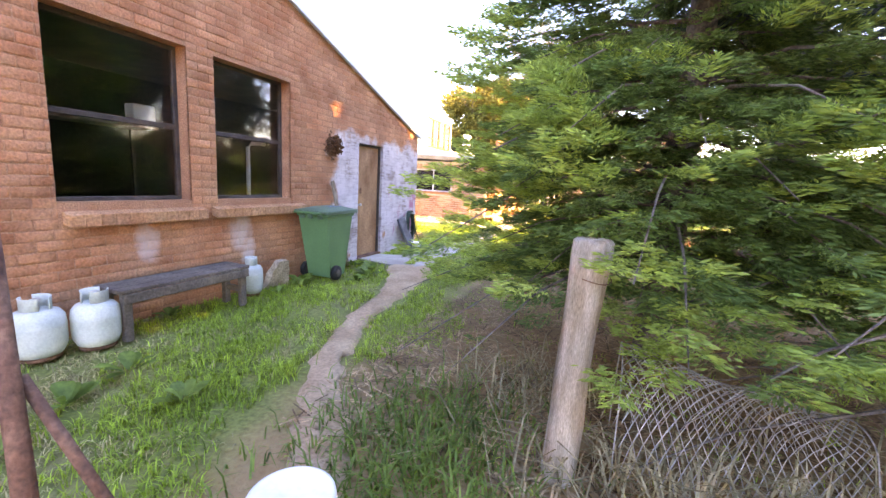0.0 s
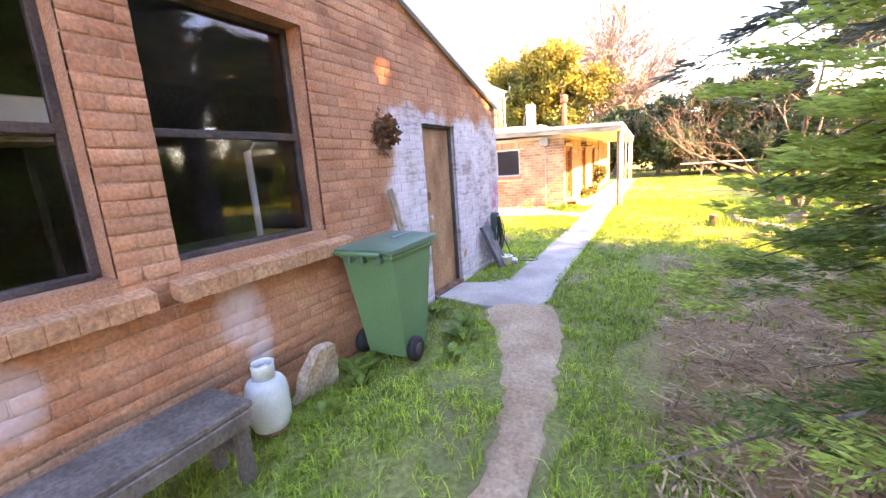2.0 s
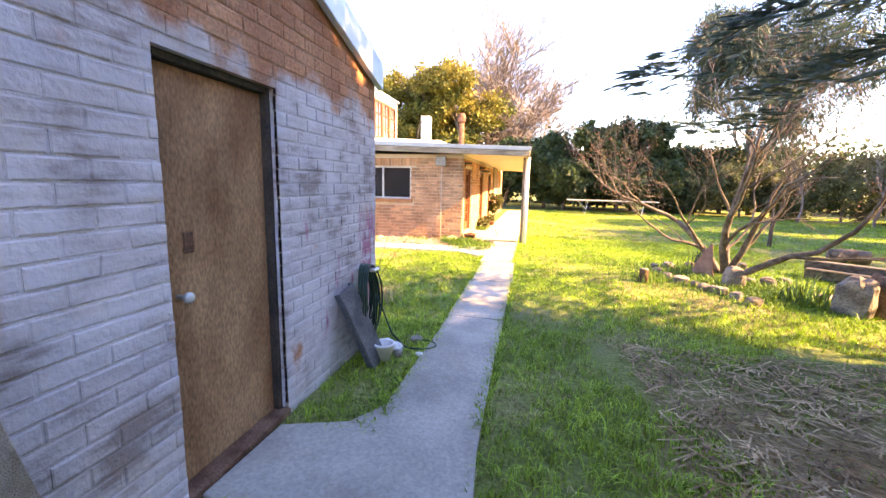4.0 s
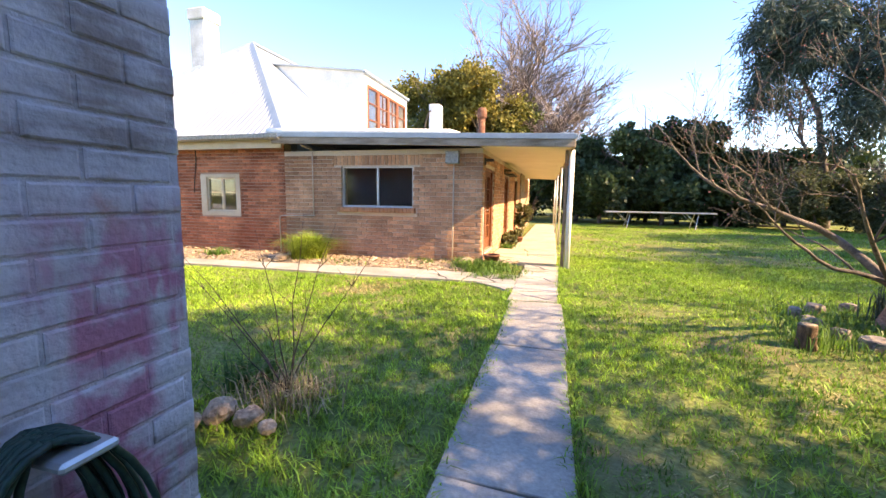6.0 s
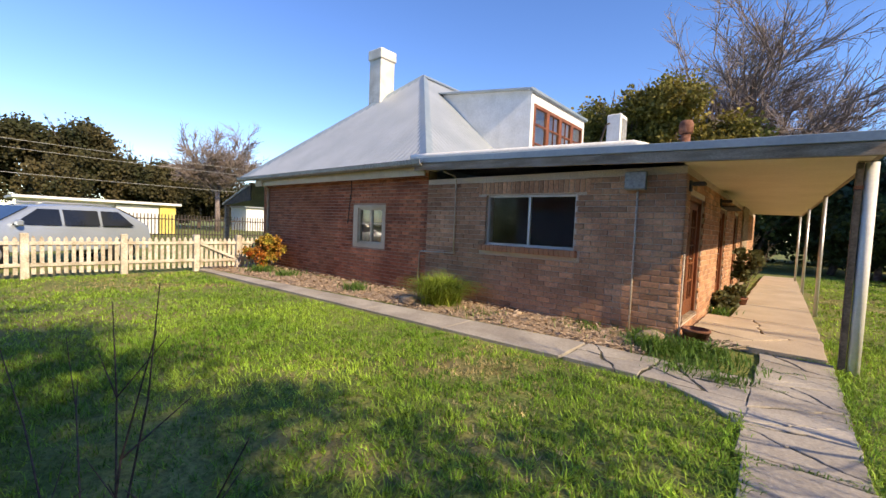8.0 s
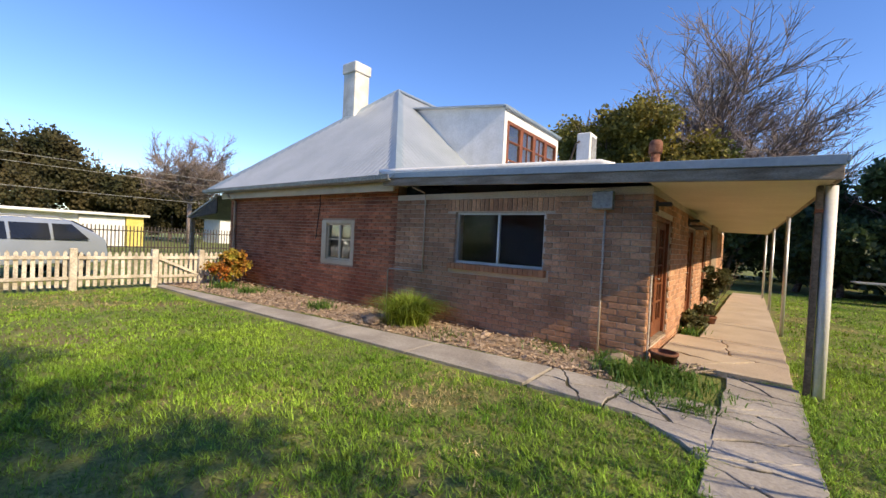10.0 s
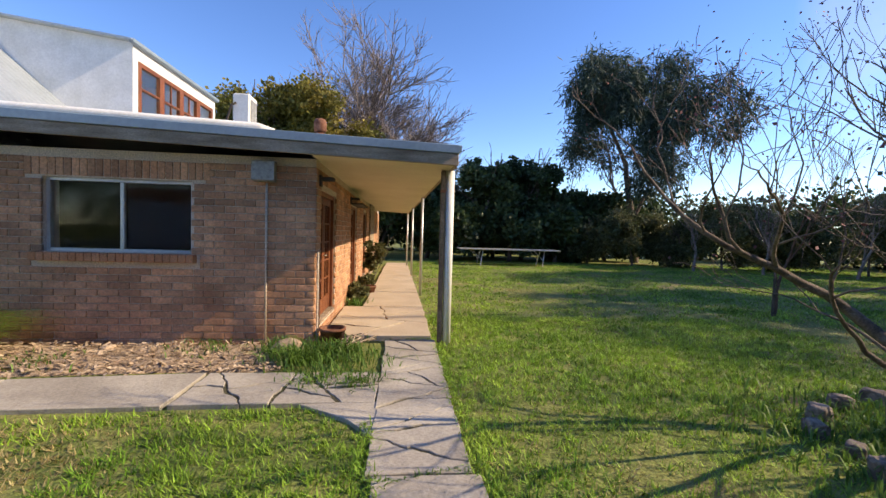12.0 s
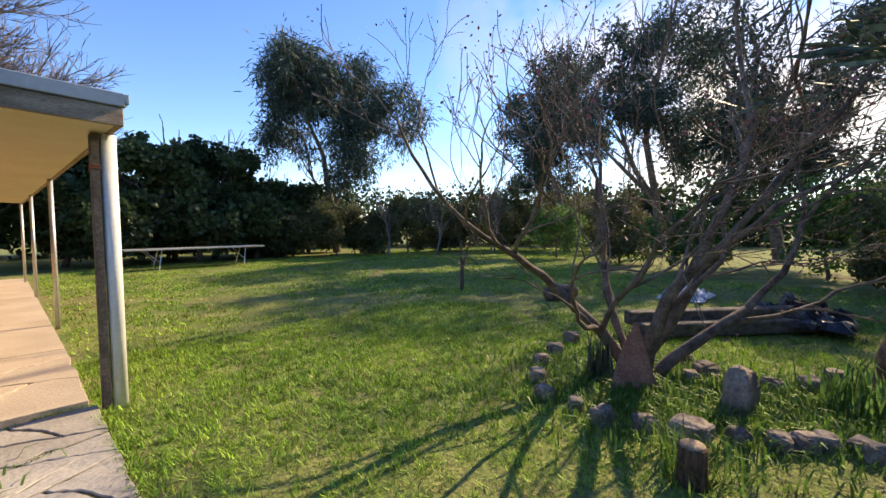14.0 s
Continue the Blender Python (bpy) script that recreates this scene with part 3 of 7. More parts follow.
boxes("wall", M["shed_mortar"], shed, (-10.5, S1 - 0.24, -0.1, SX - 0.24, S1, 2.5), bevel=0, label="whitewashed brick end wall")
boxes("wall", M["shed_mortar"], shed, (-10.5, S0, -0.1, SX - 0.24, S0 + 0.24, 2.5), bevel=0)
boxes("wall", M["shed_mortar"], shed, (-10.74, S0, -0.1, -10.5, S1, 2.5), bevel=0)
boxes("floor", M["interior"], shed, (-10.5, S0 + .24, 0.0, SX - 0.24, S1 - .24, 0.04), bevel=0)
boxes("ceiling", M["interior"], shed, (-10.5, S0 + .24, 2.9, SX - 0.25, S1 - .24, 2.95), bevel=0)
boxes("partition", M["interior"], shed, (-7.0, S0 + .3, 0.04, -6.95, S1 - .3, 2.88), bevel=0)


def corrugated(name, mat, parent, x0, x1, foot, head, pitch=0.152, depth=0.036, label=""):
    """Corrugated sheet between foot(u) and head(u) points for u from x0 to x1."""
    k = max(8, int((x1 - x0) / pitch * 6))
    vs, fs = [], []
    for i in range(k + 1):
        u = x0 + (x1 - x0) * i / k
        a, b = Vector(foot(u)), Vector(head(u))
        off = Vector((0, 0, depth / 2 * math.sin(2 * math.pi * u / pitch)))
        vs += [tuple(a + off), tuple(b + off)]
        if i:
            j = 2 * i
            fs.append((j - 2, j, j + 1, j - 1))
    return mesh_from(name, vs, fs, mat, parent, label, smooth=True)


corrugated("roof_sheet", M["iron"], shed, -10.9, SX + 0.06, lambda u: (u, S1 + 0.06, EAVE_Z + 0.06 - 0.06 * SLOPE + .05), lambda u: (u, RIDGE_Y, shed_top(RIDGE_Y) + 0.11))
corrugated("roof_sheet", M["iron"], shed, -10.9, SX + 0.06, lambda u: (u, S0 - 0.2, EAVE_Z + 0.06 - 0.2 * SLOPE + .05), lambda u: (u, RIDGE_Y, shed_top(RIDGE_Y) + 0.11))
for ya, yb in ((RIDGE_Y, S1 + 0.05), (RIDGE_Y, S0 - 0.05)):
    bm = bmesh.new()
    vs = box(bm, SX + 0.012, min(ya, yb), 0, SX + 0.07, max(ya, yb), 1)
    for v in vs:
        v.co.z = shed_top(v.co.y) + (0.15 if v.co.z > 0.5 else -0.09)
    soft(bm, 0.006)
    part("barge_board", bm, M["barge"], shed, "pale blue metal barge capping")


def steel_window(y0, y1, z0, z1):
    w = thing("window", "", "")
    w.parent = shed
    w["label"] = "large dark timber-framed shed window with dusty glass"
    x = SX - 0.15
    f = 0.045
    for c in ((x - 0.05, y0, z0, x, y0 + f, z1), (x - 0.05, y1 - f, z0, x, y1, z1), (x - 0.05, y0 + f, z1 - f, x, y1 - f, z1), (x - 0.06, y0 + f, z0, x + 0.04, y1 - f, z0 + 0.035)):
        boxes("frame", M["dark_frame"], w, c)
    boxes("transom", M["dark_frame"], w, (x - 0.045, y0 + f, 1.85, x + 0.005, y1 - f, 1.90))
    for c in ((z0 + 0.035, 1.85), (1.90, z1 - f)):
        p = boxes("pane", M["glass"], w, (x - 0.03, y0 + f, c[0], x - 0.024, y1 - f, c[1]), bevel=0)
        p.visible_shadow = False
    return w


for a, b, c, d in SHED_HOLES[:2]:
    steel_window(a, b, c, d)
for y0, y1 in ((2.40, 3.60), (3.77, 5.20)):
    s = thing("sill", "", "")
    s.parent = shed
    s["label"] = "brick window sill with worn edges"
    k = 0
    y = y0
    while y < y1 - 0.05:
        ob = boxes("brick", M["sill_brick"], s, (SX - 0.14, y, 0.93, SX + 0.10, y + 0.112, 1.03), bevel=0.003)
        for v in ob.data.vertices:
            v.co.z += (0.06 if v.co.x < SX - 0.05 else 0.0) + random.uniform(-0.003, 0.003)
        y += 0.114
door = thing("door", "", "")
door.parent = shed
door["label"] = "closed weathered brown plywood door with peeling paint"
boxes("door_leaf", M["door_ply"], door, (SX - 0.12, 6.74, 0.03, SX - 0.08, 7.48, 2.03))
boxes("jamb", M["dark_frame"], door, (SX - 0.15, 6.70, 0.0, SX - 0.04, 6.738, 2.07))
boxes("jamb", M["dark_frame"], door, (SX - 0.15, 7.482, 0.0, SX - 0.04, 7.52, 2.07))
boxes("head", M["dark_frame"], door, (SX - 0.15, 6.74, 2.034, SX - 0.04, 7.48, 2.07))
boxes("threshold", M["rust"], door, (SX - 0.16, 6.70, -0.02, SX + 0.02, 7.52, 0.028))
bm = bmesh.new()
tube(bm, [(SX - 0.08, 6.81, 0.98), (SX - 0.03, 6.81, 0.98)], [0.012, 0.012], 10)
lathe_pts = [(SX - 0.035, 6.81, 0.98), (SX - 0.028, 6.81, 0.98), (SX - 0.01, 6.81, 0.98), (SX, 6.81, 0.98)]
tube(bm, lathe_pts, [0.014, 0.027, 0.027, 0.014], 12)
part("door_knob", bm, M["alu"], door, "small round metal door knob", smooth=True)
boxes("lock_plate", M["rust"], door, (SX - 0.08, 6.86, 1.18, SX - 0.072, 6.92, 1.28))

# ---- house ----
HY, HX, HL, SEAM = 16.2, -4.0, -15.45, -8.55      # south face, east face, west end, join of old and new brickwork
HEND = 29.5
house = thing("house", "single-storey red brick house with hipped iron roof and dormer", "house", kind="structure")
OLD_HOLES = [(-10.95, -9.80, 0.82, 1.80)]
NEW_HOLES = [(-7.12, -5.46, 1.09, 1.97)]
bm = bmesh.new()
for a, b, c, d in wall_cells(HL, SEAM, -0.1, 2.5, OLD_HOLES):
    box(bm, a, HY, c, b, HY + 0.25, d)
old_wall = part("wall", bm, M["old_mortar"], house, "old red brick wall with pale mortar")
bm = bmesh.new()
for a, b, c, d in wall_cells(SEAM, HX, -0.1, 2.3, NEW_HOLES):
    box(bm, a, HY, c, b, HY + 0.25, d)
new_wall = part("wall", bm, M["new_mortar"], house, "brown brick extension wall")
EAST_HOLES = [(16.48, 17.72, 0.16, 1.96), (19.62, 20.72, 0.16, 1.96), (22.3, 23.2, 0.16, 1.96)]
bm = bmesh.new()
for a, b, c, d in wall_cells(HY + 0.25, HEND, -0.1, 2.3, EAST_HOLES):
    box(bm, HX - 0.25, a, c, HX, b, d)
east_wall = part("wall", bm, M["new_mortar"], house, "sunlit brown brick veranda wall")
boxes("wall", M["old_mortar"], house, (HL, HY + 0.25, -0.1, HL + 0.25, HEND, 2.5), bevel=0)
boxes("wall", M["old_mortar"], house, (HL + .25, HEND - 0.25, -0.1, HX - .25, HEND, 2.3), bevel=0)
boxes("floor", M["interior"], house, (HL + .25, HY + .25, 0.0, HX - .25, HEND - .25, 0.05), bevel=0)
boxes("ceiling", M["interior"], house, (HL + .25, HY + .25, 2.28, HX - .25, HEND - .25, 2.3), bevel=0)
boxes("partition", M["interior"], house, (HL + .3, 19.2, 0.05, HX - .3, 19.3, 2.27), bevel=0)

# main hipped roof
EX0, EX1, EY0, EY1, EZ, RZ = -16.3, -8.28, 15.82, 27.2, 2.60, 6.2
AX = (EX0 + EX1) / 2
HALF = (EX1 - EX0) / 2
PITCH = (RZ - EZ) / HALF


def front_head(u):
    h = HALF - abs(u - AX)
    return (u, EY0 + h, EZ + h * PITCH)


def side_head(u, x_edge):
    h = max(0.0, min(HALF, u - EY0, EY1 - u))
    return (x_edge + (h if x_edge < AX else -h), u, EZ + h * PITCH)


corrugated("roof_sheet", M["iron"], house, EX0, EX1, lambda u: (u, EY0, EZ), front_head, label="pale corrugated iron roof slope")
corrugated("roof_sheet", M["iron"], house, EX0, EX1, lambda u: (u, EY1, EZ), lambda u: (u, EY1 - (HALF - abs(u - AX)), EZ + (HALF - abs(u - AX)) * PITCH))
for xe in (EX0, EX1):
    corrugated("roof_sheet", M["iron"], house, EY0, EY1, lambda u: (xe, u, EZ), lambda u: side_head(u, xe), label="pale corrugated iron roof slope")
for a, b in (((EX0, EY0, EZ), (AX, EY0 + HALF, RZ)), ((EX1, EY0, EZ), (AX, EY0 + HALF, RZ)), ((EX0, EY1, EZ), (AX, EY1 - HALF, RZ)),
             ((EX1, EY1, EZ), (AX, EY1 - HALF, RZ)), ((AX, EY0 + HALF, RZ), (AX, EY1 - HALF, RZ))):
    bm = bmesh.new()
    a, b = Vector(a), Vector(b)
    d = (b - a).normalized()
    s = d.cross(Vector((0, 0, 1))).normalized()
    up = s.cross(d)
    prof = ((-0.17, -0.10), (-0.03, 0.03), (0.0, 0.055), (0.03, 0.03), (0.17, -0.10))
    r0 = [bm.verts.new(a + s * p + up * q) for p, q in prof]
    r1 = [bm.verts.new(b + s * p + up * q) for p, q in prof]
    for i in range(4):
        bm.faces.new((r0[i], r0[i + 1], r1[i + 1], r1[i]))
    part("ridge_cap", bm, M["blue_metal"], house)


def gutter(name, a, b, mat, parent, size=0.1, label=""):
    bm = bmesh.new()
    a, b = Vector(a), Vector(b)
    d = (b - a).normalized()
    s = Vector((d.y, -d.x, 0)).normalized()
    prof = [(0, 0), (0, -size), (size * 0.3, -size * 1.1), (size, -size * 0.75), (size * 1.12, 0.01), (size * 1.02, 0.01), (size * 0.9, -size * 0.65), (0.02, -size * 0.9), (0.015, 0)]
    r0 = [bm.verts.new(a + s * p + Vector((0, 0, q))) for p, q in prof]
    r1 = [bm.verts.new(b + s * p + Vector((0, 0, q))) for p, q in prof]
    k = len(prof)
    for i in range(k):
        bm.faces.new((r0[i], r0[(i + 1) % k], r1[(i + 1) % k], r1[i]))
    bm.faces.new(r0[::-1]), bm.faces.new(r1)
    bmesh.ops.recalc_face_normals(bm, faces=bm.faces)
    return part(name, bm, mat, parent, label)


M["gutter"] = material("grey_gutter", (0.26, 0.26, 0.25), (0.34, 0.34, 0.32), 3, 30, 0.5, 0.1, metal=0.2)
gutter("gutter", (EX0 - 0.05, EY0 + 0.02, EZ + 0.03), (EX1 - 0.1, EY0 + 0.02, EZ + 0.03), M["gutter"], house, label="grey eaves gutter")
boxes("fascia", M["cream_paint"], house, (HL - 0.1, 15.96, 2.36, SEAM + 0.1, 15.995, 2.54), label="cream painted eaves board")
boxes("soffit", M["cream_paint"], house, (HL - 0.1, 15.998, 2.49, SEAM + 0.1, HY + 0.2, 2.51), bevel=0)

# chimney
chim = thing("chimney", "", "")
chim.parent = house
chim["label"] = "white rendered chimney with lichen on its cap"
M["chimney"] = material("white_chimney_render", (0.55, 0.53, 0.47), (0.74, 0.72, 0.67), 2.5, 30, 0.9, 0.4, fine_amount=0.12)
boxes("shaft", M["chimney"], chim, (-13.67, 18.72, 4.5, -13.10, 19.30, 6.60), bevel=0.02)
boxes("cap", M["chimney"], chim, (-13.71, 18.68, 6.602, -13.06, 19.34, 6.92), bevel=0.025, label="stained chimney cap")

# dormer
dorm = thing("dormer", "", "")
dorm.parent = house
dorm["label"] = "white clad roof dormer with brown timber windows"
DX, DY0, DY1 = -8.3, 19.75, 23.3
bm = bmesh.new()
pts = [(DX, 2.75), (DX, 5.02), (-11.4, 5.42), (-11.4, 5.0)]
for y0, y1 in ((DY0, DY0 + 0.1), (DY1 - 0.1, DY1)):
    f0 = [bm.verts.new((x, y0, z)) for x, z in pts]
    f1 = [bm.verts.new((x, y1, z)) for x, z in pts]
    bm.faces.new(f0), bm.faces.new(f1[::-1])
    for i in range(4):
        bm.faces.new((f0[i], f1[i], f1[(i + 1) % 4], f0[(i + 1) % 4]))
bmesh.ops.recalc_face_normals(bm, faces=bm.faces)
part("cheek", bm, M["white_paint"], dorm, "white sheet cladding")
bm = bmesh.new()
for a, b, c, d in wall_cells(DY0 + .102, DY1 - .102, 2.75, 5.0, [(DY0 + 0.16, DY1 - 0.16, 3.2, 4.72)]):
    box(bm, DX - 0.1, a, c, DX, b, d)
part("front", bm, M["white_paint"], dorm)
bm = bmesh.new()
v = box(bm, -11.6, DY0 - 0.14, 0, DX + 0.06, DY1 + 0.05, 1)
for q in v:
    q.co.z = (5.06 if q.co.z > 0.5 else 5.015) + (DX - q.co.x) * 0.129
soft(bm, 0.006)
part("roof", bm, M["iron"], dorm)
gutter("gutter", (DX + 0.02, DY0 - 0.14, 5.04), (DX + 0.02, DY1 + 0.05, 5.04), M["blue_metal"], dorm, size=0.07)
k = 4
for i in range(k):
    y0 = DY0 + 0.16 + (DY1 - DY0 - 0.32) * i / k
    y1 = DY0 + 0.16 + (DY1 - DY0 - 0.32) * (i + 1) / k
    w = thing("window", "", "")
    w.parent = dorm
    for c in ((y0, 3.2, y0 + 0.09, 4.72), (y1 - 0.09, 3.2, y1, 4.72), (y0 + .09, 4.63, y1 - .09, 4.72), (y0 + .09, 3.2, y1 - .09, 3.32), (y0 + .09, 3.68, y1 - .09, 3.72), (y0 + .09, 4.18, y1 - .09, 4.22)):
        boxes("frame", M["red_timber"], w, (DX - 0.06, c[0], c[1], DX + 0.02, c[2], c[3]))
    if i in (1, 2):
        boxes("glazing_bar", M["red_timber"], w, (DX - 0.04, (y0 + y1) / 2 - 0.015, 3.32, DX + 0.0, (y0 + y1) / 2 + 0.015, 4.63))
    boxes("pane", M["glass"], w, (DX - 0.03, y0 + .09, 3.32, DX - 0.024, y1 - .09, 4.63), bevel=0).visible_shadow = False

# extension and veranda roof
FX = -2.3                                         # the veranda's outer edge
VEND = 28.5
EDGE_TURN = 0.03                                  # the veranda's outer edge runs slightly inwards along the house


def edge_x(y, x=FX):
    return x - EDGE_TURN * (y - 16.0)



def ext_z(x):
    return 2.66 + (x - (-8.5)) * (2.46 - 2.66) / (FX + 8.5)


bm = bmesh.new()
v = box(bm, -8.75, 15.86, 0, FX, VEND, 1)
for q in v:
    q.co.z = ext_z(q.co.x) + (0.0 if q.co.z > 0.5 else -0.05)
    q.co.x = edge_x(q.co.y, q.co.x) if q.co.x > HX else q.co.x
part("flat_roof", bm, M["iron"], house, "low pitched iron extension roof")
bm = bmesh.new()
v = box(bm, -8.6, 15.80, 0, FX + 0.03, 15.855, 1)
for q in v:
    q.co.z = ext_z(q.co.x) + (0.015 if q.co.z > 0.5 else -0.085)
soft(bm, 0.006)
part("flashing", bm, M["blue_metal"], house, "grey blue metal roof edge flashing")
bm = bmesh.new()
v = box(bm, -8.6, 15.82, 0, FX + 0.02, 15.858, 1)
for q in v:
    q.co.z = ext_z(q.co.x) + (-0.088 if q.co.z > 0.5 else -0.225)
soft(bm, 0.006)
part("fascia", bm, M["old_timber"], house, "peeling weathered timber fascia")
bm = bmesh.new()
v = box(bm, FX - 0.03, 15.862, 0, FX + 0.02, VEND, 1)
for q in v:
    q.co.z = 2.46 + (-0.06 if q.co.z > 0.5 else -0.22)
    q.co.x = edge_x(q.co.y, q.co.x)
soft(bm, 0.006)
part("beam", bm, M["old_timber"], house, "weathered timber veranda beam")
bm = bmesh.new()
for q in box(bm, FX + 0.022, 15.8, 2.40, FX + 0.05, VEND, 2.47):
    q.co.x = edge_x(q.co.y, q.co.x)
soft(bm, 0.004)
part("flashing", bm, M["blue_metal"], house)
bm = bmesh.new()
v = box(bm, HX + 0.002, 15.862, 0, FX - 0.032, VEND - .02, 1)
for q in v:
    q.co.z = (2.27 if q.co.z > 0.5 else 2.245) + (FX - q.co.x) * 0.03
    q.co.x = edge_x(q.co.y, q.co.x) if q.co.x > HX + 0.1 else q.co.x
part("veranda_ceiling", bm, M["cream_soffit"], house, "cream painted veranda ceiling lining")
bm = bmesh.new()
tube(bm, [(-8.75, 15.9, ext_z(-8.75) + 0.05), (-8.3, 15.9, ext_z(-8.3) + 0.05), (-4.6, 15.9, ext_z(-4.6) + 0.04), (-4.42, 15.92, ext_z(-4.4) + 0.02)], [0.055, 0.06, 0.06, 0.03], 10)
part("roll_capping", bm, M["white_paint"], house, "white rolled roof capping", smooth=True)


def hung_window(y, x0, x1, z0, z1, frame_mat, bars, name="window", depth=0.12, label="", reveal=None):
    w = thing(name, "", "")
    w.parent = house
    w["label"] = label
    f = 0.04
    yy = y + depth
    for c in ((x0, z0, x0 + f, z1), (x1 - f, z0, x1, z1), (x0 + f, z1 - f, x1 - f, z1), (x0 + f, z0, x1 - f, z0 + f)):
        boxes("frame", frame_mat, w, (c[0], yy - 0.03, c[1], c[2], yy + 0.03, c[3]))
    for b in bars:
        boxes("mullion", frame_mat, w, (b[0], yy - 0.025, b[1], b[2], yy + 0.025, b[3]))
    boxes("pane", M["glass"], w, (x0 + f, yy + 0.005, z0 + f, x1 - f, yy + 0.010, z1 - f), bevel=0).visible_shadow = False
    return w


hung_window(HY, -7.12, -5.46, 1.09, 1.97, M["alu"], [(-6.31, 1.13, -6.265, 1.93)], label="dark aluminium sliding window", depth=0.09)
w = hung_window(HY, -10.78, -9.92, 0.92, 1.73, M["cream_paint"], [(-10.38, 0.96, -10.31, 1.69), (-10.74, 1.36, -10.382, 1.39), (-10.308, 1.36, -9.96, 1.39)], label="small cream timber casement window", depth=0.06)
for c in ((-10.95, 0.82, -10.782, 1.80), (-9.918, 0.82, -9.80, 1.80), (-10.782, 1.732, -9.918, 1.80), (-10.782, 0.82, -9.918, 0.918)):
    boxes("surround", M["cream_paint"], w, (c[0], HY - 0.012, c[1], c[2], HY + 0.14, c[3]), bevel=0.004)
x = -7.2
sl = thing("sill", "", "")
sl.parent = house
while x < -5.45:
    boxes("brick", M["sill_brick"], sl, (x, HY - 0.10, 0.985, x + 0.080, HY + 0.05, 1.085), bevel=0.005)
    x += 0.086

for i, y in enumerate((16.28, 20.4, 24.4, 28.2)):
    p = thing("veranda_post", "white steel veranda post beside the path" if not i else "slim grey veranda post", "post", "veranda posts")
    bm = bmesh.new()
    if i == 0:
        tube(bm, [(FX - 0.02, y, -0.05), (FX - 0.02, y, 2.235)], [0.055, 0.055], 20)
        part("post", bm, M["white_paint"], p, "white painted round post", smooth=True)
        boxes("post_side", M["grey_timber"], p, (FX - 0.14, y - 0.05, -0.05, FX - 0.082, y + 0.05, 2.235), bevel=0.006, label="dark grey post")
        boxes("strap", M["rust"], p, (FX - 0.145, y - 0.055, 1.95, FX - 0.078, y + 0.055, 1.99))
    else:
        px = edge_x(y, FX - 0.05)
        tube(bm, [(px, y, -0.05), (px, y, 2.235)], [0.032, 0.032], 14)
        part("post", bm, M["alu"], p, smooth=True)


# ---- trees ----
def leaf_cloud(name, parent, mat, centres, size, per, rng, stretch=(1, 1, 1), leaf=(0.05, 0.02), droop=0.0, label="", flat=0.0):
    """Many small pointed leaves in clumps round centres (n x 4: x, y, z, clump radius)."""
    c = np.repeat(np.asarray(centres, dtype=float), per, axis=0)
    n = len(c)
    off = rng.normal(size=(n, 3)) * np.array(stretch) * c[:, 3:4] * size
    p = c[:, :3] + off
    d = rng.normal(size=(n, 3)) + off / (c[:, 3:4] + 1e-6) * 0.8
    d[:, 2] = d[:, 2] * (1 - flat) - droop
    d /= np.linalg.norm(d, axis=1, keepdims=True)
    s = np.cross(d, rng.normal(size=(n, 3)))
    s /= np.linalg.norm(s, axis=1, keepdims=True) + 1e-9
    k = rng.uniform(0.6, 1.4, (n, 1))
    L, W = leaf[0] * k, leaf[1] * k
    v = np.stack([p, p + d * L * 0.5 + s * W, p + d * L, p + d * L * 0.5 - s * W], axis=1).reshape(-1, 3)
    f = np.arange(4 * n).reshape(-1, 4)
    return mesh_from(name, v, f, mat, parent, label)


def branch_tree(bm, start, direction, length, radius, depth, r, spread=0.6, up=0.1, keep=0.72, kids=(2, 3), bend=0.15, tips=None, sides=7, least=0.004):
    """Grows tapered limbs; collects the ends of the last ones in tips."""
    p, d = Vector(start), Vector(direction).normalized()
    pts, rad = [p.copy()], [radius]
    steps = 4 if depth > 1 else 3
    end_r = max(radius * 0.62, least * 0.7)
    for i in range(steps):
        d = (d + Vector((r.gauss(0, bend), r.gauss(0, bend), r.gauss(0, bend) + up * 0.3))).normalized()
        p = p + d * (length / steps)
        pts.append(p.copy())
        rad.append(radius + (end_r - radius) * (i + 1) / steps)
    tube(bm, pts, rad, max(3, sides), caps=False)
    if depth <= 0:
        if tips is not None:
            tips.append(p.copy())
        return
    for k in range(r.randint(*kids)):
        q = pts[-1] if k == 0 else pts[r.randint(2, len(pts) - 1)]
        a = Vector((r.gauss(0, 1), r.gauss(0, 1), r.gauss(0, 0.6) + up))
        a = (a - d * a.dot(d)).normalized()
        f = r.uniform(0.45, 1.1) * spread * (0.6 if k == 0 else 1)
        branch_tree(bm, q, (d + a * f).normalized(), length * keep * r.uniform(0.75, 1.15), end_r * (0.95 if k == 0 else 0.72), depth - 1, r,
                    spread, up, keep, kids, bend, tips, sides - 1, least)


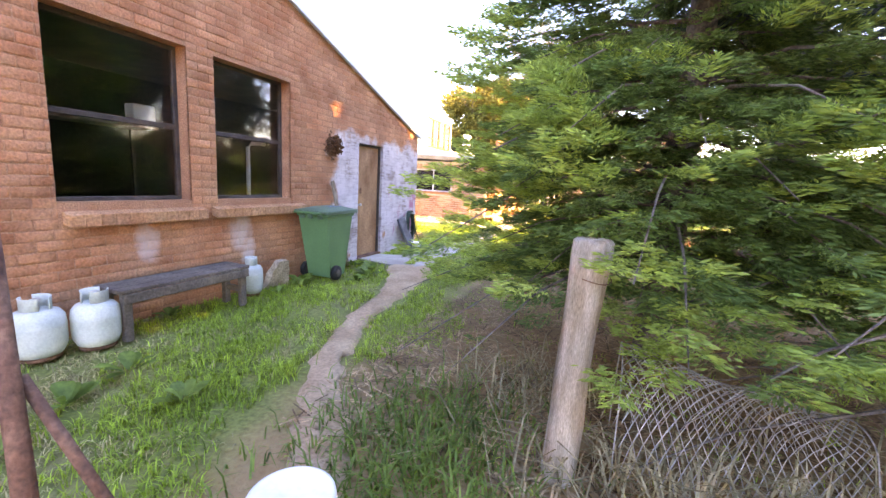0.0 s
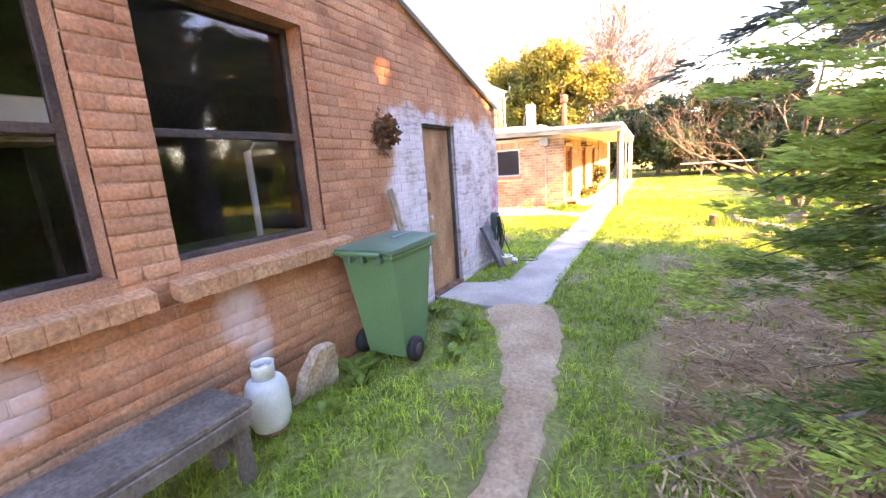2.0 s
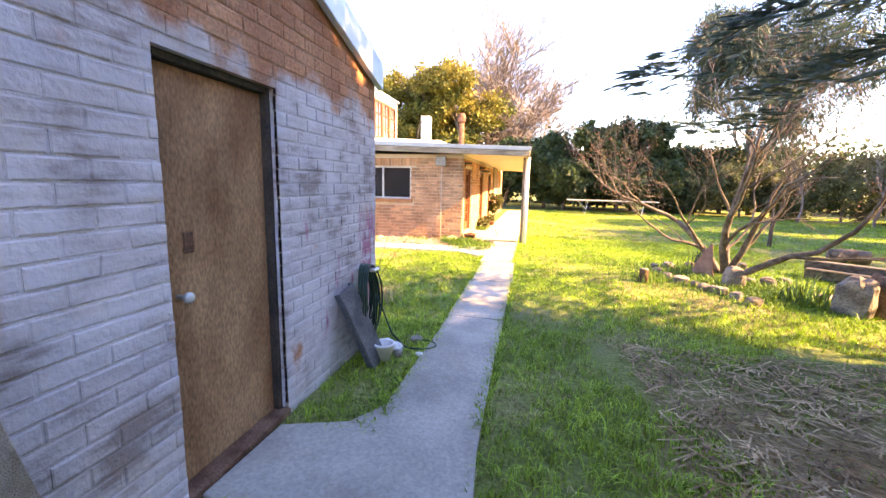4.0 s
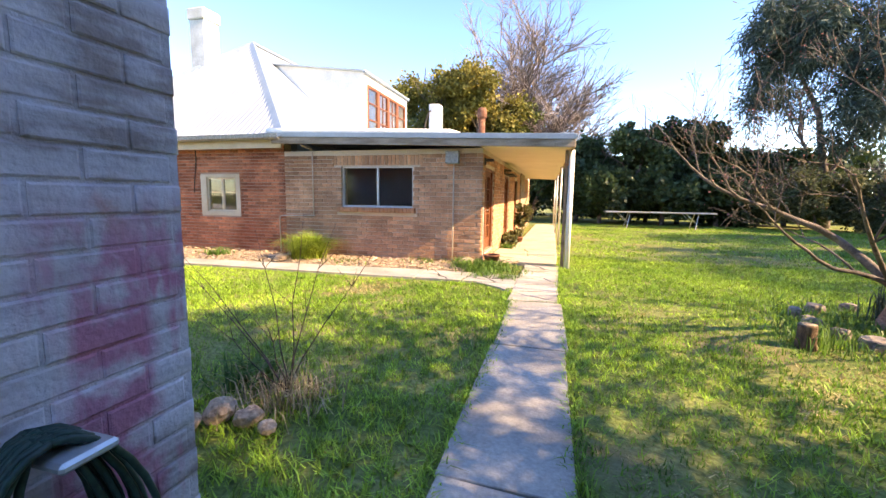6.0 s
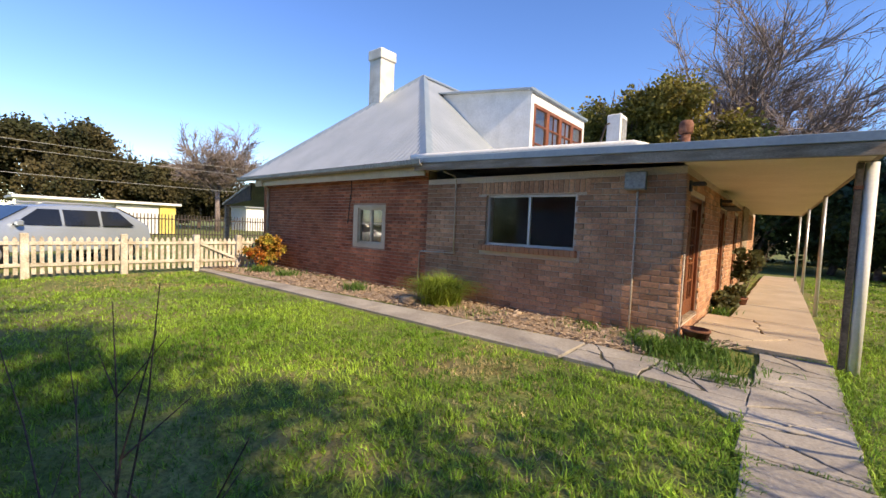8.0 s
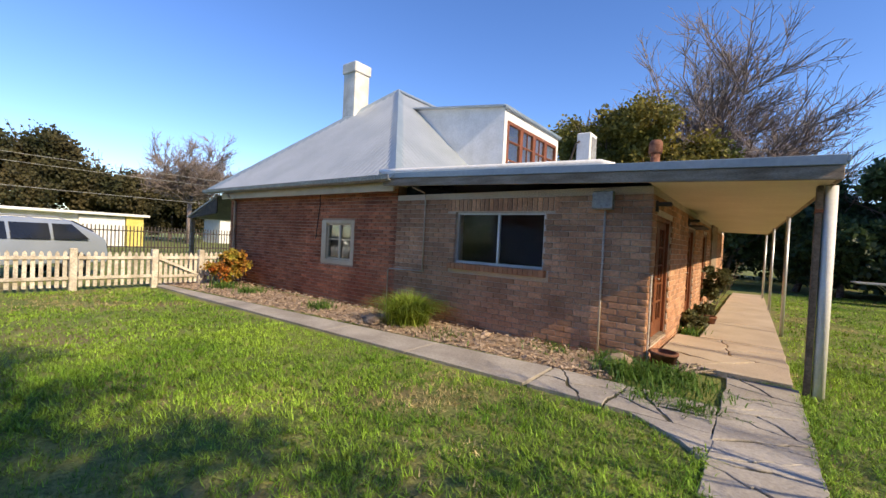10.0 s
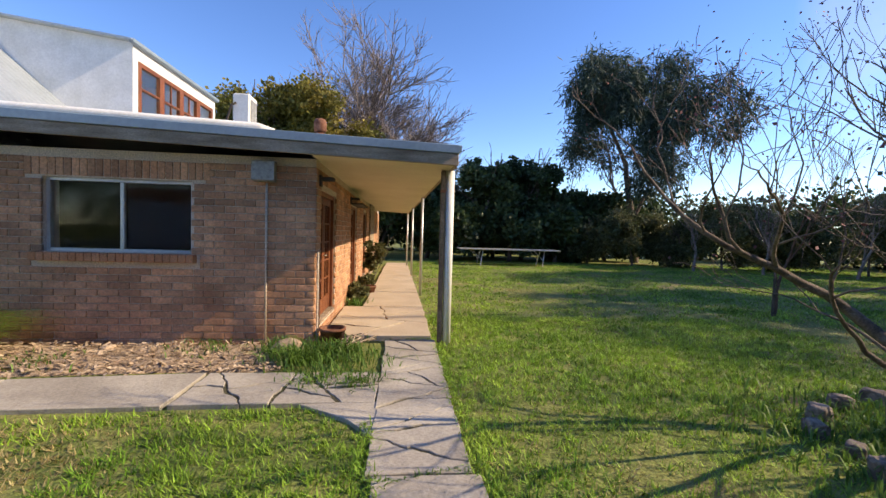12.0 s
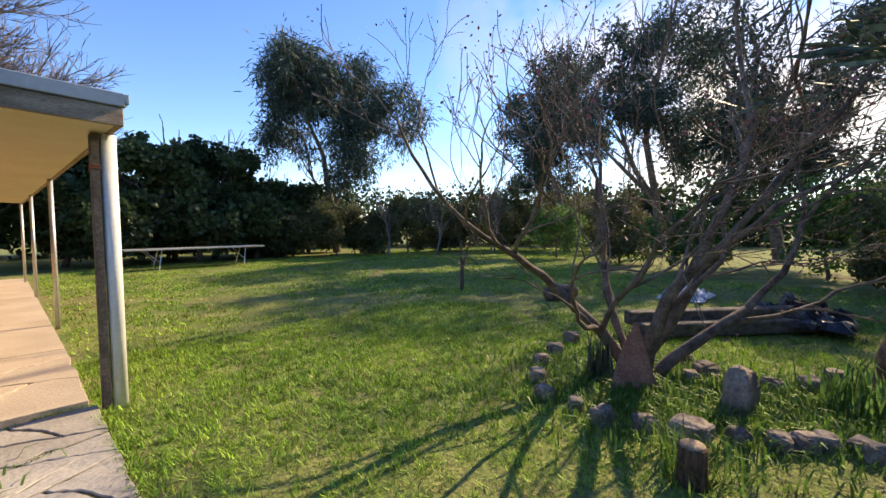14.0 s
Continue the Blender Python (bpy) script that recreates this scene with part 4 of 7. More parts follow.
def bushy_tree(name, label, base, height, radius, mat, seed, clumps=220, per=90, leaf=(0.16, 0.07), trunk=0.22, low=0.15, bark="bark", top=0.55, droop=0.1, cat="tree", spread=0.55):
    """A trunk with limbs and a crown of leaf clumps with gaps and an uneven outline."""
    rng, r = np.random.default_rng(seed), random.Random(seed)
    t = thing(name, label, cat, at=(0, 0, 0))
    x, y = base
    bm = bmesh.new()
    tips = []
    branch_tree(bm, (x, y, -0.1), (0.05, 0.02, 1), height * 0.42, trunk, 3, r, 0.75, 0.25, 0.7, (3, 4), 0.1, tips, 8)
    part("trunk", bm, M[bark], t, smooth=True)
    cs = []
    z0 = height * low
    mid, half = (height + z0) / 2, (height - z0) / 2
    lobes = []
    for _ in range(13):
        a, w = r.uniform(0, 6.28), r.uniform(-0.85, 0.8)
        q = math.sqrt(max(0.0, 1 - w * w)) * r.uniform(0.35, 0.8)
        lobes.append((x + math.cos(a) * q * radius, y + math.sin(a) * q * radius, mid + w * half * 0.78, r.uniform(0.28, 0.46) * min(radius, half * 1.3)))
    while len(cs) < clumps:
        lx, ly, lz, lr = lobes[r.randrange(len(lobes))]
        d = Vector((r.gauss(0, 1), r.gauss(0, 1), r.gauss(0, 1))).normalized() * lr * r.uniform(0.55, 1.08)
        cs.append((lx + d.x, ly + d.y, max(z0 * 0.7, lz + d.z * 0.9), radius * r.uniform(0.08, 0.17)))
    leaf_cloud("crown", t, mat, cs, spread, per, rng, leaf=leaf, droop=droop)
    return t


def bare_tree(name, label, base, height, radius, seed, depth=6, bark="grey_bark", trunk=0.2, spread=0.6, up=0.35, lean=(0, 0), cat="tree", kids=(2, 3), least=0.004, first=0.3, keep=0.76):
    r = random.Random(seed)
    t = thing(name, label, cat)
    bm = bmesh.new()
    branch_tree(bm, (base[0], base[1], -0.1), (lean[0], lean[1], 1), height * first, trunk, depth, r, spread, up, keep, kids, 0.13, None, 8, least)
    part("trunk", bm, M[bark], t, smooth=True)
    return t


# far garden edge, behind the lawn
for i, (x, y, h, rad) in enumerate(((1.4, 34, 6.4, 2.2), (4.2, 35, 6.6, 2.6), (7.2, 35.5, 4.6, 2.4), (-1.5, 35, 5.4, 2.2), (-4.2, 35, 5.0, 2.2), (10.0, 36, 4.4, 2.4), (2.8, 36.5, 5.6, 2.4), (-0.2, 33.4, 3.0, 1.8), (3.0, 33.2, 2.8, 1.8), (5.8, 33.6, 3.2, 1.8))):
    bushy_tree("evergreen_tree", "dense dark green broad-leaved tree behind the lawn", (x, y), h, rad, M["leaf_dark"], 20 + i, 170, 110, (0.2, 0.085), low=0.04, trunk=0.14)
bushy_tree("olive_tree", "tall olive and gold leaved tree behind the house", (-12.4, 40.0), 11.4, 3.5, M["leaf_olive"], 41, 230, 120, (0.22, 0.085), low=0.25)
bushy_tree("olive_tree", "tall olive and gold leaved tree behind the house", (-8.7, 39.0), 12.0, 3.6, M["leaf_olive"], 42, 260, 120, (0.22, 0.085), low=0.25)


def round_bare_tree(name, label, base, height, radius, seed, limbs=9, sides=6, fork_at=0.14):
    """A leafless tree: limbs that fan out of a short trunk, boughs along them and fine twigs that fill a rounded crown."""
    r = random.Random(seed)
    t = thing(name, label, "tree")
    x, y = base
    bm = bmesh.new()
    fork = Vector((x, y, height * fork_at))
    tube(bm, [(x, y, -0.1), (x + 0.1, y, height * fork_at * 0.5), tuple(fork)], [0.025 * height, 0.021 * height, 0.018 * height], 9)
    part("trunk", bm, M["grey_bark"], t, smooth=True)

    def bough(bm, p, d, length, radius0, radius1, steps, rise, n):
        pts, rad = [p.copy()], [radius0]
        for i in range(steps):
            d = (d + Vector((r.gauss(0, 0.12), r.gauss(0, 0.12), r.gauss(0, 0.1) + rise))).normalized()
            p = p + d * (length / steps)
            pts.append(p.copy())
            rad.append(radius0 + (radius1 - radius0) * (i + 1) / steps)
        tube(bm, [tuple(q) for q in pts], rad, n, caps=False)
        return pts, d

    twigs = bmesh.new()
    for k in range(limbs):
        a = k * 2.4 + r.uniform(-0.3, 0.3)
        tilt = 0.08 + 0.98 * math.sqrt((k + 0.5) / limbs)
        d = Vector((math.cos(a) * math.sin(tilt), math.sin(a) * math.sin(tilt), math.cos(tilt)))
        reach = 0.86 / math.sqrt((math.sin(tilt) / radius) ** 2 + (math.cos(tilt) / (height * (0.98 - fork_at))) ** 2)
        bm = bmesh.new()
        main, _ = bough(bm, fork + d * 0.1, d, reach, 0.15 * height / 17, 0.03 * height / 17, 7, 0.0, sides)
        for i in range(15):
            q = r.randint(2, 7)
            dd = (d + Vector((r.gauss(0, 0.55), r.gauss(0, 0.55), r.gauss(0.05, 0.4)))).normalized()
            second, e = bough(bm, main[q], dd, reach * r.uniform(0.22, 0.40), 0.05 * height / 17, 0.02 * height / 17, 4, 0.01, 4)
            for j in range(11):
                w = second[r.randint(1, 4)]
                ee = (e + Vector((r.gauss(0, 0.5), r.gauss(0, 0.5), r.gauss(0.1, 0.4)))).normalized()
                third, g = bough(twigs, w, ee, r.uniform(0.7, 1.9) * height / 17, 0.024, 0.015, 3, 0.02, 3)
                for m in range(3):
                    bough(twigs, third[r.randint(1, 3)], (g + Vector((r.gauss(0, 0.5), r.gauss(0, 0.5), r.gauss(0.1, 0.4)))).normalized(), r.uniform(0.4, 1.0) * height / 17, 0.016, 0.010, 2, 0.02, 3)
        part("limb", bm, M["grey_bark"], t, smooth=True)
    part("twig_crown", twigs, M["grey_bark"], t, "fine grey winter twigs")
    return t


round_bare_tree("bare_tree", "tall leafless winter tree with a rounded twiggy crown", (-6.6, 46.0), 17.4, 8.2, 57, 34)
bushy_tree("weeping_tree", "tall weeping grey-green tree with drooping foliage", (11.3, 34.8), 12.6, 5.0, M["leaf_pine"], 61, 260, 150, (0.42, 0.028), low=0.3, droop=1.1, trunk=0.26)
for i, (x, y, h, rad) in enumerate(((7.4, 33, 3.0, 1.6), (9.4, 31.8, 3.2, 1.8), (11.6, 31.5, 2.6, 1.7), (13.6, 30.6, 3.6, 2.0), (16, 29.5, 3.2, 2.2), (18.6, 27.8, 4.0, 2.4), (21, 25.5, 4, 2.4), (21.5, 22, 3.6, 2.4))):
    bushy_tree("shrub", "straggly grey-green shrub at the lawn's edge", (x, y), h, rad, M["leaf_shrub"], 70 + i, 110, 90, (0.16, 0.04), low=0.03, trunk=0.06, cat="shrub")
for i, (x, y, h) in enumerate(((10.8, 29.0, 4.6), (13.0, 27.5, 4.2), (15.8, 26, 5.0))):
    bare_tree("bare_shrub", "pale leafless shrub at the lawn's edge", (x, y), h, 2, 160 + i, depth=5, trunk=0.07, spread=0.8, up=0.3, first=0.28, kids=(3, 3), cat="shrub")
# east side
for i, (x, y, h, rad, key) in enumerate(((20, 23.5, 12.5, 3.6, "leaf_pine"), (18.5, 18.0, 13.5, 3.8, "leaf_pine"), (17.5, 13.4, 11.5, 3.6, "leaf_pine"), (24, 27, 13.5, 3.8, "leaf_pine"), (15.5, 9.0, 9.0, 3.0, "leaf_pine"), (13.5, 4.0, 9, 3.2, "leaf_dark"))):
    bushy_tree("pine_tree", "tall dark evergreen tree along the boundary", (x, y), h, rad, M[key], 80 + i, 170, 120, (0.26, 0.035), low=0.2, droop=0.5)
for i, (x, y, h, rad) in enumerate(((11.5, 15.2, 2.2, 1.3), (13.5, 18.0, 2.4, 1.5), (12.5, 12.0, 2.6, 1.6), (9.5, 11.0, 1.8, 1.2), (15.0, 21.5, 2.6, 1.6), (6.3, 9.6, 1.9, 1.2))):
    bushy_tree("shrub", "sunlit green shrub beyond the garden bed", (x, y), h, rad, M["leaf_shrub"] if i % 2 else M["leaf_conifer"], 90 + i, 90, 80, (0.10, 0.035), low=0.03, trunk=0.05, cat="shrub")
# woods that close the view behind the garden
rw = random.Random(9)
cs = []
for k in range(760):
    f = rw.random()
    ang = radians(125 - 165 * f)
    d = rw.uniform(30, 38)
    top = 4.2 + 2.6 * noise.noise(Vector((f * 14, 0, 0)))
    cs.append((2 + math.cos(ang) * d, 12 + math.sin(ang) * d, rw.uniform(0.1, max(1.5, top)), rw.uniform(0.5, 0.9)))
# unseen southern belt, added to darken what the house windows reflect
for k in range(420):
    f = rw.random()
    ang = radians(212 + 100 * f)
    d = rw.uniform(40, 50)
    cs.append((-2 + math.cos(ang) * d, 6 + math.sin(ang) * d, rw.uniform(0.1, 7.5 + 3 * noise.noise(Vector((f * 9, 3, 0)))), rw.uniform(0.8, 1.4)))
woods = leaf_cloud("woods", None, M["leaf_dark"], cs, 0.8, 110, np.random.default_rng(10), leaf=(0.34, 0.13))
tagged(woods, "dark evergreen woods beyond the garden edge, with an added unseen belt to the south", "woods", kind="stuff")
# west, beyond the street
for i, (x, y, h, rad, key) in enumerate(((-62, 17, 11.5, 6, "leaf_far"), (-61, 24, 8.6, 5, "leaf_far"), (-60, 29.5, 7.4, 4.5, "leaf_far"), (-64, 10, 12.5, 6.5, "leaf_far"), (-62, 35, 5.5, 4, "leaf_dark"), (-60, 41, 4.5, 4, "leaf_dark"))):
    bushy_tree("street_tree", "large dark tree beyond the street", (x, y), h, rad, M[key], 100 + i, 260, 130, (0.3, 0.13), low=0.05)
round_bare_tree("bare_tree", "leafless street tree beyond the fence", (-46, 26.4), 10.6, 3.2, 111, 16, fork_at=0.36)


def conifer(name, label, base, height, radius, seed, whorls, leaf_mat, tip_mat, spray=0.32, lift=0.25, start=0.04, leaf=(0.05, 0.006), per=70, tip_share=0.3, taper=0.85, step=0.13, clear=0.12):
    """A conifer: whorled drooping limbs, each with flat feathery sprays, fresh growth at the tips."""
    rng, r = np.random.default_rng(seed), random.Random(seed)
    t = thing(name, label, "tree")
    x, y = base
    bm = bmesh.new()
    tube(bm, [(x, y, -0.1), (x + 0.05, y, height * 0.5), (x, y, height)], [radius * 0.07, radius * 0.045, 0.01], 9)
    inner, tips = [], []
    for w in range(whorls):
        f = start + (1 - start) * (w / whorls) ** 1.05
        z = height * f
        L = radius * (1 - f) ** taper + 0.12
        for k in range(r.randint(5, 7)):
            a = r.uniform(0, 6.28)
            LL = L * r.uniform(0.65, 1.15)
            d = Vector((math.cos(a), math.sin(a), 0))
            pts = [Vector((x, y, z)) + d * LL * q + Vector((0, 0, LL * (lift * q - 0.45 * q * q))) for q in (0, 0.35, 0.7, 1.0)]
            limb = bmesh.new()
            tube(limb, [tuple(p) for p in pts], [0.02, 0.012, 0.007, 0.003], 5, caps=False)
            part("limb", limb, M["bark"], t)
            m = max(3, int(LL / step))
            for i in range(m):
                q = 0.25 + 0.75 * (i + 1) / m
                c = Vector((x, y, z)) + d * LL * q + Vector((0, 0, LL * (lift * q - 0.45 * q * q)))
                side = Vector((-d.y, d.x, 0)) * r.gauss(0, spray * (1.15 - q * 0.6))
                c = c + side + Vector((0, 0, -abs(r.gauss(0, 0.06)) - side.length * 0.3))
                if c.z > clear + 0.15 * math.sin(5 * a):
                    (tips if (q > 0.8 and r.random() < tip_share * 2.2) else inner).append((c.x, c.y, c.z, d.x + side.x, d.y + side.y))
    part("trunk", bm, M["bark"], t)
    for nm, rows, mat in (("foliage", inner, leaf_mat), ("tip_growth", tips, tip_mat)):
        c = np.repeat(np.asarray(rows), per, axis=0)
        n = len(c)
        along = np.stack([c[:, 3], c[:, 4], np.full(n, 0.12 if nm == "tip_growth" else -0.15)], 1)
        along /= np.linalg.norm(along, axis=1, keepdims=True)
        s = np.stack([-along[:, 1], along[:, 0], np.zeros(n)], 1)
        u, v = rng.uniform(-0.5, 0.6, n)[:, None], rng.normal(0, 0.35, n)[:, None]
        p = c[:, :3] + along * u * spray * 0.75 + s * v * spray * 0.6 * (0.8 - np.abs(u)) + rng.normal(0, 0.014, (n, 3))
        d = along + s * np.sign(v) * rng.uniform(0.3, 1.1, n)[:, None] + rng.normal(0, 0.18, (n, 3))
        d /= np.linalg.norm(d, axis=1, keepdims=True)
        q = np.cross(d, rng.normal(size=(n, 3)))
        q /= np.linalg.norm(q, axis=1, keepdims=True)
        k = rng.uniform(0.6, 1.5, (n, 1))
        vv = np.stack([p, p + d * leaf[0] * 0.5 * k + q * leaf[1] * k, p + d * leaf[0] * k, p + d * leaf[0] * 0.5 * k - q * leaf[1] * k], 1).reshape(-1, 3)
        mesh_from(nm, vv, np.arange(4 * n).reshape(-1, 4), mat, t)
    return t


conifer("conifer", "dense feathery green conifer overhanging the dirt path", (0.95, 4.35), 6.4, 2.2, 121, 48, M["leaf_conifer"], M["leaf_tip"], start=0.13, taper=0.58, step=0.075, leaf=(0.046, 0.0046), per=150,  clear=0.62, tip_share=0.42)
conifer("conifer", "feathery green conifer behind the netting", (2.6, 3.3), 6.0, 2.0, 122, 30, M["leaf_conifer"], M["leaf_tip"], leaf=(0.048, 0.005), per=120, clear=0.7, tip_share=0.4)
conifer("pine_tree", "tall dark blue-green pine with sweeping limbs", (2.9, 8.4), 9.6, 5.0, 131, 19, M["leaf_pine"], M["leaf_pine"], spray=0.6, lift=0.35, start=0.30, leaf=(0.2, 0.014), per=21, taper=0.7)
conifer("pine_tree", "tall dark blue-green pine with sweeping limbs", (8.4, 4.4), 11.0, 3.6, 132, 18, M["leaf_pine"], M["leaf_pine"], spray=0.6, lift=0.35, start=0.1, leaf=(0.2, 0.014), per=26, taper=0.7)

# two added rows of trees that keep the sun off shed and near lawn
for i, (x, y, h, rad) in enumerate(((8.4, 1.0, 13.5, 4.4), (8.4, -3.2, 13.5, 4.4), (9.5, 6.6, 11.5, 3.0))):
    conifer("pine_tree", "tall dark blue-green pine added in the east to block the sun", (x, y), h, rad, 133 + i, 18, M["leaf_pine"], M["leaf_pine"], spray=0.6, lift=0.35, start=0.1, leaf=(0.22, 0.018), per=24, taper=0.6)
for i, (x, y, h, c) in enumerate(((11.5, -4.6, 15.5, 250), (11.5, -1.0, 15.5, 260), (11.5, 2.4, 15.5, 280), (12.0, 5.7, 15.0, 270))):
    bushy_tree("evergreen_tree", "tall dense dark evergreen added in the east to block the sun", (x, y), h, 3.6, M["leaf_dark"], 170 + i, c, 130, (0.3, 0.12), low=0.15, trunk=0.3)
# plum tree: several leaning stems from one base
plum = thing("plum_tree", "budding leafless plum tree in a stone-edged bed", "tree")
pr = random.Random(141)
tips = []
for i, (dx, dy, dz, L, rad) in enumerate(((-0.5, 0.58, 1.0, 1.2, 0.052), (-0.12, -0.05, 1.0, 1.2, 0.058), (0.3, -0.2, 1.0, 1.15, 0.047), (0.7, -0.7, 0.62, 1.2, 0.052), (0.1, 0.6, 0.9, 1.15, 0.042))):
    bm = bmesh.new()
    branch_tree(bm, (1.28 + dx * 0.04, 13.25 + dy * 0.04, -0.08), (dx, dy, dz), L * 1.1, rad * 1.3, 6, pr, 0.88, 0.18, 0.79, (2, 3), 0.15, tips, 8, 0.0036)
    part("limb", bm, M["bark"], plum, smooth=True)
M["bud"] = material("pink_bud", (0.20, 0.06, 0.06), (0.34, 0.14, 0.13), 8, 30, 0.7, 0, island=0.3)
leaf_cloud("blossom", plum, M["bud"], [(p.x, p.y, p.z, 0.05) for p in tips], 1.0, 2, np.random.default_rng(5), leaf=(0.022, 0.007))
# young tree on the lawn
bare_tree("sapling", "small bare sapling tied to a stake on the lawn", (4.4, 18.3), 3.4, 1, 151, depth=5, bark="twig", trunk=0.035, spread=0.55, up=0.4, first=0.34)


# ---- things by the shed ----
def wheelie_bin():
    """A two-wheeled bin with its wheels and handle towards the path's south end."""
    b = thing("wheelie_bin", "green plastic wheelie bin with closed lid against the shed wall", "bin")
    x0, x1 = -3.52, -3.03
    bm = bmesh.new()
    lo = [(x0 + 0.06, 5.17), (x1 - 0.05, 5.17), (x1 - 0.05, 5.50), (x0 + 0.06, 5.50)]
    hi = [(x0, 5.02), (x1, 5.02), (x1, 5.62), (x0, 5.62)]
    v0 = [bm.verts.new((x, y, 0.03)) for x, y in lo]
    vm = [bm.verts.new((x + (a - x) * 0.12, y + (c - y) * 0.1, 0.12)) for (x, y), (a, c) in zip(lo, hi)]
    v1 = [bm.verts.new((x, y, 0.93)) for x, y in hi]
    bm.faces.new(v0[::-1]), bm.faces.new(v1)
    for r0, r1 in ((v0, vm), (vm, v1)):
        for i in range(4):
            bm.faces.new((r0[i], r0[(i + 1) % 4], r1[(i + 1) % 4], r1[i]))
    soft(bm, 0.03, 3)
    part("body", bm, M["bin_green"], b)
    boxes("rim", M["bin_green"], b, (x0 - 0.02, 5.0, 0.90, x1 + 0.02, 5.64, 0.945), bevel=0.012)
    bm = bmesh.new()
    box(bm, x0 - 0.035, 4.975, 0.955, x1 + 0.035, 5.70, 0.99)
    bmesh.ops.subdivide_edges(bm, edges=bm.edges[:], cuts=6, use_grid_fill=True)
    for v in bm.verts:
        fx, fy = (v.co.x - x0) / (x1 - x0) * 2 - 1, (v.co.y - 5.34) / 0.365
        if v.co.z > 0.98:
            v.co.z += 0.045 * max(0, 1 - abs(fx) ** 4) * max(0, 1 - abs(fy) ** 4) + 0.006 * fy
        else:
            v.co.z -= 0.012 * (abs(fx) > 0.95)
    soft(bm, 0.008)
    part("lid", bm, M["bin_lid"], b, "faded green hinged lid with scuffs", smooth=True)
    boxes("lid_stripe", M["bin_stripe"], b, (x1 - 0.14, 5.22, 1.035, x1 - 0.11, 5.50, 1.041), bevel=0.002, label="scuffed pale blue mark")
    for x in (x0 + 0.08, x0 + 0.21, x1 - 0.12):
        boxes("hinge_lug", M["bin_lid"], b, (x, 4.955, 0.875, x + 0.055, 5.015, 0.935), bevel=0.008)
    bm = bmesh.new()
    tube(bm, [(x0 - 0.01, 4.95, 0.955), (x1 - 0.06, 4.95, 0.955)], [0.017, 0.017], 12)
    part("handle", bm, M["bin_green"], b, "worn pale green handle bar", smooth=True)
    for x in (x0 - 0.055, x1 - 0.015):
        bm = bmesh.new()
        tube(bm, [(x, 5.21, 0.105), (x + 0.012, 5.21, 0.105), (x + 0.055, 5.21, 0.105), (x + 0.067, 5.21, 0.105)], [0.085, 0.105, 0.105, 0.085], 22)
        w = part("wheel", bm, M["black_rubber"], b, smooth=True)
        bm = bmesh.new()
        tube(bm, [(x + 0.067, 5.21, 0.105), (x + 0.073, 5.21, 0.105)], [0.055, 0.045], 16)
        part("hub", bm, M["dark_frame"], w, smooth=True)
    boxes("axle", M["dark_frame"], b, (x0 + 0.012, 5.20, 0.095, x1 - 0.015, 5.22, 0.115))


wheelie_bin()


def gas_bottle(x, y, r, h, label, turn=0.0):
    g = thing("gas_bottle", label, "gas bottle", "gas bottles by the wall", at=(x, y, 0))
    bm = bmesh.new()
    lathe(bm, [(r * 0.72, 0.0), (r * 0.72, 0.03), (r * 0.82, 0.035), (r * 0.97, 0.09), (r, 0.14), (r, h * 0.52), (r * 1.006, h * 0.53), (r * 1.006, h * 0.55), (r, h * 0.56),
               (r * 0.96, h * 0.68), (r * 0.8, h * 0.76), (r * 0.5, h * 0.80)])
    part("tank", bm, M["gas_paint"], g, smooth=True)
    bm = bmesh.new()
    lathe(bm, [(r * 0.76, 0.0), (r * 0.76, 0.028), (r * 0.73, 0.028), (r * 0.73, 0.0)])
    part("foot_ring", bm, M["rust"], g, "rusty foot ring", smooth=True)
    k = 18
    for a0, a1 in ((0.15, 2.5), (3.3, 5.65)):
        bm = bmesh.new()
        rings = []
        for i in range(k + 1):
            a = turn + a0 + (a1 - a0) * i / k
            rings.append([bm.verts.new((q * math.cos(a), q * math.sin(a), z)) for q, z in ((r * 0.55, h * 0.77), (r * 0.55, h * 0.97), (r * 0.57, h), (r * 0.53, h), (r * 0.50, h * 0.97), (r * 0.50, h * 0.77))])
        for p, q in zip(rings, rings[1:]):
            for j in range(6):
                bm.faces.new((p[j], p[(j + 1) % 6], q[(j + 1) % 6], q[j]))
        bm.faces.new(rings[0]), bm.faces.new(rings[-1][::-1])
        bmesh.ops.recalc_face_normals(bm, faces=bm.faces)
        part("collar", bm, M["gas_paint"], g, smooth=True)
    bm = bmesh.new()
    lathe(bm, [(0.022, h * 0.79), (0.022, h * 0.86), (0.016, h * 0.87), (0.016, h * 0.93), (0.03, h * 0.935), (0.03, h * 0.96)], sides=14)
    part("valve", bm, M["alu"], g, "dull metal valve", smooth=True)


gas_bottle(-3.36, 2.05, 0.165, 0.47, "weathered white gas bottle with yellow tag beside the wall", 0.4)
gas_bottle(-3.25, 2.37, 0.16, 0.47, "weathered white gas bottle with rust spots by the bench", 2.1)
gas_bottle(-3.40, 4.07, 0.13, 0.46, "small pale white gas bottle at the end of the bench", 1.1)


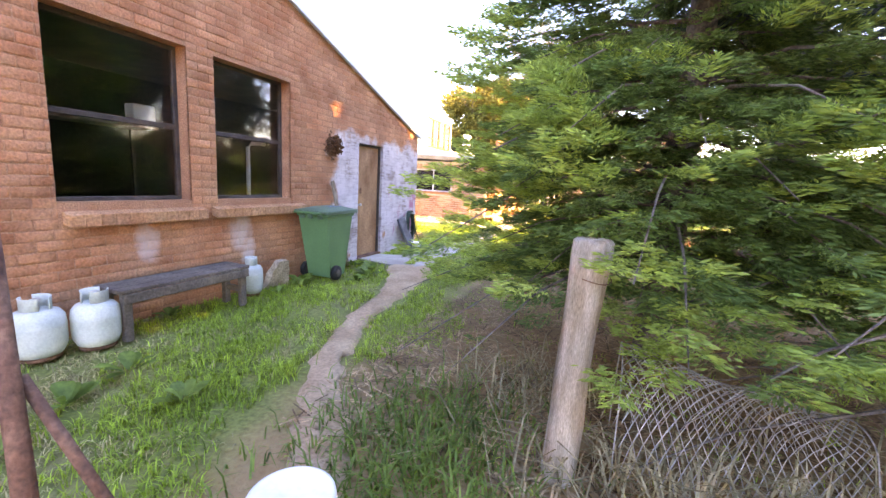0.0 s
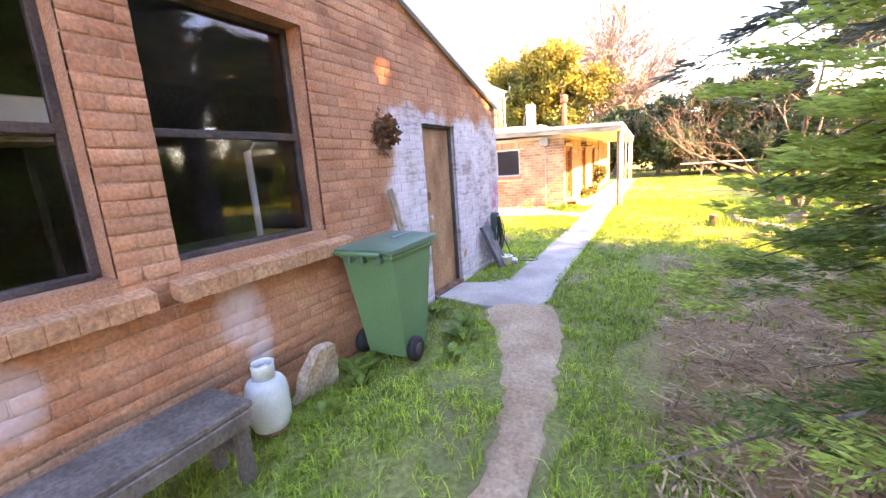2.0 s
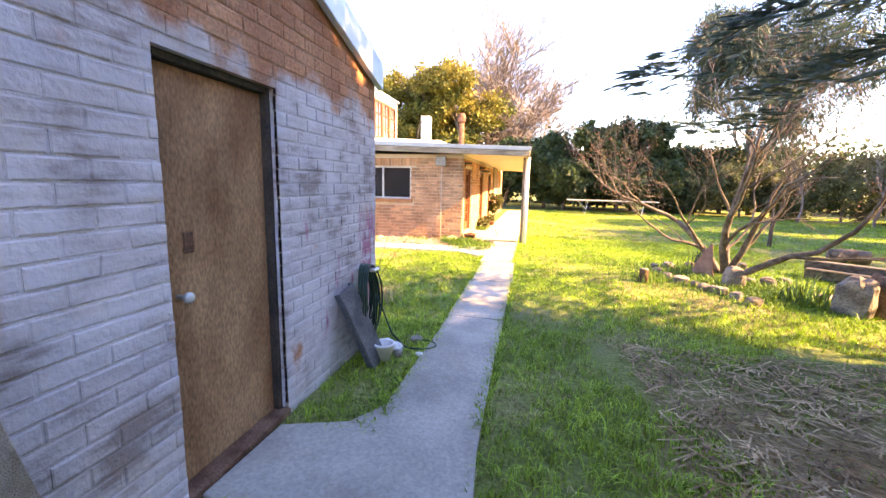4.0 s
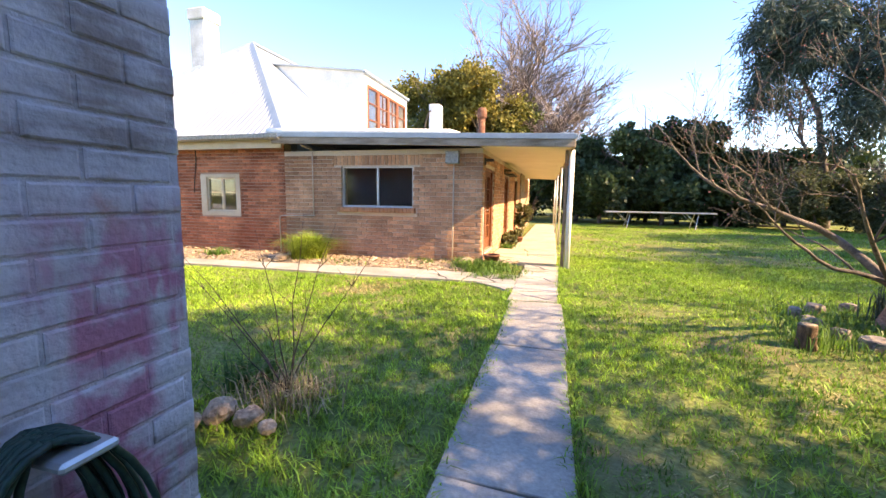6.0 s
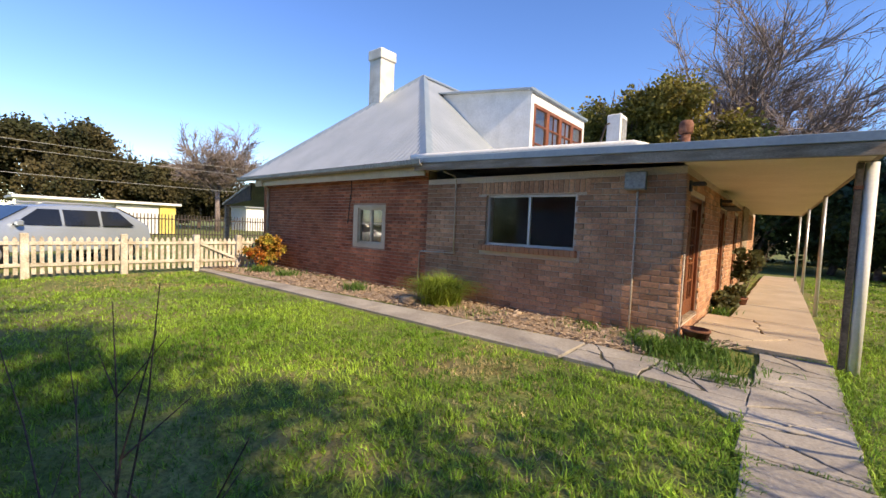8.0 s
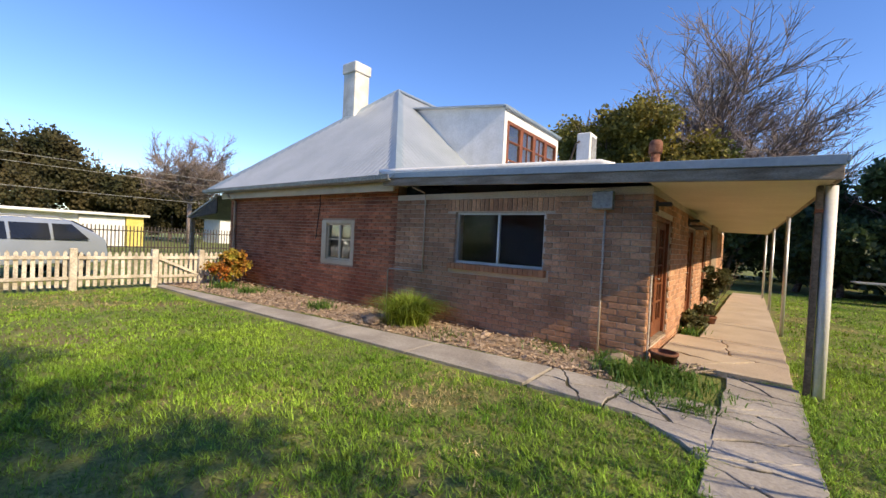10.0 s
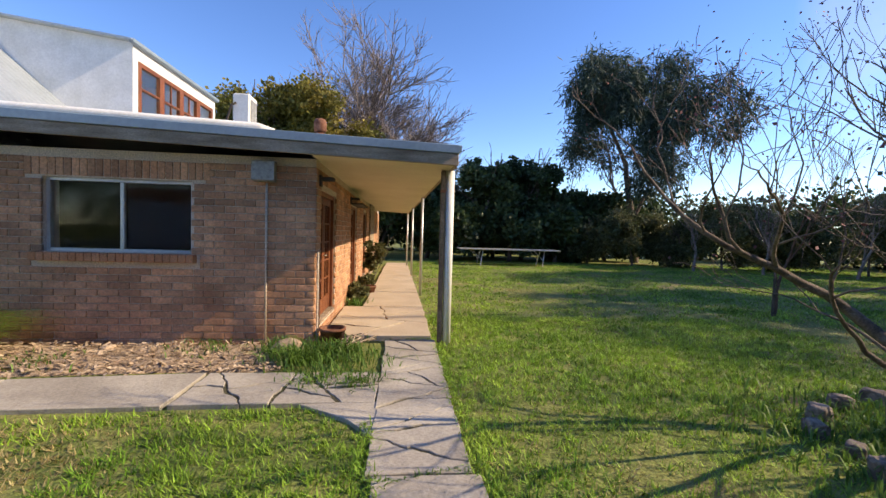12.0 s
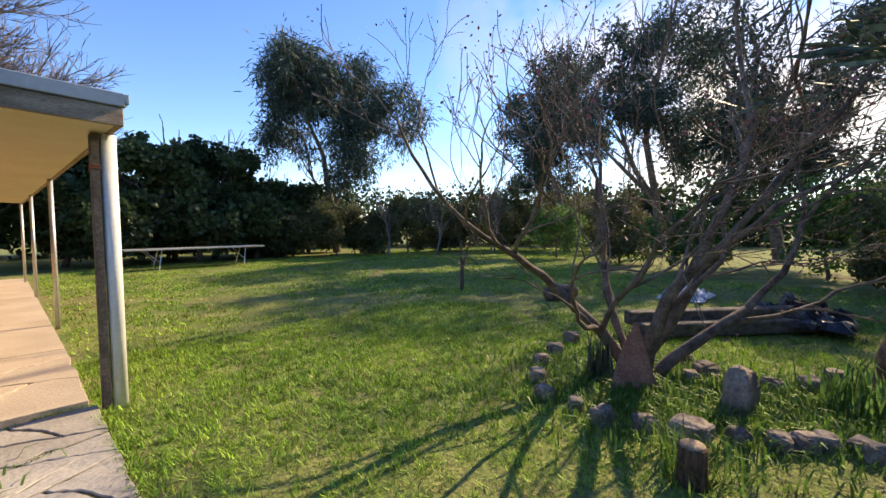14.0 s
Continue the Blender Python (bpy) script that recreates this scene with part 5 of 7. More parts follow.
def bench():
    b = thing("bench", "low grey painted timber bench along the shed wall", "bench")
    for i in range(3):
        boxes("slat", M["grey_timber"], b, (-3.46 + i * 0.122, 2.47, 0.415, -3.345 + i * 0.122, 3.77, 0.45), bevel=0.006)
    boxes("apron", M["grey_timber"], b, (-3.115, 2.49, 0.33, -3.09, 3.75, 0.413), bevel=0.005)
    boxes("apron", M["grey_timber"], b, (-3.45, 2.49, 0.33, -3.425, 3.75, 0.413), bevel=0.005)
    for y in (2.50, 3.67):
        for x in (-3.42, -3.18):
            boxes("leg", M["grey_timber"], b, (x, y, 0.0, x + 0.06, y + 0.07, 0.413), bevel=0.006)
        boxes("stretcher", M["grey_timber"], b, (-3.36, y + 0.01, 0.16, -3.18, y + 0.05, 0.22), bevel=0.005)


bench()


def rock(name, at, size, seed, mat, label, category="rock", group="", flat=0.7, sink=0.25, squareness=0.0):
    r = Vector((seed * 7.3, seed * 3.1, seed * 1.7))
    bm = bmesh.new()
    bmesh.ops.create_icosphere(bm, subdivisions=3, radius=1.0)
    for v in bm.verts:
        n = v.co.normalized()
        k = 1 + 0.22 * noise.noise(n * 1.6 + r) + 0.08 * noise.noise(n * 4.5 + r)
        q = Vector((math.copysign(abs(n.x) ** (1 - squareness), n.x), math.copysign(abs(n.y) ** (1 - squareness), n.y), math.copysign(abs(n.z) ** (1 - squareness), n.z)))
        v.co = Vector((q.x * size[0], q.y * size[1], q.z * size[2])) * k
        if v.co.z < -size[2] * 0.6:
            v.co.z = -size[2] * 0.6
    ob = part(name, bm, mat, None)
    ob.location = (at[0], at[1], at[2] if len(at) > 2 else size[2] * (0.6 - sink))
    ob.rotation_euler = (0, 0, seed * 2.4)
    return tagged(ob, label, category, group)


slab_bm = bmesh.new()
v = box(slab_bm, -0.22, -0.035, 0, 0.22, 0.035, 0.36)
for q in v:
    if q.co.z > 0.1:
        q.co.x = q.co.x * 0.45 + 0.03
bmesh.ops.subdivide_edges(slab_bm, edges=slab_bm.edges[:], cuts=4, use_grid_fill=True)
for q in slab_bm.verts:
    q.co += Vector((noise.noise(q.co * 7), noise.noise(q.co * 7 + Vector((5, 0, 0))), noise.noise(q.co * 7 + Vector((0, 5, 0))))) * 0.03
st = tagged(part("stone_slab", slab_bm, M["sandstone"]), "pale sandstone slab leaning on the shed wall", "stone")
st.matrix_world = pose(-3.5, 4.55, -0.02, 14, 0, 90)

# dried ornament on the wall
orn = thing("wall_ornament", "dried brown flower cluster hung on the brick wall", "ornament", at=(SX, 5.90, 1.91))
M["dried"] = material("dried_petals", (0.10, 0.045, 0.025), (0.24, 0.12, 0.07), 20, 80, 0.9, 0.3, island=0.35)
rng = np.random.default_rng(9)
cs = [(0.03 + 0.05 * math.cos(a * 0.7), 0.10 * math.cos(a) * f, 0.14 * math.sin(a) * f, 0.045) for a in np.linspace(0, 6.28, 14) for f in (0.35, 0.7, 0.95)]
ob = leaf_cloud("petals", orn, M["dried"], cs, 0.6, 22, rng, leaf=(0.06, 0.022))
boxes("backing", M["dried"], orn, (0.013, -0.09, -0.13, 0.04, 0.09, 0.13), bevel=0.02)
pl = thing("plank", "short weathered plank leaning behind the bin", "plank")
bm = bmesh.new()
box(bm, -0.012, -0.04, 0, 0.012, 0.04, 1.42)
soft(bm, 0.004)
p = part("board", bm, M["old_timber"], pl)
p.matrix_world = pose(-3.44, 6.12, 0.0, 10, -6.0, 0)

# leaning metal sheet, hose and pots
sheet = thing("metal_sheet", "dark grey folded metal sheet leaning on the wall", "metal sheet")
M["dark_sheet"] = material("scuffed_dark_metal", (0.05, 0.055, 0.065), (0.12, 0.13, 0.145), 5, 50, 0.5, 0.2, metal=0.3)
bm = bmesh.new()
box(bm, -0.13, -0.006, 0, 0.13, 0.006, 0.72)
soft(bm, 0.003)
part("panel", bm, M["dark_sheet"], sheet)
for x0, x1 in ((-0.13, -0.118), (0.118, 0.13)):
    boxes("flange", M["dark_sheet"], sheet, (x0, 0.007, 0, x1, 0.05, 0.72), bevel=0.003)
sheet.matrix_world = pose(-3.34, 8.40, 0.0, -20, -10, 90)
hose = thing("garden_hose", "coiled dark green garden hose hung on a wall bracket", "hose")
M["hose"] = material("dark_green_hose", (0.008, 0.035, 0.025), (0.015, 0.055, 0.04), 10, 60, 0.4, 0.1)
r = random.Random(3)
for i in range(15):
    w, h = r.uniform(0.13, 0.23), r.uniform(0.27, 0.38)
    off = SX + 0.05 + 0.012 * (i % 9) + r.uniform(-.004, .004)
    cy, ph = 8.62 + r.uniform(-0.02, 0.02), r.uniform(-0.05, 0.05)
    pts = []
    for k in range(29):
        a = 2 * math.pi * k / 28
        wz = 0.80 - h + h * math.cos(a)
        pts.append((off + 0.03 * math.sin(a) ** 2, cy + w * math.sin(a) * (0.75 + 0.25 * (1 - math.cos(a)) / 2) + ph * (1 - math.cos(a)) / 2, wz))
    bm = bmesh.new()
    tube(bm, pts, 0.0085, 8)
    part("loop", bm, M["hose"], hose, smooth=True)
bm = bmesh.new()
pts = [(-3.5, 8.72, 0.5), (-3.44, 8.78, 0.3), (-3.38, 8.82, 0.1), (-3.3, 8.84, 0.012)]
pts += [(-3.12 + 0.17 * math.cos(a), 8.84 + 0.12 * math.sin(a), 0.014) for a in np.linspace(3.1, 8.6, 22)]
tube(bm, [tuple(map(float, q)) for q in pts], 0.0085, 8)
part("tail", bm, M["hose"], hose, smooth=True)
boxes("bracket", M["alu"], hose, (SX + 0.013, 8.60, 0.74, SX + 0.19, 8.72, 0.765), bevel=0.008, label="pale metal hose bracket")
for i, (x, y, s) in enumerate(((-3.38, 8.60, 0.05), (-3.30, 8.70, 0.06), (-3.24, 8.58, 0.045), (-3.42, 8.78, 0.055), (-3.17, 8.95, 0.05), (-3.05, 8.62, 0.03))):
    rock("stone", (x, y), (s * 1.2, s, s * 0.8), 300 + i, M["white_paint"] if i % 2 else M["stone"], "pale stone lying below the hose", "stone", "stones below the hose")
pot = thing("flower_pot", "empty off-white plastic pot tipped below the hose", "pot", at=(-3.33, 8.47, 0.0))
bm = bmesh.new()
lathe(bm, [(0.06, 0), (0.085, 0.13), (0.095, 0.13), (0.095, 0.15), (0.082, 0.15), (0.078, 0.14), (0.055, 0.02)], sides=24)
part("wall", bm, M["white_paint"], pot, smooth=True)

# old gate post, brace, bucket, fence post and netting at the start
post = thing("rusty_gate_post", "rusted iron gate post with diagonal brace", "post")
bm = bmesh.new()
tube(bm, [(-0.45, 0.79, -0.05), (-0.72, 0.88, 0.8), (-0.905, 0.94, 1.32)], [0.024, 0.023, 0.022], 12)
part("pipe", bm, M["rust"], post, smooth=True)
bm = bmesh.new()
tube(bm, [(-0.79, 0.925, 0.95), (-0.65, 0.96, 0.74), (-0.49, 1.01, 0.48), (-0.49, 1.02, -0.05)], [0.014, 0.014, 0.014, 0.014], 10)
part("brace", bm, M["rust"], post, smooth=True)
bucket = thing("plastic_bucket", "upturned white plastic bucket on the grass", "bucket", at=(-0.43, 1.42, 0.0))
bm = bmesh.new()
lathe(bm, [(0.17, 0.0), (0.175, 0.02), (0.168, 0.03), (0.15, 0.37), (0.147, 0.385), (0.135, 0.39), (0.13, 0.384)], sides=36)
part("shell", bm, M["white_paint"], bucket, smooth=True)
fp = thing("fence_post", "split weathered timber fence post by the conifer", "fence post", at=(0.40, 2.47, 0))
bm = bmesh.new()
rr = [(-0.1, 0.088), (0.05, 0.087), (0.3, 0.083), (0.55, 0.08), (0.8, 0.078), (1.0, 0.082), (1.15, 0.087), (1.225, 0.086), (1.24, 0.07)]
rings = []
for z, q in rr:
    rings.append([bm.verts.new(((q + 0.014 * noise.noise(Vector((math.cos(a) * 2, math.sin(a) * 2, z * 2.2))) + 0.006 * math.sin(a * 7 + z)) * math.cos(a) + 0.035 * z - 0.03,
                                (q + 0.014 * noise.noise(Vector((math.cos(a) * 2, math.sin(a) * 2, z * 2.2)))) * math.sin(a), z)) for a in np.linspace(0, 2 * math.pi, 21)[:-1]])
for a, b in zip(rings, rings[1:]):
    for k in range(20):
        bm.faces.new((a[k], a[(k + 1) % 20], b[(k + 1) % 20], b[k]))
bm.faces.new(rings[-1])
part("timber", bm, M["post_wood"], fp, smooth=True)
bm = bmesh.new()
tube(bm, [(0.09 * math.cos(a) + 0.025, 0.09 * math.sin(a), 1.05 + 0.01 * math.sin(a * 2)) for a in np.linspace(0, 6.2, 18)], 0.0025, 5)
part("wire", bm, M["rust"], fp)
net = thing("wire_netting", "collapsed roll of rusty wire netting in dry grass", "wire netting")
bm = bmesh.new()
M["wire"] = material("grey_rusted_wire", (0.30, 0.26, 0.22), (0.46, 0.42, 0.38), 20, 60, 0.7, 0.1, metal=0.3)


def net_point(u, v):
    a = math.pi * v
    return Vector((0.62 + u * 1.15, 2.75 + 0.28 * math.cos(a) + 0.10 * noise.noise(Vector((u * 3, v * 3, 0))) + 0.25 * u,
                   0.02 + (0.62 - 0.28 * u) * math.sin(a) ** 0.8 + 0.05 * noise.noise(Vector((u * 4, v * 4, 5)))))


for k in range(-14, 30):
    for sgn in (1, -1):
        pts = []
        for i in range(15):
            v = i / 14
            u = k / 22 + sgn * v * 0.65 + (0 if sgn > 0 else 0.65)
            u = u - 0.3
            if 0 <= u <= 1:
                pts.append(tuple(net_point(u, v)))
        if len(pts) > 2:
            tube(bm, pts, 0.003, 3, caps=False)
part("mesh", bm, M["wire"], net)
for u in (0.0, 1.0):
    bm = bmesh.new()
    tube(bm, [tuple(net_point(u, v / 16)) for v in range(17)], 0.0042, 5)
    part("edge_wire", bm, M["wire"], net)


def blades(name, label, category, pts, mat, length, width, lean=0.35, kind="stuff", seed=1, curve=True, parent=None):
    """Grass-like blades standing at pts (n x 3); two-piece bent blades."""
    rng = np.random.default_rng(seed)
    pts = np.asarray(pts, dtype=float)
    n = len(pts)
    L = length * rng.uniform(0.55, 1.3, n)[:, None]
    a = rng.uniform(0, 2 * np.pi, n)
    d = np.stack([np.cos(a), np.sin(a), np.zeros(n)], 1)
    s = np.stack([-np.sin(a), np.cos(a), np.zeros(n)], 1) * width * rng.uniform(0.7, 1.3, n)[:, None]
    le = lean * rng.uniform(0.2, 1.6, n)[:, None]
    up = np.array([0, 0, 1.0])
    if curve:
        mid = pts + up * L * 0.6 + d * L * le * 0.35
        tip = pts + up * L * (1 - 0.35 * le) + d * L * le * 1.1
        v = np.stack([pts - s, pts + s, mid + s * 0.8, mid - s * 0.8, tip], 1).reshape(-1, 3)
        base = np.arange(n)[:, None] * 5
        f = np.concatenate([base + np.array([0, 1, 2]), base + np.array([0, 2, 3]), base + np.array([3, 2, 4])], 1).reshape(-1, 3)
    else:
        tip = pts + up * L * (1 - 0.3 * le) + d * L * le
        v = np.stack([pts - s, pts + s, tip], 1).reshape(-1, 3)
        f = np.arange(3 * n).reshape(-1, 3)
    ob = mesh_from(name, v, f, mat, parent)
    if not parent:
        tagged(ob, label, category, kind=kind)
    return ob


def around(cx, cy, rx, ry, n, seed, z=-0.02):
    rng = np.random.default_rng(seed)
    p = rng.normal(size=(n, 2)) * 0.5
    return np.stack([cx + p[:, 0] * rx, cy + p[:, 1] * ry, np.full(n, z)], 1)


dry = np.concatenate([around(0.95, 2.45, 0.9, 0.3, 200, 1), around(1.9, 2.7, 1.0, 0.5, 240, 2), around(0.1, 3.3, 0.5, 0.5, 160, 3)])
blades("dry_grass", "tangle of long dry straw round the netting", "dry grass", dry, M["dry_stem"], 0.34, 0.006, 1.1, seed=4)
blades("long_grass", "tuft of long blue-green grass beside the path", "grass", around(-0.35, 2.3, 0.7, 0.9, 1500, 5), M["leaf_bright"], 0.15, 0.006, 0.8, seed=5)


def broad_weed(at, size, count, seed, label="broad-leaved green weed by the shed wall", mat="leaf_bright"):
    t = thing("weed", label, "weed", "weeds", at=(at[0], at[1], 0))
    r = random.Random(seed)
    bm = bmesh.new()
    for i in range(count):
        a, tilt = r.uniform(0, 6.28), r.uniform(0.25, 1.1)
        L = size * r.uniform(0.6, 1.2)
        w = L * r.uniform(0.16, 0.26)
        d, s = Vector((math.cos(a), math.sin(a), 0)), Vector((-math.sin(a), math.cos(a), 0))
        o = d * r.uniform(0, size * 0.25)
        rows = []
        for f, ww in ((0.0, 0.12), (0.25, 0.7), (0.5, 1.0), (0.75, 0.75), (1.0, 0.05)):
            c = o + d * (L * f * math.cos(tilt)) + Vector((0, 0, L * (f * math.sin(tilt) * 1.5 - f * f * 0.9 * math.sin(tilt)) + 0.005))
            rows.append((bm.verts.new(c - s * w * ww), bm.verts.new(c - Vector((0, 0, w * ww * 0.35))), bm.verts.new(c + s * w * ww)))
        for p, q in zip(rows, rows[1:]):
            bm.faces.new((p[0], p[1], q[1], q[0])), bm.faces.new((p[1], p[2], q[2], q[1]))
    part("leaves", bm, M[mat], t, smooth=True)


for i, (x, y, s, c) in enumerate(((-2.45, 1.75, 0.18, 9), (-2.2, 1.35, 0.17, 8), (-2.6, 2.2, 0.2, 8), (-1.9, 2.1, 0.16, 8), (-3.35, 4.85, 0.24, 12), (-3.2, 4.7, 0.18, 9), (-2.82, 5.75, 0.22, 14), (-2.75, 5.35, 0.16, 12),
                                  (-3.4, 6.2, 0.22, 12), (-2.95, 6.0, 0.24, 16), (-0.55, 4.0, 0.12, 8), (-0.9, 5.0, 0.10, 8), (-3.2, 4.3, 0.14, 8), (0.55, 2.15, 0.12, 9), (-3.45, 3.1, 0.14, 8))):
    broad_weed((x, y), s, c, 400 + i)

# dim things inside the shed, seen through the glass
tbl = thing("work_table", "pale metal work table inside the shed", "table")
boxes("top", M["alu"], tbl, (-5.5, 4.6, 0.95, -4.6, 5.9, 0.99))
for x in (-5.45, -4.7):
    for y in (4.65, 5.8):
        boxes("leg", M["alu"], tbl, (x, y, 0.04, x + 0.05, y + 0.05, 0.948))
fr = thing("pipe_frame", "white pipe frame inside the shed window", "frame")
bm = bmesh.new()
tube(bm, [(-4.3, 4.9, 0.04), (-4.3, 4.9, 1.80), (-4.32, 5.0, 1.86), (-4.35, 5.25, 1.87)], [0.028, 0.028, 0.028, 0.028], 12)
part("pipe", bm, M["white_paint"], fr, smooth=True)
# white box made up to give the bright patch in the window glass
patch_root = thing("patch_box", "white box added for the bright patch in the shed window", "box")
boxes("carton_body", M["white_paint"], patch_root, (-4.6, 3.50, 1.92, -4.45, 3.74, 2.13), bevel=0.01)
shelf = thing("shelf", "dark shelf inside the shed window", "shelf")
boxes("board", M["old_timber"], shelf, (-4.9, 2.3, 1.88, -4.5, 3.8, 1.915))
for y in (2.35, 3.7):
    boxes("bracket", M["dark_frame"], shelf, (-4.88, y, 0.04, -4.84, y + 0.04, 1.878))


# ---- house fittings ----
def french_door(y0, y1, z0, z1):
    d = thing("door", "", "")
    d.parent = house
    d["label"] = "closed red-brown timber french door with small panes"
    x = HX - 0.09
    for c in ((y0, z0, y0 + 0.06, z1), (y1 - 0.06, z0, y1, z1), (y0 + .06, z1 - 0.06, y1 - .06, z1)):
        boxes("jamb", M["red_timber"], d, (x - 0.06, c[0], c[1], x + 0.06, c[2], c[3]))
    boxes("threshold", M["old_timber"], d, (x - 0.06, y0 + .06, z0, x + 0.1, y1 - .06, z0 + 0.04))
    mid = (y0 + y1) / 2
    for a, b in ((y0 + 0.065, mid - 0.004), (mid + 0.004, y1 - 0.065)):
        s = 0.085
        zb, zt = z0 + 0.045, z1 - 0.065
        boxes("stile", M["red_timber"], d, (x - 0.02, a, zb, x + 0.02, a + s, zt))
        boxes("stile", M["red_timber"], d, (x - 0.02, b - s, zb, x + 0.02, b, zt))
        boxes("rail", M["red_timber"], d, (x - 0.02, a + s, zb, x + 0.02, b - s, zb + 0.22))
        boxes("rail", M["red_timber"], d, (x - 0.02, a + s, zt - 0.1, x + 0.02, b - s, zt))
        for k in range(1, 5):
            z = zb + 0.22 + (zt - zb - 0.32) * k / 5
            boxes("glazing_bar", M["red_timber"], d, (x - 0.015, a + s, z - 0.012, x + 0.015, b - s, z + 0.012), bevel=0.002)
        boxes("glazing_bar", M["red_timber"], d, (x - 0.013, (a + b) / 2 - 0.01, zb + 0.22, x + 0.013, (a + b) / 2 + 0.01, zt - 0.1), bevel=0.002)
        boxes("pane", M["glass"], d, (x - 0.004, a + s, zb + 0.22, x + 0.0, b - s, zt - 0.1), bevel=0).visible_shadow = False
    bm = bmesh.new()
    tube(bm, [(x + 0.02, mid - 0.05, z0 + 0.9), (x + 0.07, mid - 0.05, z0 + 0.9), (x + 0.075, mid - 0.14, z0 + 0.9)], [0.009, 0.009, 0.009], 8)
    part("handle", bm, M["alu"], d, "metal lever handle", smooth=True)


for y0, y1, z0, z1 in EAST_HOLES:
    french_door(y0, y1, z0, z1)


def pipe(name, pts, rad, mat, label, fixings=()):
    bm = bmesh.new()
    tube(bm, pts, rad, 8)
    ob = part(name, bm, mat, house, label, smooth=True)
    return ob


M["pipe"] = material("cream_painted_pipe", (0.50, 0.42, 0.34), (0.62, 0.54, 0.45), 5, 50, 0.6, 0.1)
fy = HY - 0.035
pipe("conduit", [(-7.90, 15.9, 2.40), (-7.88, 16.0, 2.37), (-7.84, fy, 2.34), (-7.81, fy, 2.2), (-7.81, fy, 0.89)], 0.014, M["pipe"], "cream wall conduit")
pipe("conduit", [(-7.78, fy, 0.88), (-8.66, fy, 0.86), (-8.70, fy, 0.83), (-8.70, fy, 0.0)], 0.014, M["pipe"], "cream wall conduit")
pipe("conduit", [(-4.58, fy, 1.98), (-4.58, fy, 0.02)], 0.014, M["pipe"], "cream wall conduit")
pipe("downpipe", [(-15.05, 15.85, 2.52), (-15.08, 16.0, 2.36), (-15.1, fy - 0.02, 2.3), (-15.1, fy - 0.02, 0.0)], 0.035, M["pipe"], "cream downpipe")
pipe("cable", [(-11.05, fy + 0.01, 2.45), (-11.03, fy + 0.01, 2.2), (-11.1, fy + 0.01, 1.7), (-11.15, fy + 0.01, 1.35)], 0.01, M["dark_frame"], "dark wall cable")
mb = thing("meter_box", "", "")
mb.parent = house
mb["label"] = "grey metal meter box under the eave"
boxes("case", M["gutter"], mb, (-4.72, HY - 0.13, 1.99, -4.47, HY - 0.012, 2.24), bevel=0.008)
boxes("cover", M["gutter"], mb, (-4.73, HY - 0.145, 2.0, -4.46, HY - 0.131, 2.23), bevel=0.004)
# pale colour stands in for sunlight on the corner below the roof's shadow
boxes("corner_strip", M["pipe"], house, (HX + 0.013, HY + 0.03, 0.0, HX + 0.035, HY + 0.07, 1.15), label="pale strip for the sunlit lower wall corner")
for y in (16.35, 19.45):
    lamp = thing("wall_lamp", "", "")
    lamp.parent = house
    lamp["label"] = "small dark wall lantern"
    boxes("base", M["dark_frame"], lamp, (HX + 0.012, y - 0.05, 1.98, HX + 0.04, y + 0.05, 2.12))
    boxes("hood", M["dark_frame"], lamp, (HX + 0.04, y - 0.06, 2.05, HX + 0.2, y + 0.06, 2.10), bevel=0.015)
boxes("door_hood", M["dark_frame"], house, (HX + 0.013, 19.5, 1.97, HX + 0.25, 20.8, 2.0), label="narrow dark hood over the door")
boxes("timber_screen", M["old_timber"], house, (HX + 0.02, 24.2, 0.0, HX + 0.06, 25.8, 2.3), label="weathered timber screen at the veranda's end")

ac = thing("air_conditioner", "white air conditioner unit on the extension roof", "air conditioner")
AXX, AYY = -5.52, 18.0
zb = ext_z(AXX)
boxes("casing", M["white_paint"], ac, (AXX - 0.13, AYY - 0.17, zb + 0.08, AXX + 0.13, AYY + 0.17, 3.56), bevel=0.02)
boxes("grille", M["gutter"], ac, (AXX + 0.132, AYY - 0.13, zb + 0.15, AXX + 0.14, AYY + 0.13, 3.48), bevel=0.003)
for y in (AYY - 0.12, AYY + 0.12):
    boxes("stand", M["gutter"], ac, (AXX - 0.15, y - 0.02, zb - 0.03, AXX + 0.15, y + 0.02, zb + 0.078))
bm = bmesh.new()
tube(bm, [(AXX - 0.08, AYY - 0.172, 3.4), (AXX - 0.12, AYY - 0.22, 3.36), (AXX - 0.2, AYY - 0.22, 3.1), (AXX - 0.26, AYY - 0.2, zb + 0.02)], [0.02] * 4, 8)
part("pipe", bm, M["dark_frame"], ac, "dark insulated pipe", smooth=True)
flue = thing("flue", "rusty brown flue pipe with cowl on the extension roof", "flue pipe")
bm = bmesh.new()
tube(bm, [(-5.1, 21.9, ext_z(-5.1) - 0.02), (-5.1, 21.9, 4.0)], [0.11, 0.11], 16)
part("pipe", bm, M["rust"], flue, smooth=True)
bm = bmesh.new()
lathe(bm, [(0.14, 3.95), (0.16, 4.0), (0.16, 4.2), (0.12, 4.28), (0.02, 4.3)], at=(-5.1, 21.9, 0), sides=16)
part("cowl", bm, M["rust"], flue, smooth=True)

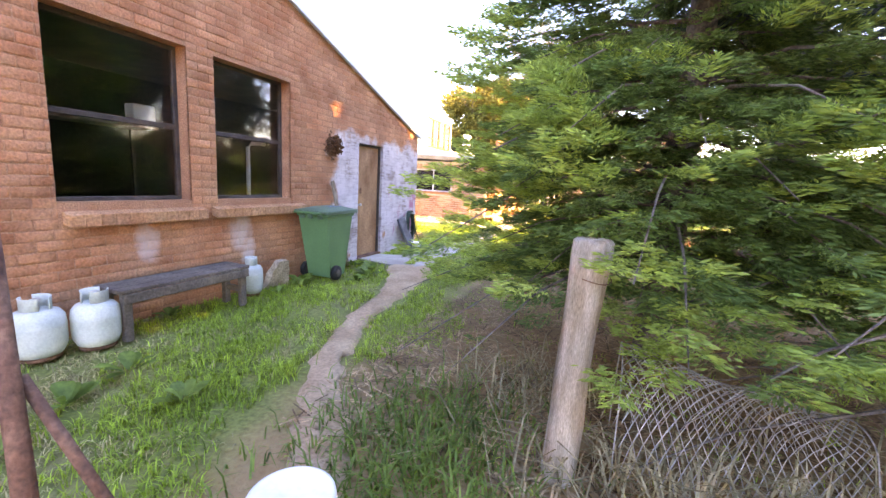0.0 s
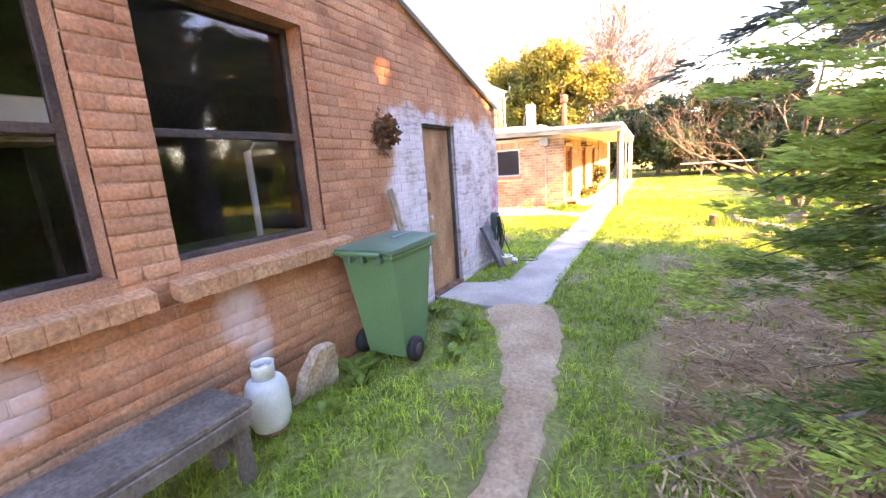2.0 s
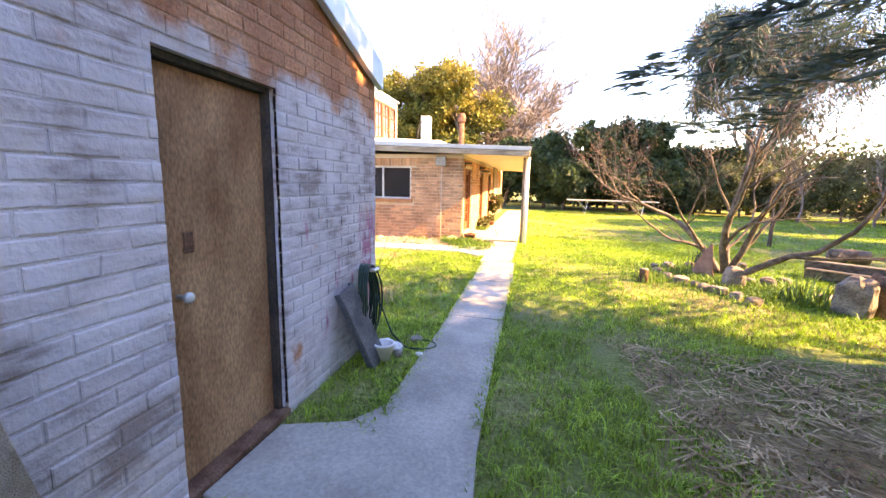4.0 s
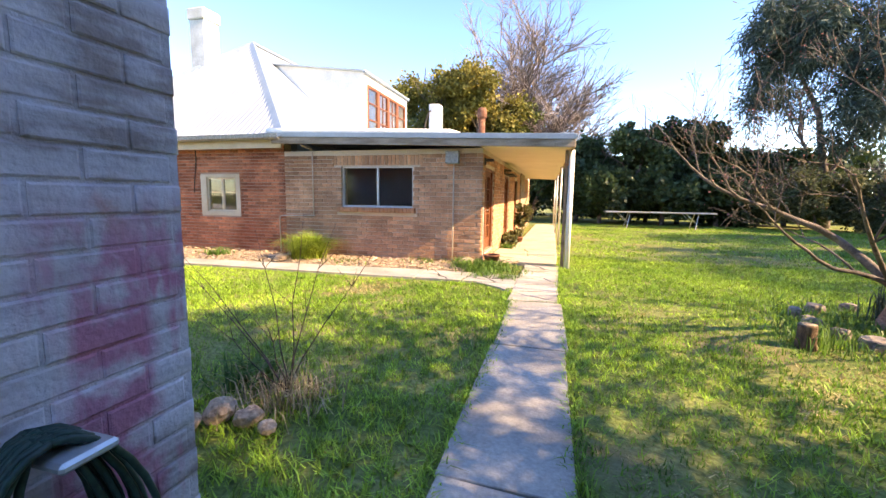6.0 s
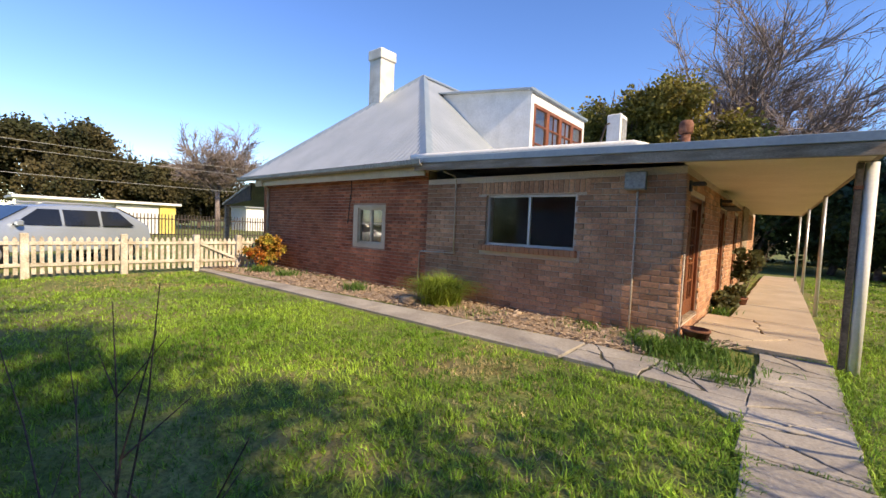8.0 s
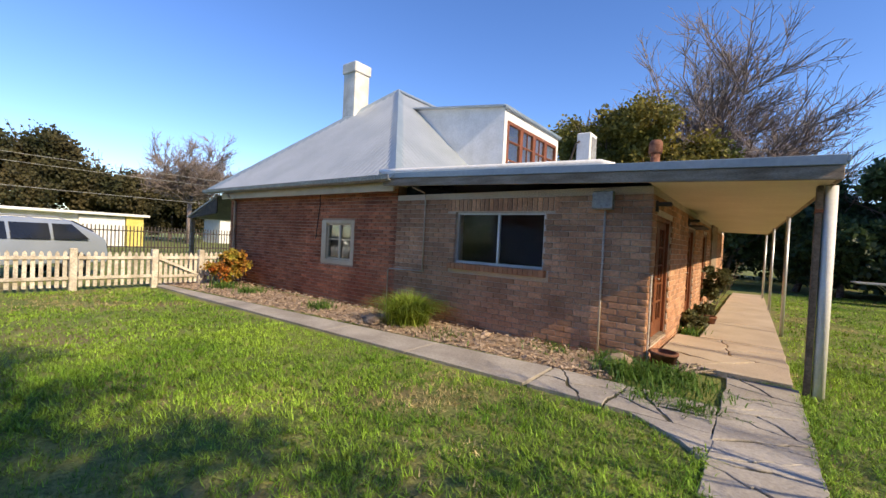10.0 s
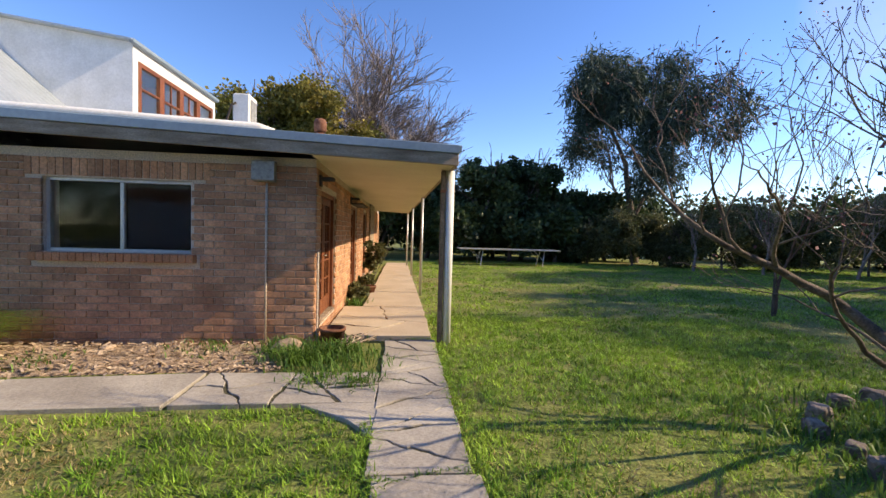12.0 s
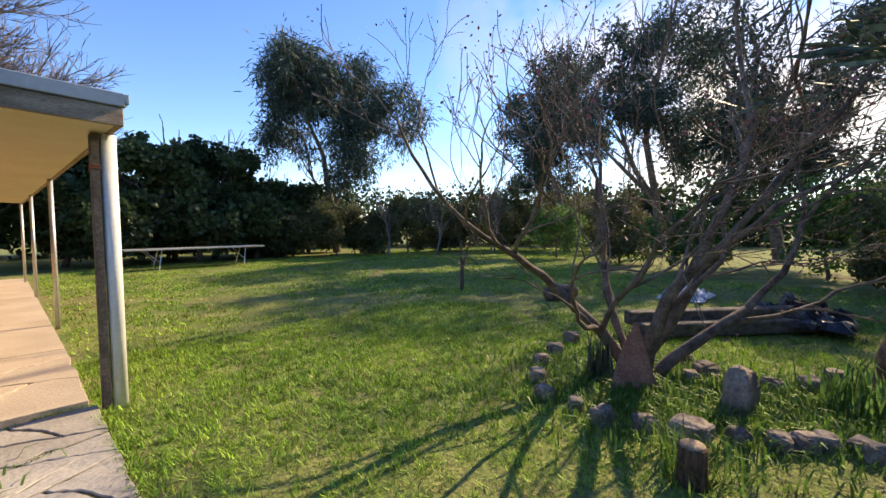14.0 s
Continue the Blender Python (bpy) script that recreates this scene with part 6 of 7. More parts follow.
# front awning at the west end
aw = thing("awning", "", "")
aw.parent = house
aw["label"] = "dark sloping front veranda roof"
bm = bmesh.new()
v = box(bm, -18.0, 15.95, 0, -15.86, EY1, 1)
for q in v:
    q.co.z = (1.86 if q.co.x < -17 else 2.50) + (0.0 if q.co.z > 0.5 else -0.05)
part("roof", bm, M["gutter"], aw)
bm = bmesh.new()
f = [bm.verts.new(p) for p in ((-17.95, 15.97, 1.80), (-15.9, 15.97, 2.42), (-15.9, 15.97, 1.95), (-17.95, 15.97, 1.78))]
g = [bm.verts.new(p.co + Vector((0, 0.03, 0))) for p in f]
bm.faces.new(f), bm.faces.new(g[::-1])
for i in range(4):
    bm.faces.new((f[i], g[i], g[(i + 1) % 4], f[(i + 1) % 4]))
part("gable_panel", bm, M["dark_frame"], aw)
boxes("post", M["old_timber"], aw, (-17.9, 16.0, -0.05, -17.78, 16.12, 1.8))

# ---- front garden ----
ribbon("garden_bed", M["mulch"], [(-15.3, 15.05, 0.75), (-12, 15.35, 0.72), (-8.5, 15.6, 0.62), (-4.15, 15.72, 0.55)], "bare mulched bed along the house wall", "garden bed", steps=50, wob=0.05, top=0.02, seed=2)
rng = np.random.default_rng(77)
n = 5200
bx = rng.uniform(-15.2, -4.1, n)
by = 15.14 + (bx + 4.5) * 0.085 + rng.uniform(0, 1, n) * (16.15 - 15.14 - (bx + 4.5) * 0.085)
c = np.stack([bx, by, rng.uniform(0.02, 0.04, n)], 1)
a = rng.uniform(0, 6.28, n)
d = np.stack([np.cos(a), np.sin(a), rng.normal(0, 0.25, n)], 1) * rng.uniform(0.015, 0.045, n)[:, None]
s = np.stack([-np.sin(a), np.cos(a), rng.normal(0, 0.3, n)], 1) * rng.uniform(0.006, 0.014, n)[:, None]
M["chip"] = material("wood_chip", (0.30, 0.20, 0.13), (0.52, 0.40, 0.29), 9, 40, 0.9, 0, island=0.4)
tagged(mesh_from("mulch_chips", np.stack([c - d - s, c + d - s, c + d + s, c - d + s], 1).reshape(-1, 3), np.arange(4 * n).reshape(-1, 4), M["chip"]), "scattered pale wood chips on the garden bed", "mulch", kind="stuff")


def grassy_bush(at, h, rad, count, seed, label, mat, name="bush", width=0.006):
    t = thing(name, label, "bush", at=(0, 0, 0))
    p = around(at[0], at[1], rad, rad, count, seed, 0.0)
    blades("foliage", "", "", p, mat, h, width, 0.9, seed=seed, parent=t)
    return t


M["leaf_lime"] = material("lime_bush_leaf", (0.19, 0.29, 0.04), (0.33, 0.41, 0.07), 4, 20, 0.6, 0, through=0.4, island=0.35)
M["leaf_red"] = material("orange_red_leaf", (0.48, 0.13, 0.03), (0.36, 0.34, 0.06), 3, 20, 0.6, 0, through=0.3, island=0.4)
grassy_bush((-7.55, 15.55), 0.55, 0.24, 2200, 11, "bushy bright green clump against the brown wall", M["leaf_lime"])
bushy_tree("shrub", "rounded shrub with red and gold leaves by the gate", (-13.9, 15.4), 0.95, 0.55, M["leaf_red"], 12, 60, 70, (0.06, 0.03), low=0.05, trunk=0.02, cat="shrub")
for i, (x, y, h, rr_, c) in enumerate(((-9.6, 15.3, 0.2, 0.28, 160), (-12.3, 15.3, 0.18, 0.35, 200), (-13.3, 15.1, 0.22, 0.35, 200), (-5.1, 16.0, 0.10, 0.5, 160), (-6.6, 15.4, 0.09, 0.4, 110), (-4.05, 15.55, 0.2, 0.3, 420), (-3.6, 15.75, 0.15, 0.35, 300), (-4.3, 15.85, 0.18, 0.2, 160),
                                   (-3.55, 15.35, 0.12, 0.5, 300), (-3.8, 18.95, 0.16, 0.22, 120), (-3.72, 14.9, 0.08, 0.25, 150), (-3.3, 14.8, 0.08, 0.2, 140))):
    grassy_bush((x, y), h, rr_, c, 500 + i, "low green weeds in the garden bed", M["leaf_bright"], "weed", 0.007)
for i, (x, y, s) in enumerate(((-7.95, 15.2, 0.13), (-8.2, 15.3, 0.09), (-4.2, 15.75, 0.16), (-13.9, 15.0, 0.06), (-6.2, 15.9, 0.06))):
    rock("stone", (x, y), (s * 1.3, s, s * 0.8), 520 + i, M["sandstone"], "rough tan stone in the garden bed", "stone", "bed stones")

# twiggy shrub in the lawn
tw = thing("rose_bush", "leafless thorny stems growing from a dry clump", "shrub")
r = random.Random(31)
for i, (dx, dy, h) in enumerate(((-1.0, 0.05, 0.85), (-0.7, -0.15, 0.95), (-0.3, 0.1, 1.1), (0.06, 0.12, 1.2), (0.34, 0.0, 1.15), (0.62, 0.1, 1.0), (0.1, -0.3, 0.6), (-0.35, -0.3, 0.55))):
    bm = bmesh.new()
    pts = [(-4.2 + dx * f ** 1.2 + r.gauss(0, 0.012), 10.3 + dy * f + r.gauss(0, 0.012), h * f) for f in (0, 0.25, 0.5, 0.75, 1.0)]
    tube(bm, pts, [0.0045, 0.004, 0.0032, 0.0024, 0.0012], 6)
    for k in range(2):
        q = Vector(pts[r.randint(2, 3)])
        tube(bm, [tuple(q), tuple(q + Vector((r.uniform(-.15, .15), r.uniform(-.1, .1), r.uniform(.08, .2))))], [0.0025, 0.001], 5)
    part("stem", bm, M["twig"], tw)
blades("base", "", "", around(-4.2, 10.25, 0.35, 0.3, 260, 33), M["dry_stem"], 0.22, 0.004, 0.9, seed=33, parent=tw)
grassy_bush((-4.55, 10.45), 0.18, 0.25, 200, 34, "green weeds at the rose bush", M["leaf_bright"], "weed", 0.01)
for i, (x, y, s) in enumerate(((-4.42, 9.95, 0.09), (-4.22, 9.95, 0.07), (-4.52, 9.8, 0.07), (-4.05, 9.9, 0.05))):
    rock("stone", (x, y), (s * 1.2, s, s * 0.8), 540 + i, M["sandstone"], "tan stone at the foot of the rose bush", "stone", "rose bush stones")


# ---- picket fence and the street ----
def picket(parent, x, y, h, mat, seed):
    bm = bmesh.new()
    w = 0.034
    pr = [(-w, 0.06), (w, 0.06), (w, h - 0.05), (0, h), (-w, h - 0.05)]
    f0 = [bm.verts.new((x - 0.009, y + a, z)) for a, z in pr]
    f1 = [bm.verts.new((x + 0.009, y + a, z)) for a, z in pr]
    bm.faces.new(f0), bm.faces.new(f1[::-1])
    for i in range(5):
        bm.faces.new((f0[i], f1[i], f1[(i + 1) % 5], f0[(i + 1) % 5]))
    part("picket", bm, mat, parent)


M["fence_paint"] = material("weathered_cream_fence_paint", (0.42, 0.36, 0.28), (0.66, 0.60, 0.50), 4, 40, 0.8, 0.4, vary=0.15)
FXX = -14.55
fence = thing("picket_fence", "weathered cream picket fence across the lawn", "fence")
for y in (3.0, 4.55, 6.1, 7.7, 9.3, 10.9, 12.5, 14.0, 15.05):
    boxes("post", M["fence_paint"], fence, (FXX - 0.07, y - 0.065, -0.05, FXX + 0.07, y + 0.065, 0.9), bevel=0.012)
y = 3.0
for y0, y1 in ((3.07, 4.48), (4.62, 6.03), (6.17, 7.63), (7.77, 9.23), (9.37, 10.83), (10.97, 12.43), (12.57, 13.93), (15.12, 16.1)):
    for z in (0.22, 0.66):
        boxes("rail", M["fence_paint"], fence, (FXX + 0.012, y0, z, FXX + 0.05, y1, z + 0.07))
    k = int((y1 - y0) / 0.115)
    for i in range(k):
        picket(fence, FXX, y0 + 0.06 + (y1 - y0 - 0.12) * i / (k - 1), 0.84 + random.uniform(-0.015, 0.015), M["fence_paint"], i)
gate = thing("picket_gate", "closed cream picket gate with diagonal brace", "gate")
for z in (0.2, 0.66):
    boxes("rail", M["fence_paint"], gate, (FXX + 0.012, 14.08, z, FXX + 0.05, 14.97, z + 0.07))
bm = bmesh.new()
box(bm, -0.015, -0.5, -0.03, 0.015, 0.5, 0.03)
p = part("brace", bm, M["fence_paint"], gate)
p.matrix_world = pose(FXX + 0.066, 14.52, 0.48, -25, 0, 0)
for i in range(8):
    picket(gate, FXX, 14.13 + i * 0.113, 0.82, M["fence_paint"], i)


def car():
    c = thing("parked_car", "silver blue wagon parked beyond the picket fence", "car")
    M["car_paint"] = material("silver_car_paint", (0.33, 0.39, 0.46), (0.38, 0.44, 0.51), 1, 20, 0.25, 0, metal=0.3, fine_amount=0.02, spec=0.6)
    M["car_glass"] = material("tinted_car_glass", (0.01, 0.012, 0.015), (0.02, 0.022, 0.025), 1, 20, 0.08, 0, fine_amount=0.02, spec=0.6)
    X, Y = -18.6, 11.2          # middle of the car, nose towards -y
    prof = [(-2.25, 0.35), (-2.3, 0.6), (-2.2, 0.82), (-1.3, 0.96), (-0.55, 1.42), (0.2, 1.50), (1.35, 1.48), (1.95, 1.15), (2.15, 1.0), (2.22, 0.6), (2.2, 0.35)]
    bm = bmesh.new()
    rings = []
    for dx, inn in ((-0.88, 0.0), (-0.80, 0.03), (0.80, 0.03), (0.88, 0.0)):
        ring = []
        for y, z in prof:
            tuck = 0.0 if z < 1.0 else (z - 0.98) * 0.32
            ring.append(bm.verts.new((X + dx - math.copysign(tuck, dx), Y + y, z + (inn if z > 0.4 else 0))))
        rings.append(ring)
    for a, b in zip(rings, rings[1:]):
        for i in range(len(prof)):
            bm.faces.new((a[i], a[(i + 1) % len(prof)], b[(i + 1) % len(prof)], b[i]))
    bm.faces.new(rings[0][::-1]), bm.faces.new(rings[-1])
    bmesh.ops.recalc_face_normals(bm, faces=bm.faces)
    soft(bm, 0.04, 2)
    part("body", bm, M["car_paint"], c, smooth=True)
    for y0, y1, y2, y3 in ((-1.02, -0.05, -0.05, -0.48), (0.02, 0.82, 0.82, 0.02), (0.9, 1.72, 1.35, 0.9)):
        bm = bmesh.new()
        q = [(y0, 1.0), (y1, 1.0), (y2, 1.40), (y3, 1.40)]
        f = [bm.verts.new((X + 0.89 - (z - 0.98) * 0.32, Y + y, z)) for y, z in q]
        g = [bm.verts.new(p.co - Vector((0.02, 0, 0))) for p in f]
        bm.faces.new(f), bm.faces.new(g[::-1])
        for i in range(4):
            bm.faces.new((f[i], g[i], g[(i + 1) % 4], f[(i + 1) % 4]))
        part("side_window", bm, M["car_glass"], c)
    for y in (-1.4, 1.4):
        for dx in (-0.78, 0.70):
            bm = bmesh.new()
            tube(bm, [(X + dx - 0.1, Y + y, 0.32), (X + dx + 0.2, Y + y, 0.32)], [0.33, 0.33], 20)
            w = part("wheel", bm, M["black_rubber"], c, smooth=True)
            bm = bmesh.new()
            tube(bm, [(X + dx + 0.2, Y + y, 0.32), (X + dx + 0.21, Y + y, 0.32)], [0.2, 0.18], 16)
            part("rim", bm, M["alu"], w, smooth=True)
    for y0, z0, y1, z1 in ((-1.27, 1.0, -0.60, 1.415), (1.92, 1.2, 1.45, 1.47)):
        bm = bmesh.new()
        q = [(-0.74, y0, z0), (0.74, y0, z0), (0.62, y1, z1), (-0.62, y1, z1)]
        f = [bm.verts.new((X + a, Y + b, d + 0.035)) for a, b, d in q]
        g = [bm.verts.new(p.co - Vector((0, 0, 0.02))) for p in f]
        bm.faces.new(f), bm.faces.new(g[::-1])
        for i in range(4):
            bm.faces.new((f[i], g[i], g[(i + 1) % 4], f[(i + 1) % 4]))
        part("windscreen", bm, M["car_glass"], c)
    for dx in (-0.62, 0.62):
        bm = bmesh.new()
        tube(bm, [(X + dx, Y - 0.45, 1.50), (X + dx, Y - 0.3, 1.57), (X + dx, Y + 1.1, 1.57), (X + dx, Y + 1.3, 1.50)], 0.018, 8)
        part("roof_rail", bm, M["alu"], c, smooth=True)
    c.matrix_world = pose(X, Y + 2.3, 0, 0, 0, 22) @ pose(-X, -Y - 2.2, 0)
    boxes("mirror", M["car_paint"], c, (X + 0.9, Y - 1.0, 0.98, X + 1.08, Y - 0.88, 1.12), bevel=0.03)


car()
cp = thing("carport", "low white carport with a yellow end panel", "carport")
M["yellow_paint"] = material("pale_yellow_paint", (0.62, 0.50, 0.12), (0.70, 0.58, 0.18), 2, 30, 0.6, 0.1)
boxes("roof", M["white_paint"], cp, (-44, 12.0, 2.05, -37.4, 20.7, 2.22), bevel=0.02)
boxes("back_wall", M["white_paint"], cp, (-38.2, 12.2, -0.03, -38.0, 16.9, 2.05), bevel=0)
boxes("door", M["white_paint"], cp, (-37.95, 16.9, -0.03, -37.8, 19.35, 1.95), bevel=0.01)
boxes("end_panel", M["yellow_paint"], cp, (-38.0, 19.4, -0.03, -37.7, 20.4, 2.04), bevel=0)
pf = thing("metal_fence", "dark metal paling fence along the street", "fence")
for z in (0.25, 1.12):
    boxes("rail", M["dark_frame"], pf, (-30.03, 8.0, z, -29.97, 33.0, z + 0.06), bevel=0)
me = None
for i in range(150):
    y = 8.0 + i * 0.165
    if me is None:
        ob = boxes("paling", M["dark_frame"], pf, (-30.012, y, -0.05, -29.988, y + 0.05, 1.42), bevel=0)
        me = ob.data
    else:
        ob = new("paling", me)
        ob.location = (0, i * 0.165, 0)
        ob.parent = pf
for z0, z1, x in ((4.0, 3.9, -31), (5.6, 5.2, -34), (6.1, 5.6, -34)):
    bm = bmesh.new()
    tube(bm, [(x, -20 + 70 * f, z0 + (z1 - z0) * f - 0.9 * math.sin(math.pi * f)) for f in np.linspace(0, 1, 15)], 0.014, 5)
    tagged(part("power_line", bm, M["gutter"]), "overhead power line along the street", "cable", "power lines", kind="structure")
for i, (x, y, w, h) in enumerate(((-50, 31, 7, 2.6), (-54, 39, 9, 3.0))):
    b = thing("outbuilding", "low pale building beyond the street", "building")
    boxes("wall", M["white_paint"], b, (x - 4, y, -0.03, x, y + w, h), bevel=0)
    boxes("roof", M["iron"], b, (x - 4.3, y - 0.3, h + 0.004, x + 0.3, y + w + 0.3, h + 0.15), bevel=0.01)

# ---- east garden ----
for i, (x, y, s, h) in enumerate(((0.22, 13.72, 0.12, 0.11), (0.55, 13.98, 0.13, 0.12), (1.0, 14.2, 0.12, 0.10), (1.45, 14.28, 0.13, 0.12), (2.0, 14.35, 0.14, 0.14), (0.20, 13.42, 0.10, 0.09), (0.12, 13.17, 0.12, 0.14), (0.22, 12.91, 0.11, 0.11), (0.36, 12.64, 0.19, 0.11),
                                  (0.48, 12.38, 0.10, 0.09), (0.54, 12.17, 0.12, 0.10), (0.64, 12.05, 0.12, 0.11), (0.72, 11.95, 0.10, 0.11), (0.80, 11.75, 0.13, 0.10), (0.92, 11.5, 0.13, 0.10), (1.71, 12.81, 0.15, 0.15), (1.5, 12.9, 0.1, 0.1), (1.75, 12.3, 0.12, 0.10), (2.05, 12.05, 0.16, 0.09), (2.4, 11.9, 0.14, 0.10), (2.1, 13.1, 0.12, 0.1))):
    rock("rock", (x, y), (s * 0.72, s * 0.58, h * 0.7), 600 + i, M["stone"], "weathered brown stone edging the garden bed", "rock", "garden bed edging", squareness=0.45, sink=0.40)
rock("rock", (1.05, 12.45), (0.15, 0.10, 0.24), 640, M["stone"], "large upright slab of brown stone in the bed", "rock", squareness=0.35)
rock("rock", (2.0, 11.4), (0.20, 0.16, 0.34), 641, M["stone"], "large upright grey boulder beyond the bed", "rock", squareness=0.3)
rock("rock", (2.32, 11.45), (0.20, 0.17, 0.36), 642, M["wing_stone"], "large upright red-brown boulder beyond the bed", "rock", squareness=0.3)
blades("bed_weeds", "lush green weeds inside the stone-edged bed", "weeds", np.concatenate([around(1.0, 13.2, 1.2, 1.1, 2500, 41), around(1.3, 12.2, 0.9, 0.8, 1200, 42)]), M["leaf_bright"], 0.12, 0.008, 0.7, seed=43)
blades("daffodil_clump", "clump of blue-green strap leaves by the plum tree", "plant", around(0.95, 13.55, 0.14, 0.14, 70, 44), M["leaf_pine"], 0.42, 0.009, 0.25, seed=44)
blades("daffodil_clump", "clump of green strap leaves in the bed", "plant", around(1.7, 11.75, 0.3, 0.3, 90, 45), M["leaf_conifer"], 0.4, 0.012, 0.5, seed=45)
wing = thing("metal_wing", "rusty sheet-metal wing ornament leaning on the plum tree", "ornament", at=(0.86, 13.20, 0.0))
M["wing"] = material("red_rusted_sheet", (0.30, 0.14, 0.095), (0.42, 0.22, 0.155), 8, 60, 0.85, 0.4)
for i in range(15):
    f = i / 14
    px, pz = -0.19 + 0.26 * f ** 1.4, 0.05 + 0.60 * f           # leading edge, from the low outer corner to the tip
    ang = radians(-12 - 66 * f)                                  # feathers swing from level to almost straight down
    L = 0.36 + 0.16 * math.sin(math.pi * f * 0.8)
    bm = bmesh.new()
    w = 0.026
    pr_ = [(-0.02, -w), (L * 0.82, -w), (L * 0.96, -w * 0.55), (L, 0.0), (L * 0.95, w * 0.7), (L * 0.8, w), (-0.02, w)]
    ca, sa = math.cos(ang), math.sin(ang)
    f0 = [bm.verts.new((px + a * ca - b * sa, -0.003 * i, max(0.004, pz + a * sa + b * ca))) for a, b in pr_]
    f1 = [bm.verts.new(v.co + Vector((0, 0.008, 0))) for v in f0]
    bm.faces.new(f0), bm.faces.new(f1[::-1])
    for k in range(7):
        bm.faces.new((f0[k], f1[k], f1[(k + 1) % 7], f0[(k + 1) % 7]))
    part("feather", bm, M["wing"], wing)
wing.rotation_euler = (radians(-14), 0, radians(-46))
wing.scale = (0.88, 0.88, 0.88)
stump = thing("tree_stump", "short cut stump with weathered top on the lawn", "stump", at=(-0.26, 12.5, 0))
bm = bmesh.new()
lathe(bm, [(0.095, -0.05), (0.08, 0.04), (0.074, 0.15), (0.076, 0.19), (0.068, 0.202)], sides=18)
for v in bm.verts:
    v.co.x *= 1 + 0.12 * noise.noise(v.co * 9)
    v.co.y *= 1 + 0.12 * noise.noise(v.co * 9 + Vector((3, 0, 0)))
part("bark", bm, M["stump_bark"], stump, smooth=True)
bm = bmesh.new()
lathe(bm, [(0.069, 0.198), (0.064, 0.21), (0.02, 0.212)], sides=18)
part("cut_face", bm, M["old_timber"], stump, "pale sawn top", smooth=True)
blades("stump_weeds", "dry stalks and weeds behind the stump", "weeds", around(-0.15, 12.55, 0.25, 0.3, 140, 46), M["leaf_bright"], 0.26, 0.005, 0.5, seed=46)
for i, (a, b, z) in enumerate((((2.75, 13.75), (4.9, 11.9), 0.0), ((2.85, 13.95), (5.0, 12.1), 0.12))):
    sl = thing("timber_sleeper", "old grey timber sleeper edging a raised bed", "sleeper", "raised bed sleepers", at=((a[0] + b[0]) / 2, (a[1] + b[1]) / 2, z))
    L = math.hypot(b[0] - a[0], b[1] - a[1])
    boxes("timber", M["sleeper"], sl, (-L / 2, -0.1, 0, L / 2, 0.1, 0.18), bevel=0.015)
    sl.rotation_euler = (0, 0, math.atan2(b[1] - a[1], b[0] - a[0]))


def crumple(name, label, category, at, size, mat, seed, h=0.15):
    bm = bmesh.new()
    bmesh.ops.create_grid(bm, x_segments=22, y_segments=22, size=1.0)
    for v in bm.verts:
        e = max(0, 1 - max(abs(v.co.x), abs(v.co.y)) ** 3)
        k = noise.noise(Vector((v.co.x * 3 + seed, v.co.y * 3, 0))) + 0.5 * noise.noise(Vector((v.co.x * 8, v.co.y * 8, seed)))
        v.co = Vector((v.co.x * size[0] * (1 + 0.15 * k), v.co.y * size[1] * (1 + 0.15 * k), max(-0.01, h * e * (0.6 + 0.8 * k))))
    bmesh.ops.solidify(bm, geom=bm.faces[:], thickness=0.006)
    ob = part(name, bm, mat)
    ob.location = at
    return tagged(ob, label, category)


M["tarp"] = material("pale_blue_tarp", (0.35, 0.42, 0.52), (0.62, 0.66, 0.72), 4, 30, 0.4, 0.1)
M["black_film"] = material("black_plastic_film", (0.012, 0.012, 0.015), (0.03, 0.03, 0.035), 4, 30, 0.35, 0.2)
crumple("tarpaulin", "crumpled pale blue tarpaulin on the grass", "tarpaulin", (6.6, 14.1, 0.0), (0.55, 0.4, 1), M["tarp"], 3, 0.25)
crumple("plastic_sheet", "crumpled black plastic sheet on the raised bed", "plastic sheet", (4.9, 12.3, 0.1), (0.7, 0.6, 1), M["black_film"], 5, 0.3)
lg = thing("log", "short cut log on the lawn", "log")
bm = bmesh.new()
tube(bm, [(4.45, 16.05, 0.12), (4.75, 15.95, 0.13), (5.1, 15.85, 0.12)], [0.15, 0.16, 0.15], 14)
part("bark", bm, M["bark"], lg, smooth=True)
tb = thing("trestle_table", "long low metal-framed trestle table at the lawn's far edge", "table")
boxes("top", M["alu"], tb, (-0.25, 29.8, 0.72, 4.6, 30.9, 0.77), bevel=0.006)
for x in (0.9, 3.9):
    for s in (-1, 1):
        bm = bmesh.new()
        tube(bm, [(x, 30.35 + s * 0.3, 0.72), (x - 0.15, 30.35 + s * 0.5, -0.02)], [0.02, 0.02], 8)
        part("leg", bm, M["alu"], tb)
        bm = bmesh.new()
        tube(bm, [(x - 0.1, 30.35 + s * 0.45, 0.25), (x - 0.55, 30.35 + s * 0.35, 0.72)], [0.014, 0.014], 8)
        part("strut", bm, M["alu"], tb)
stk = thing("garden_stake", "thin timber stake beside the sapling", "stake")
bm = bmesh.new()
tube(bm, [(4.32, 18.25, -0.05), (4.34, 18.25, 1.15)], [0.025, 0.022], 8)
part("timber", bm, M["grey_timber"], stk)
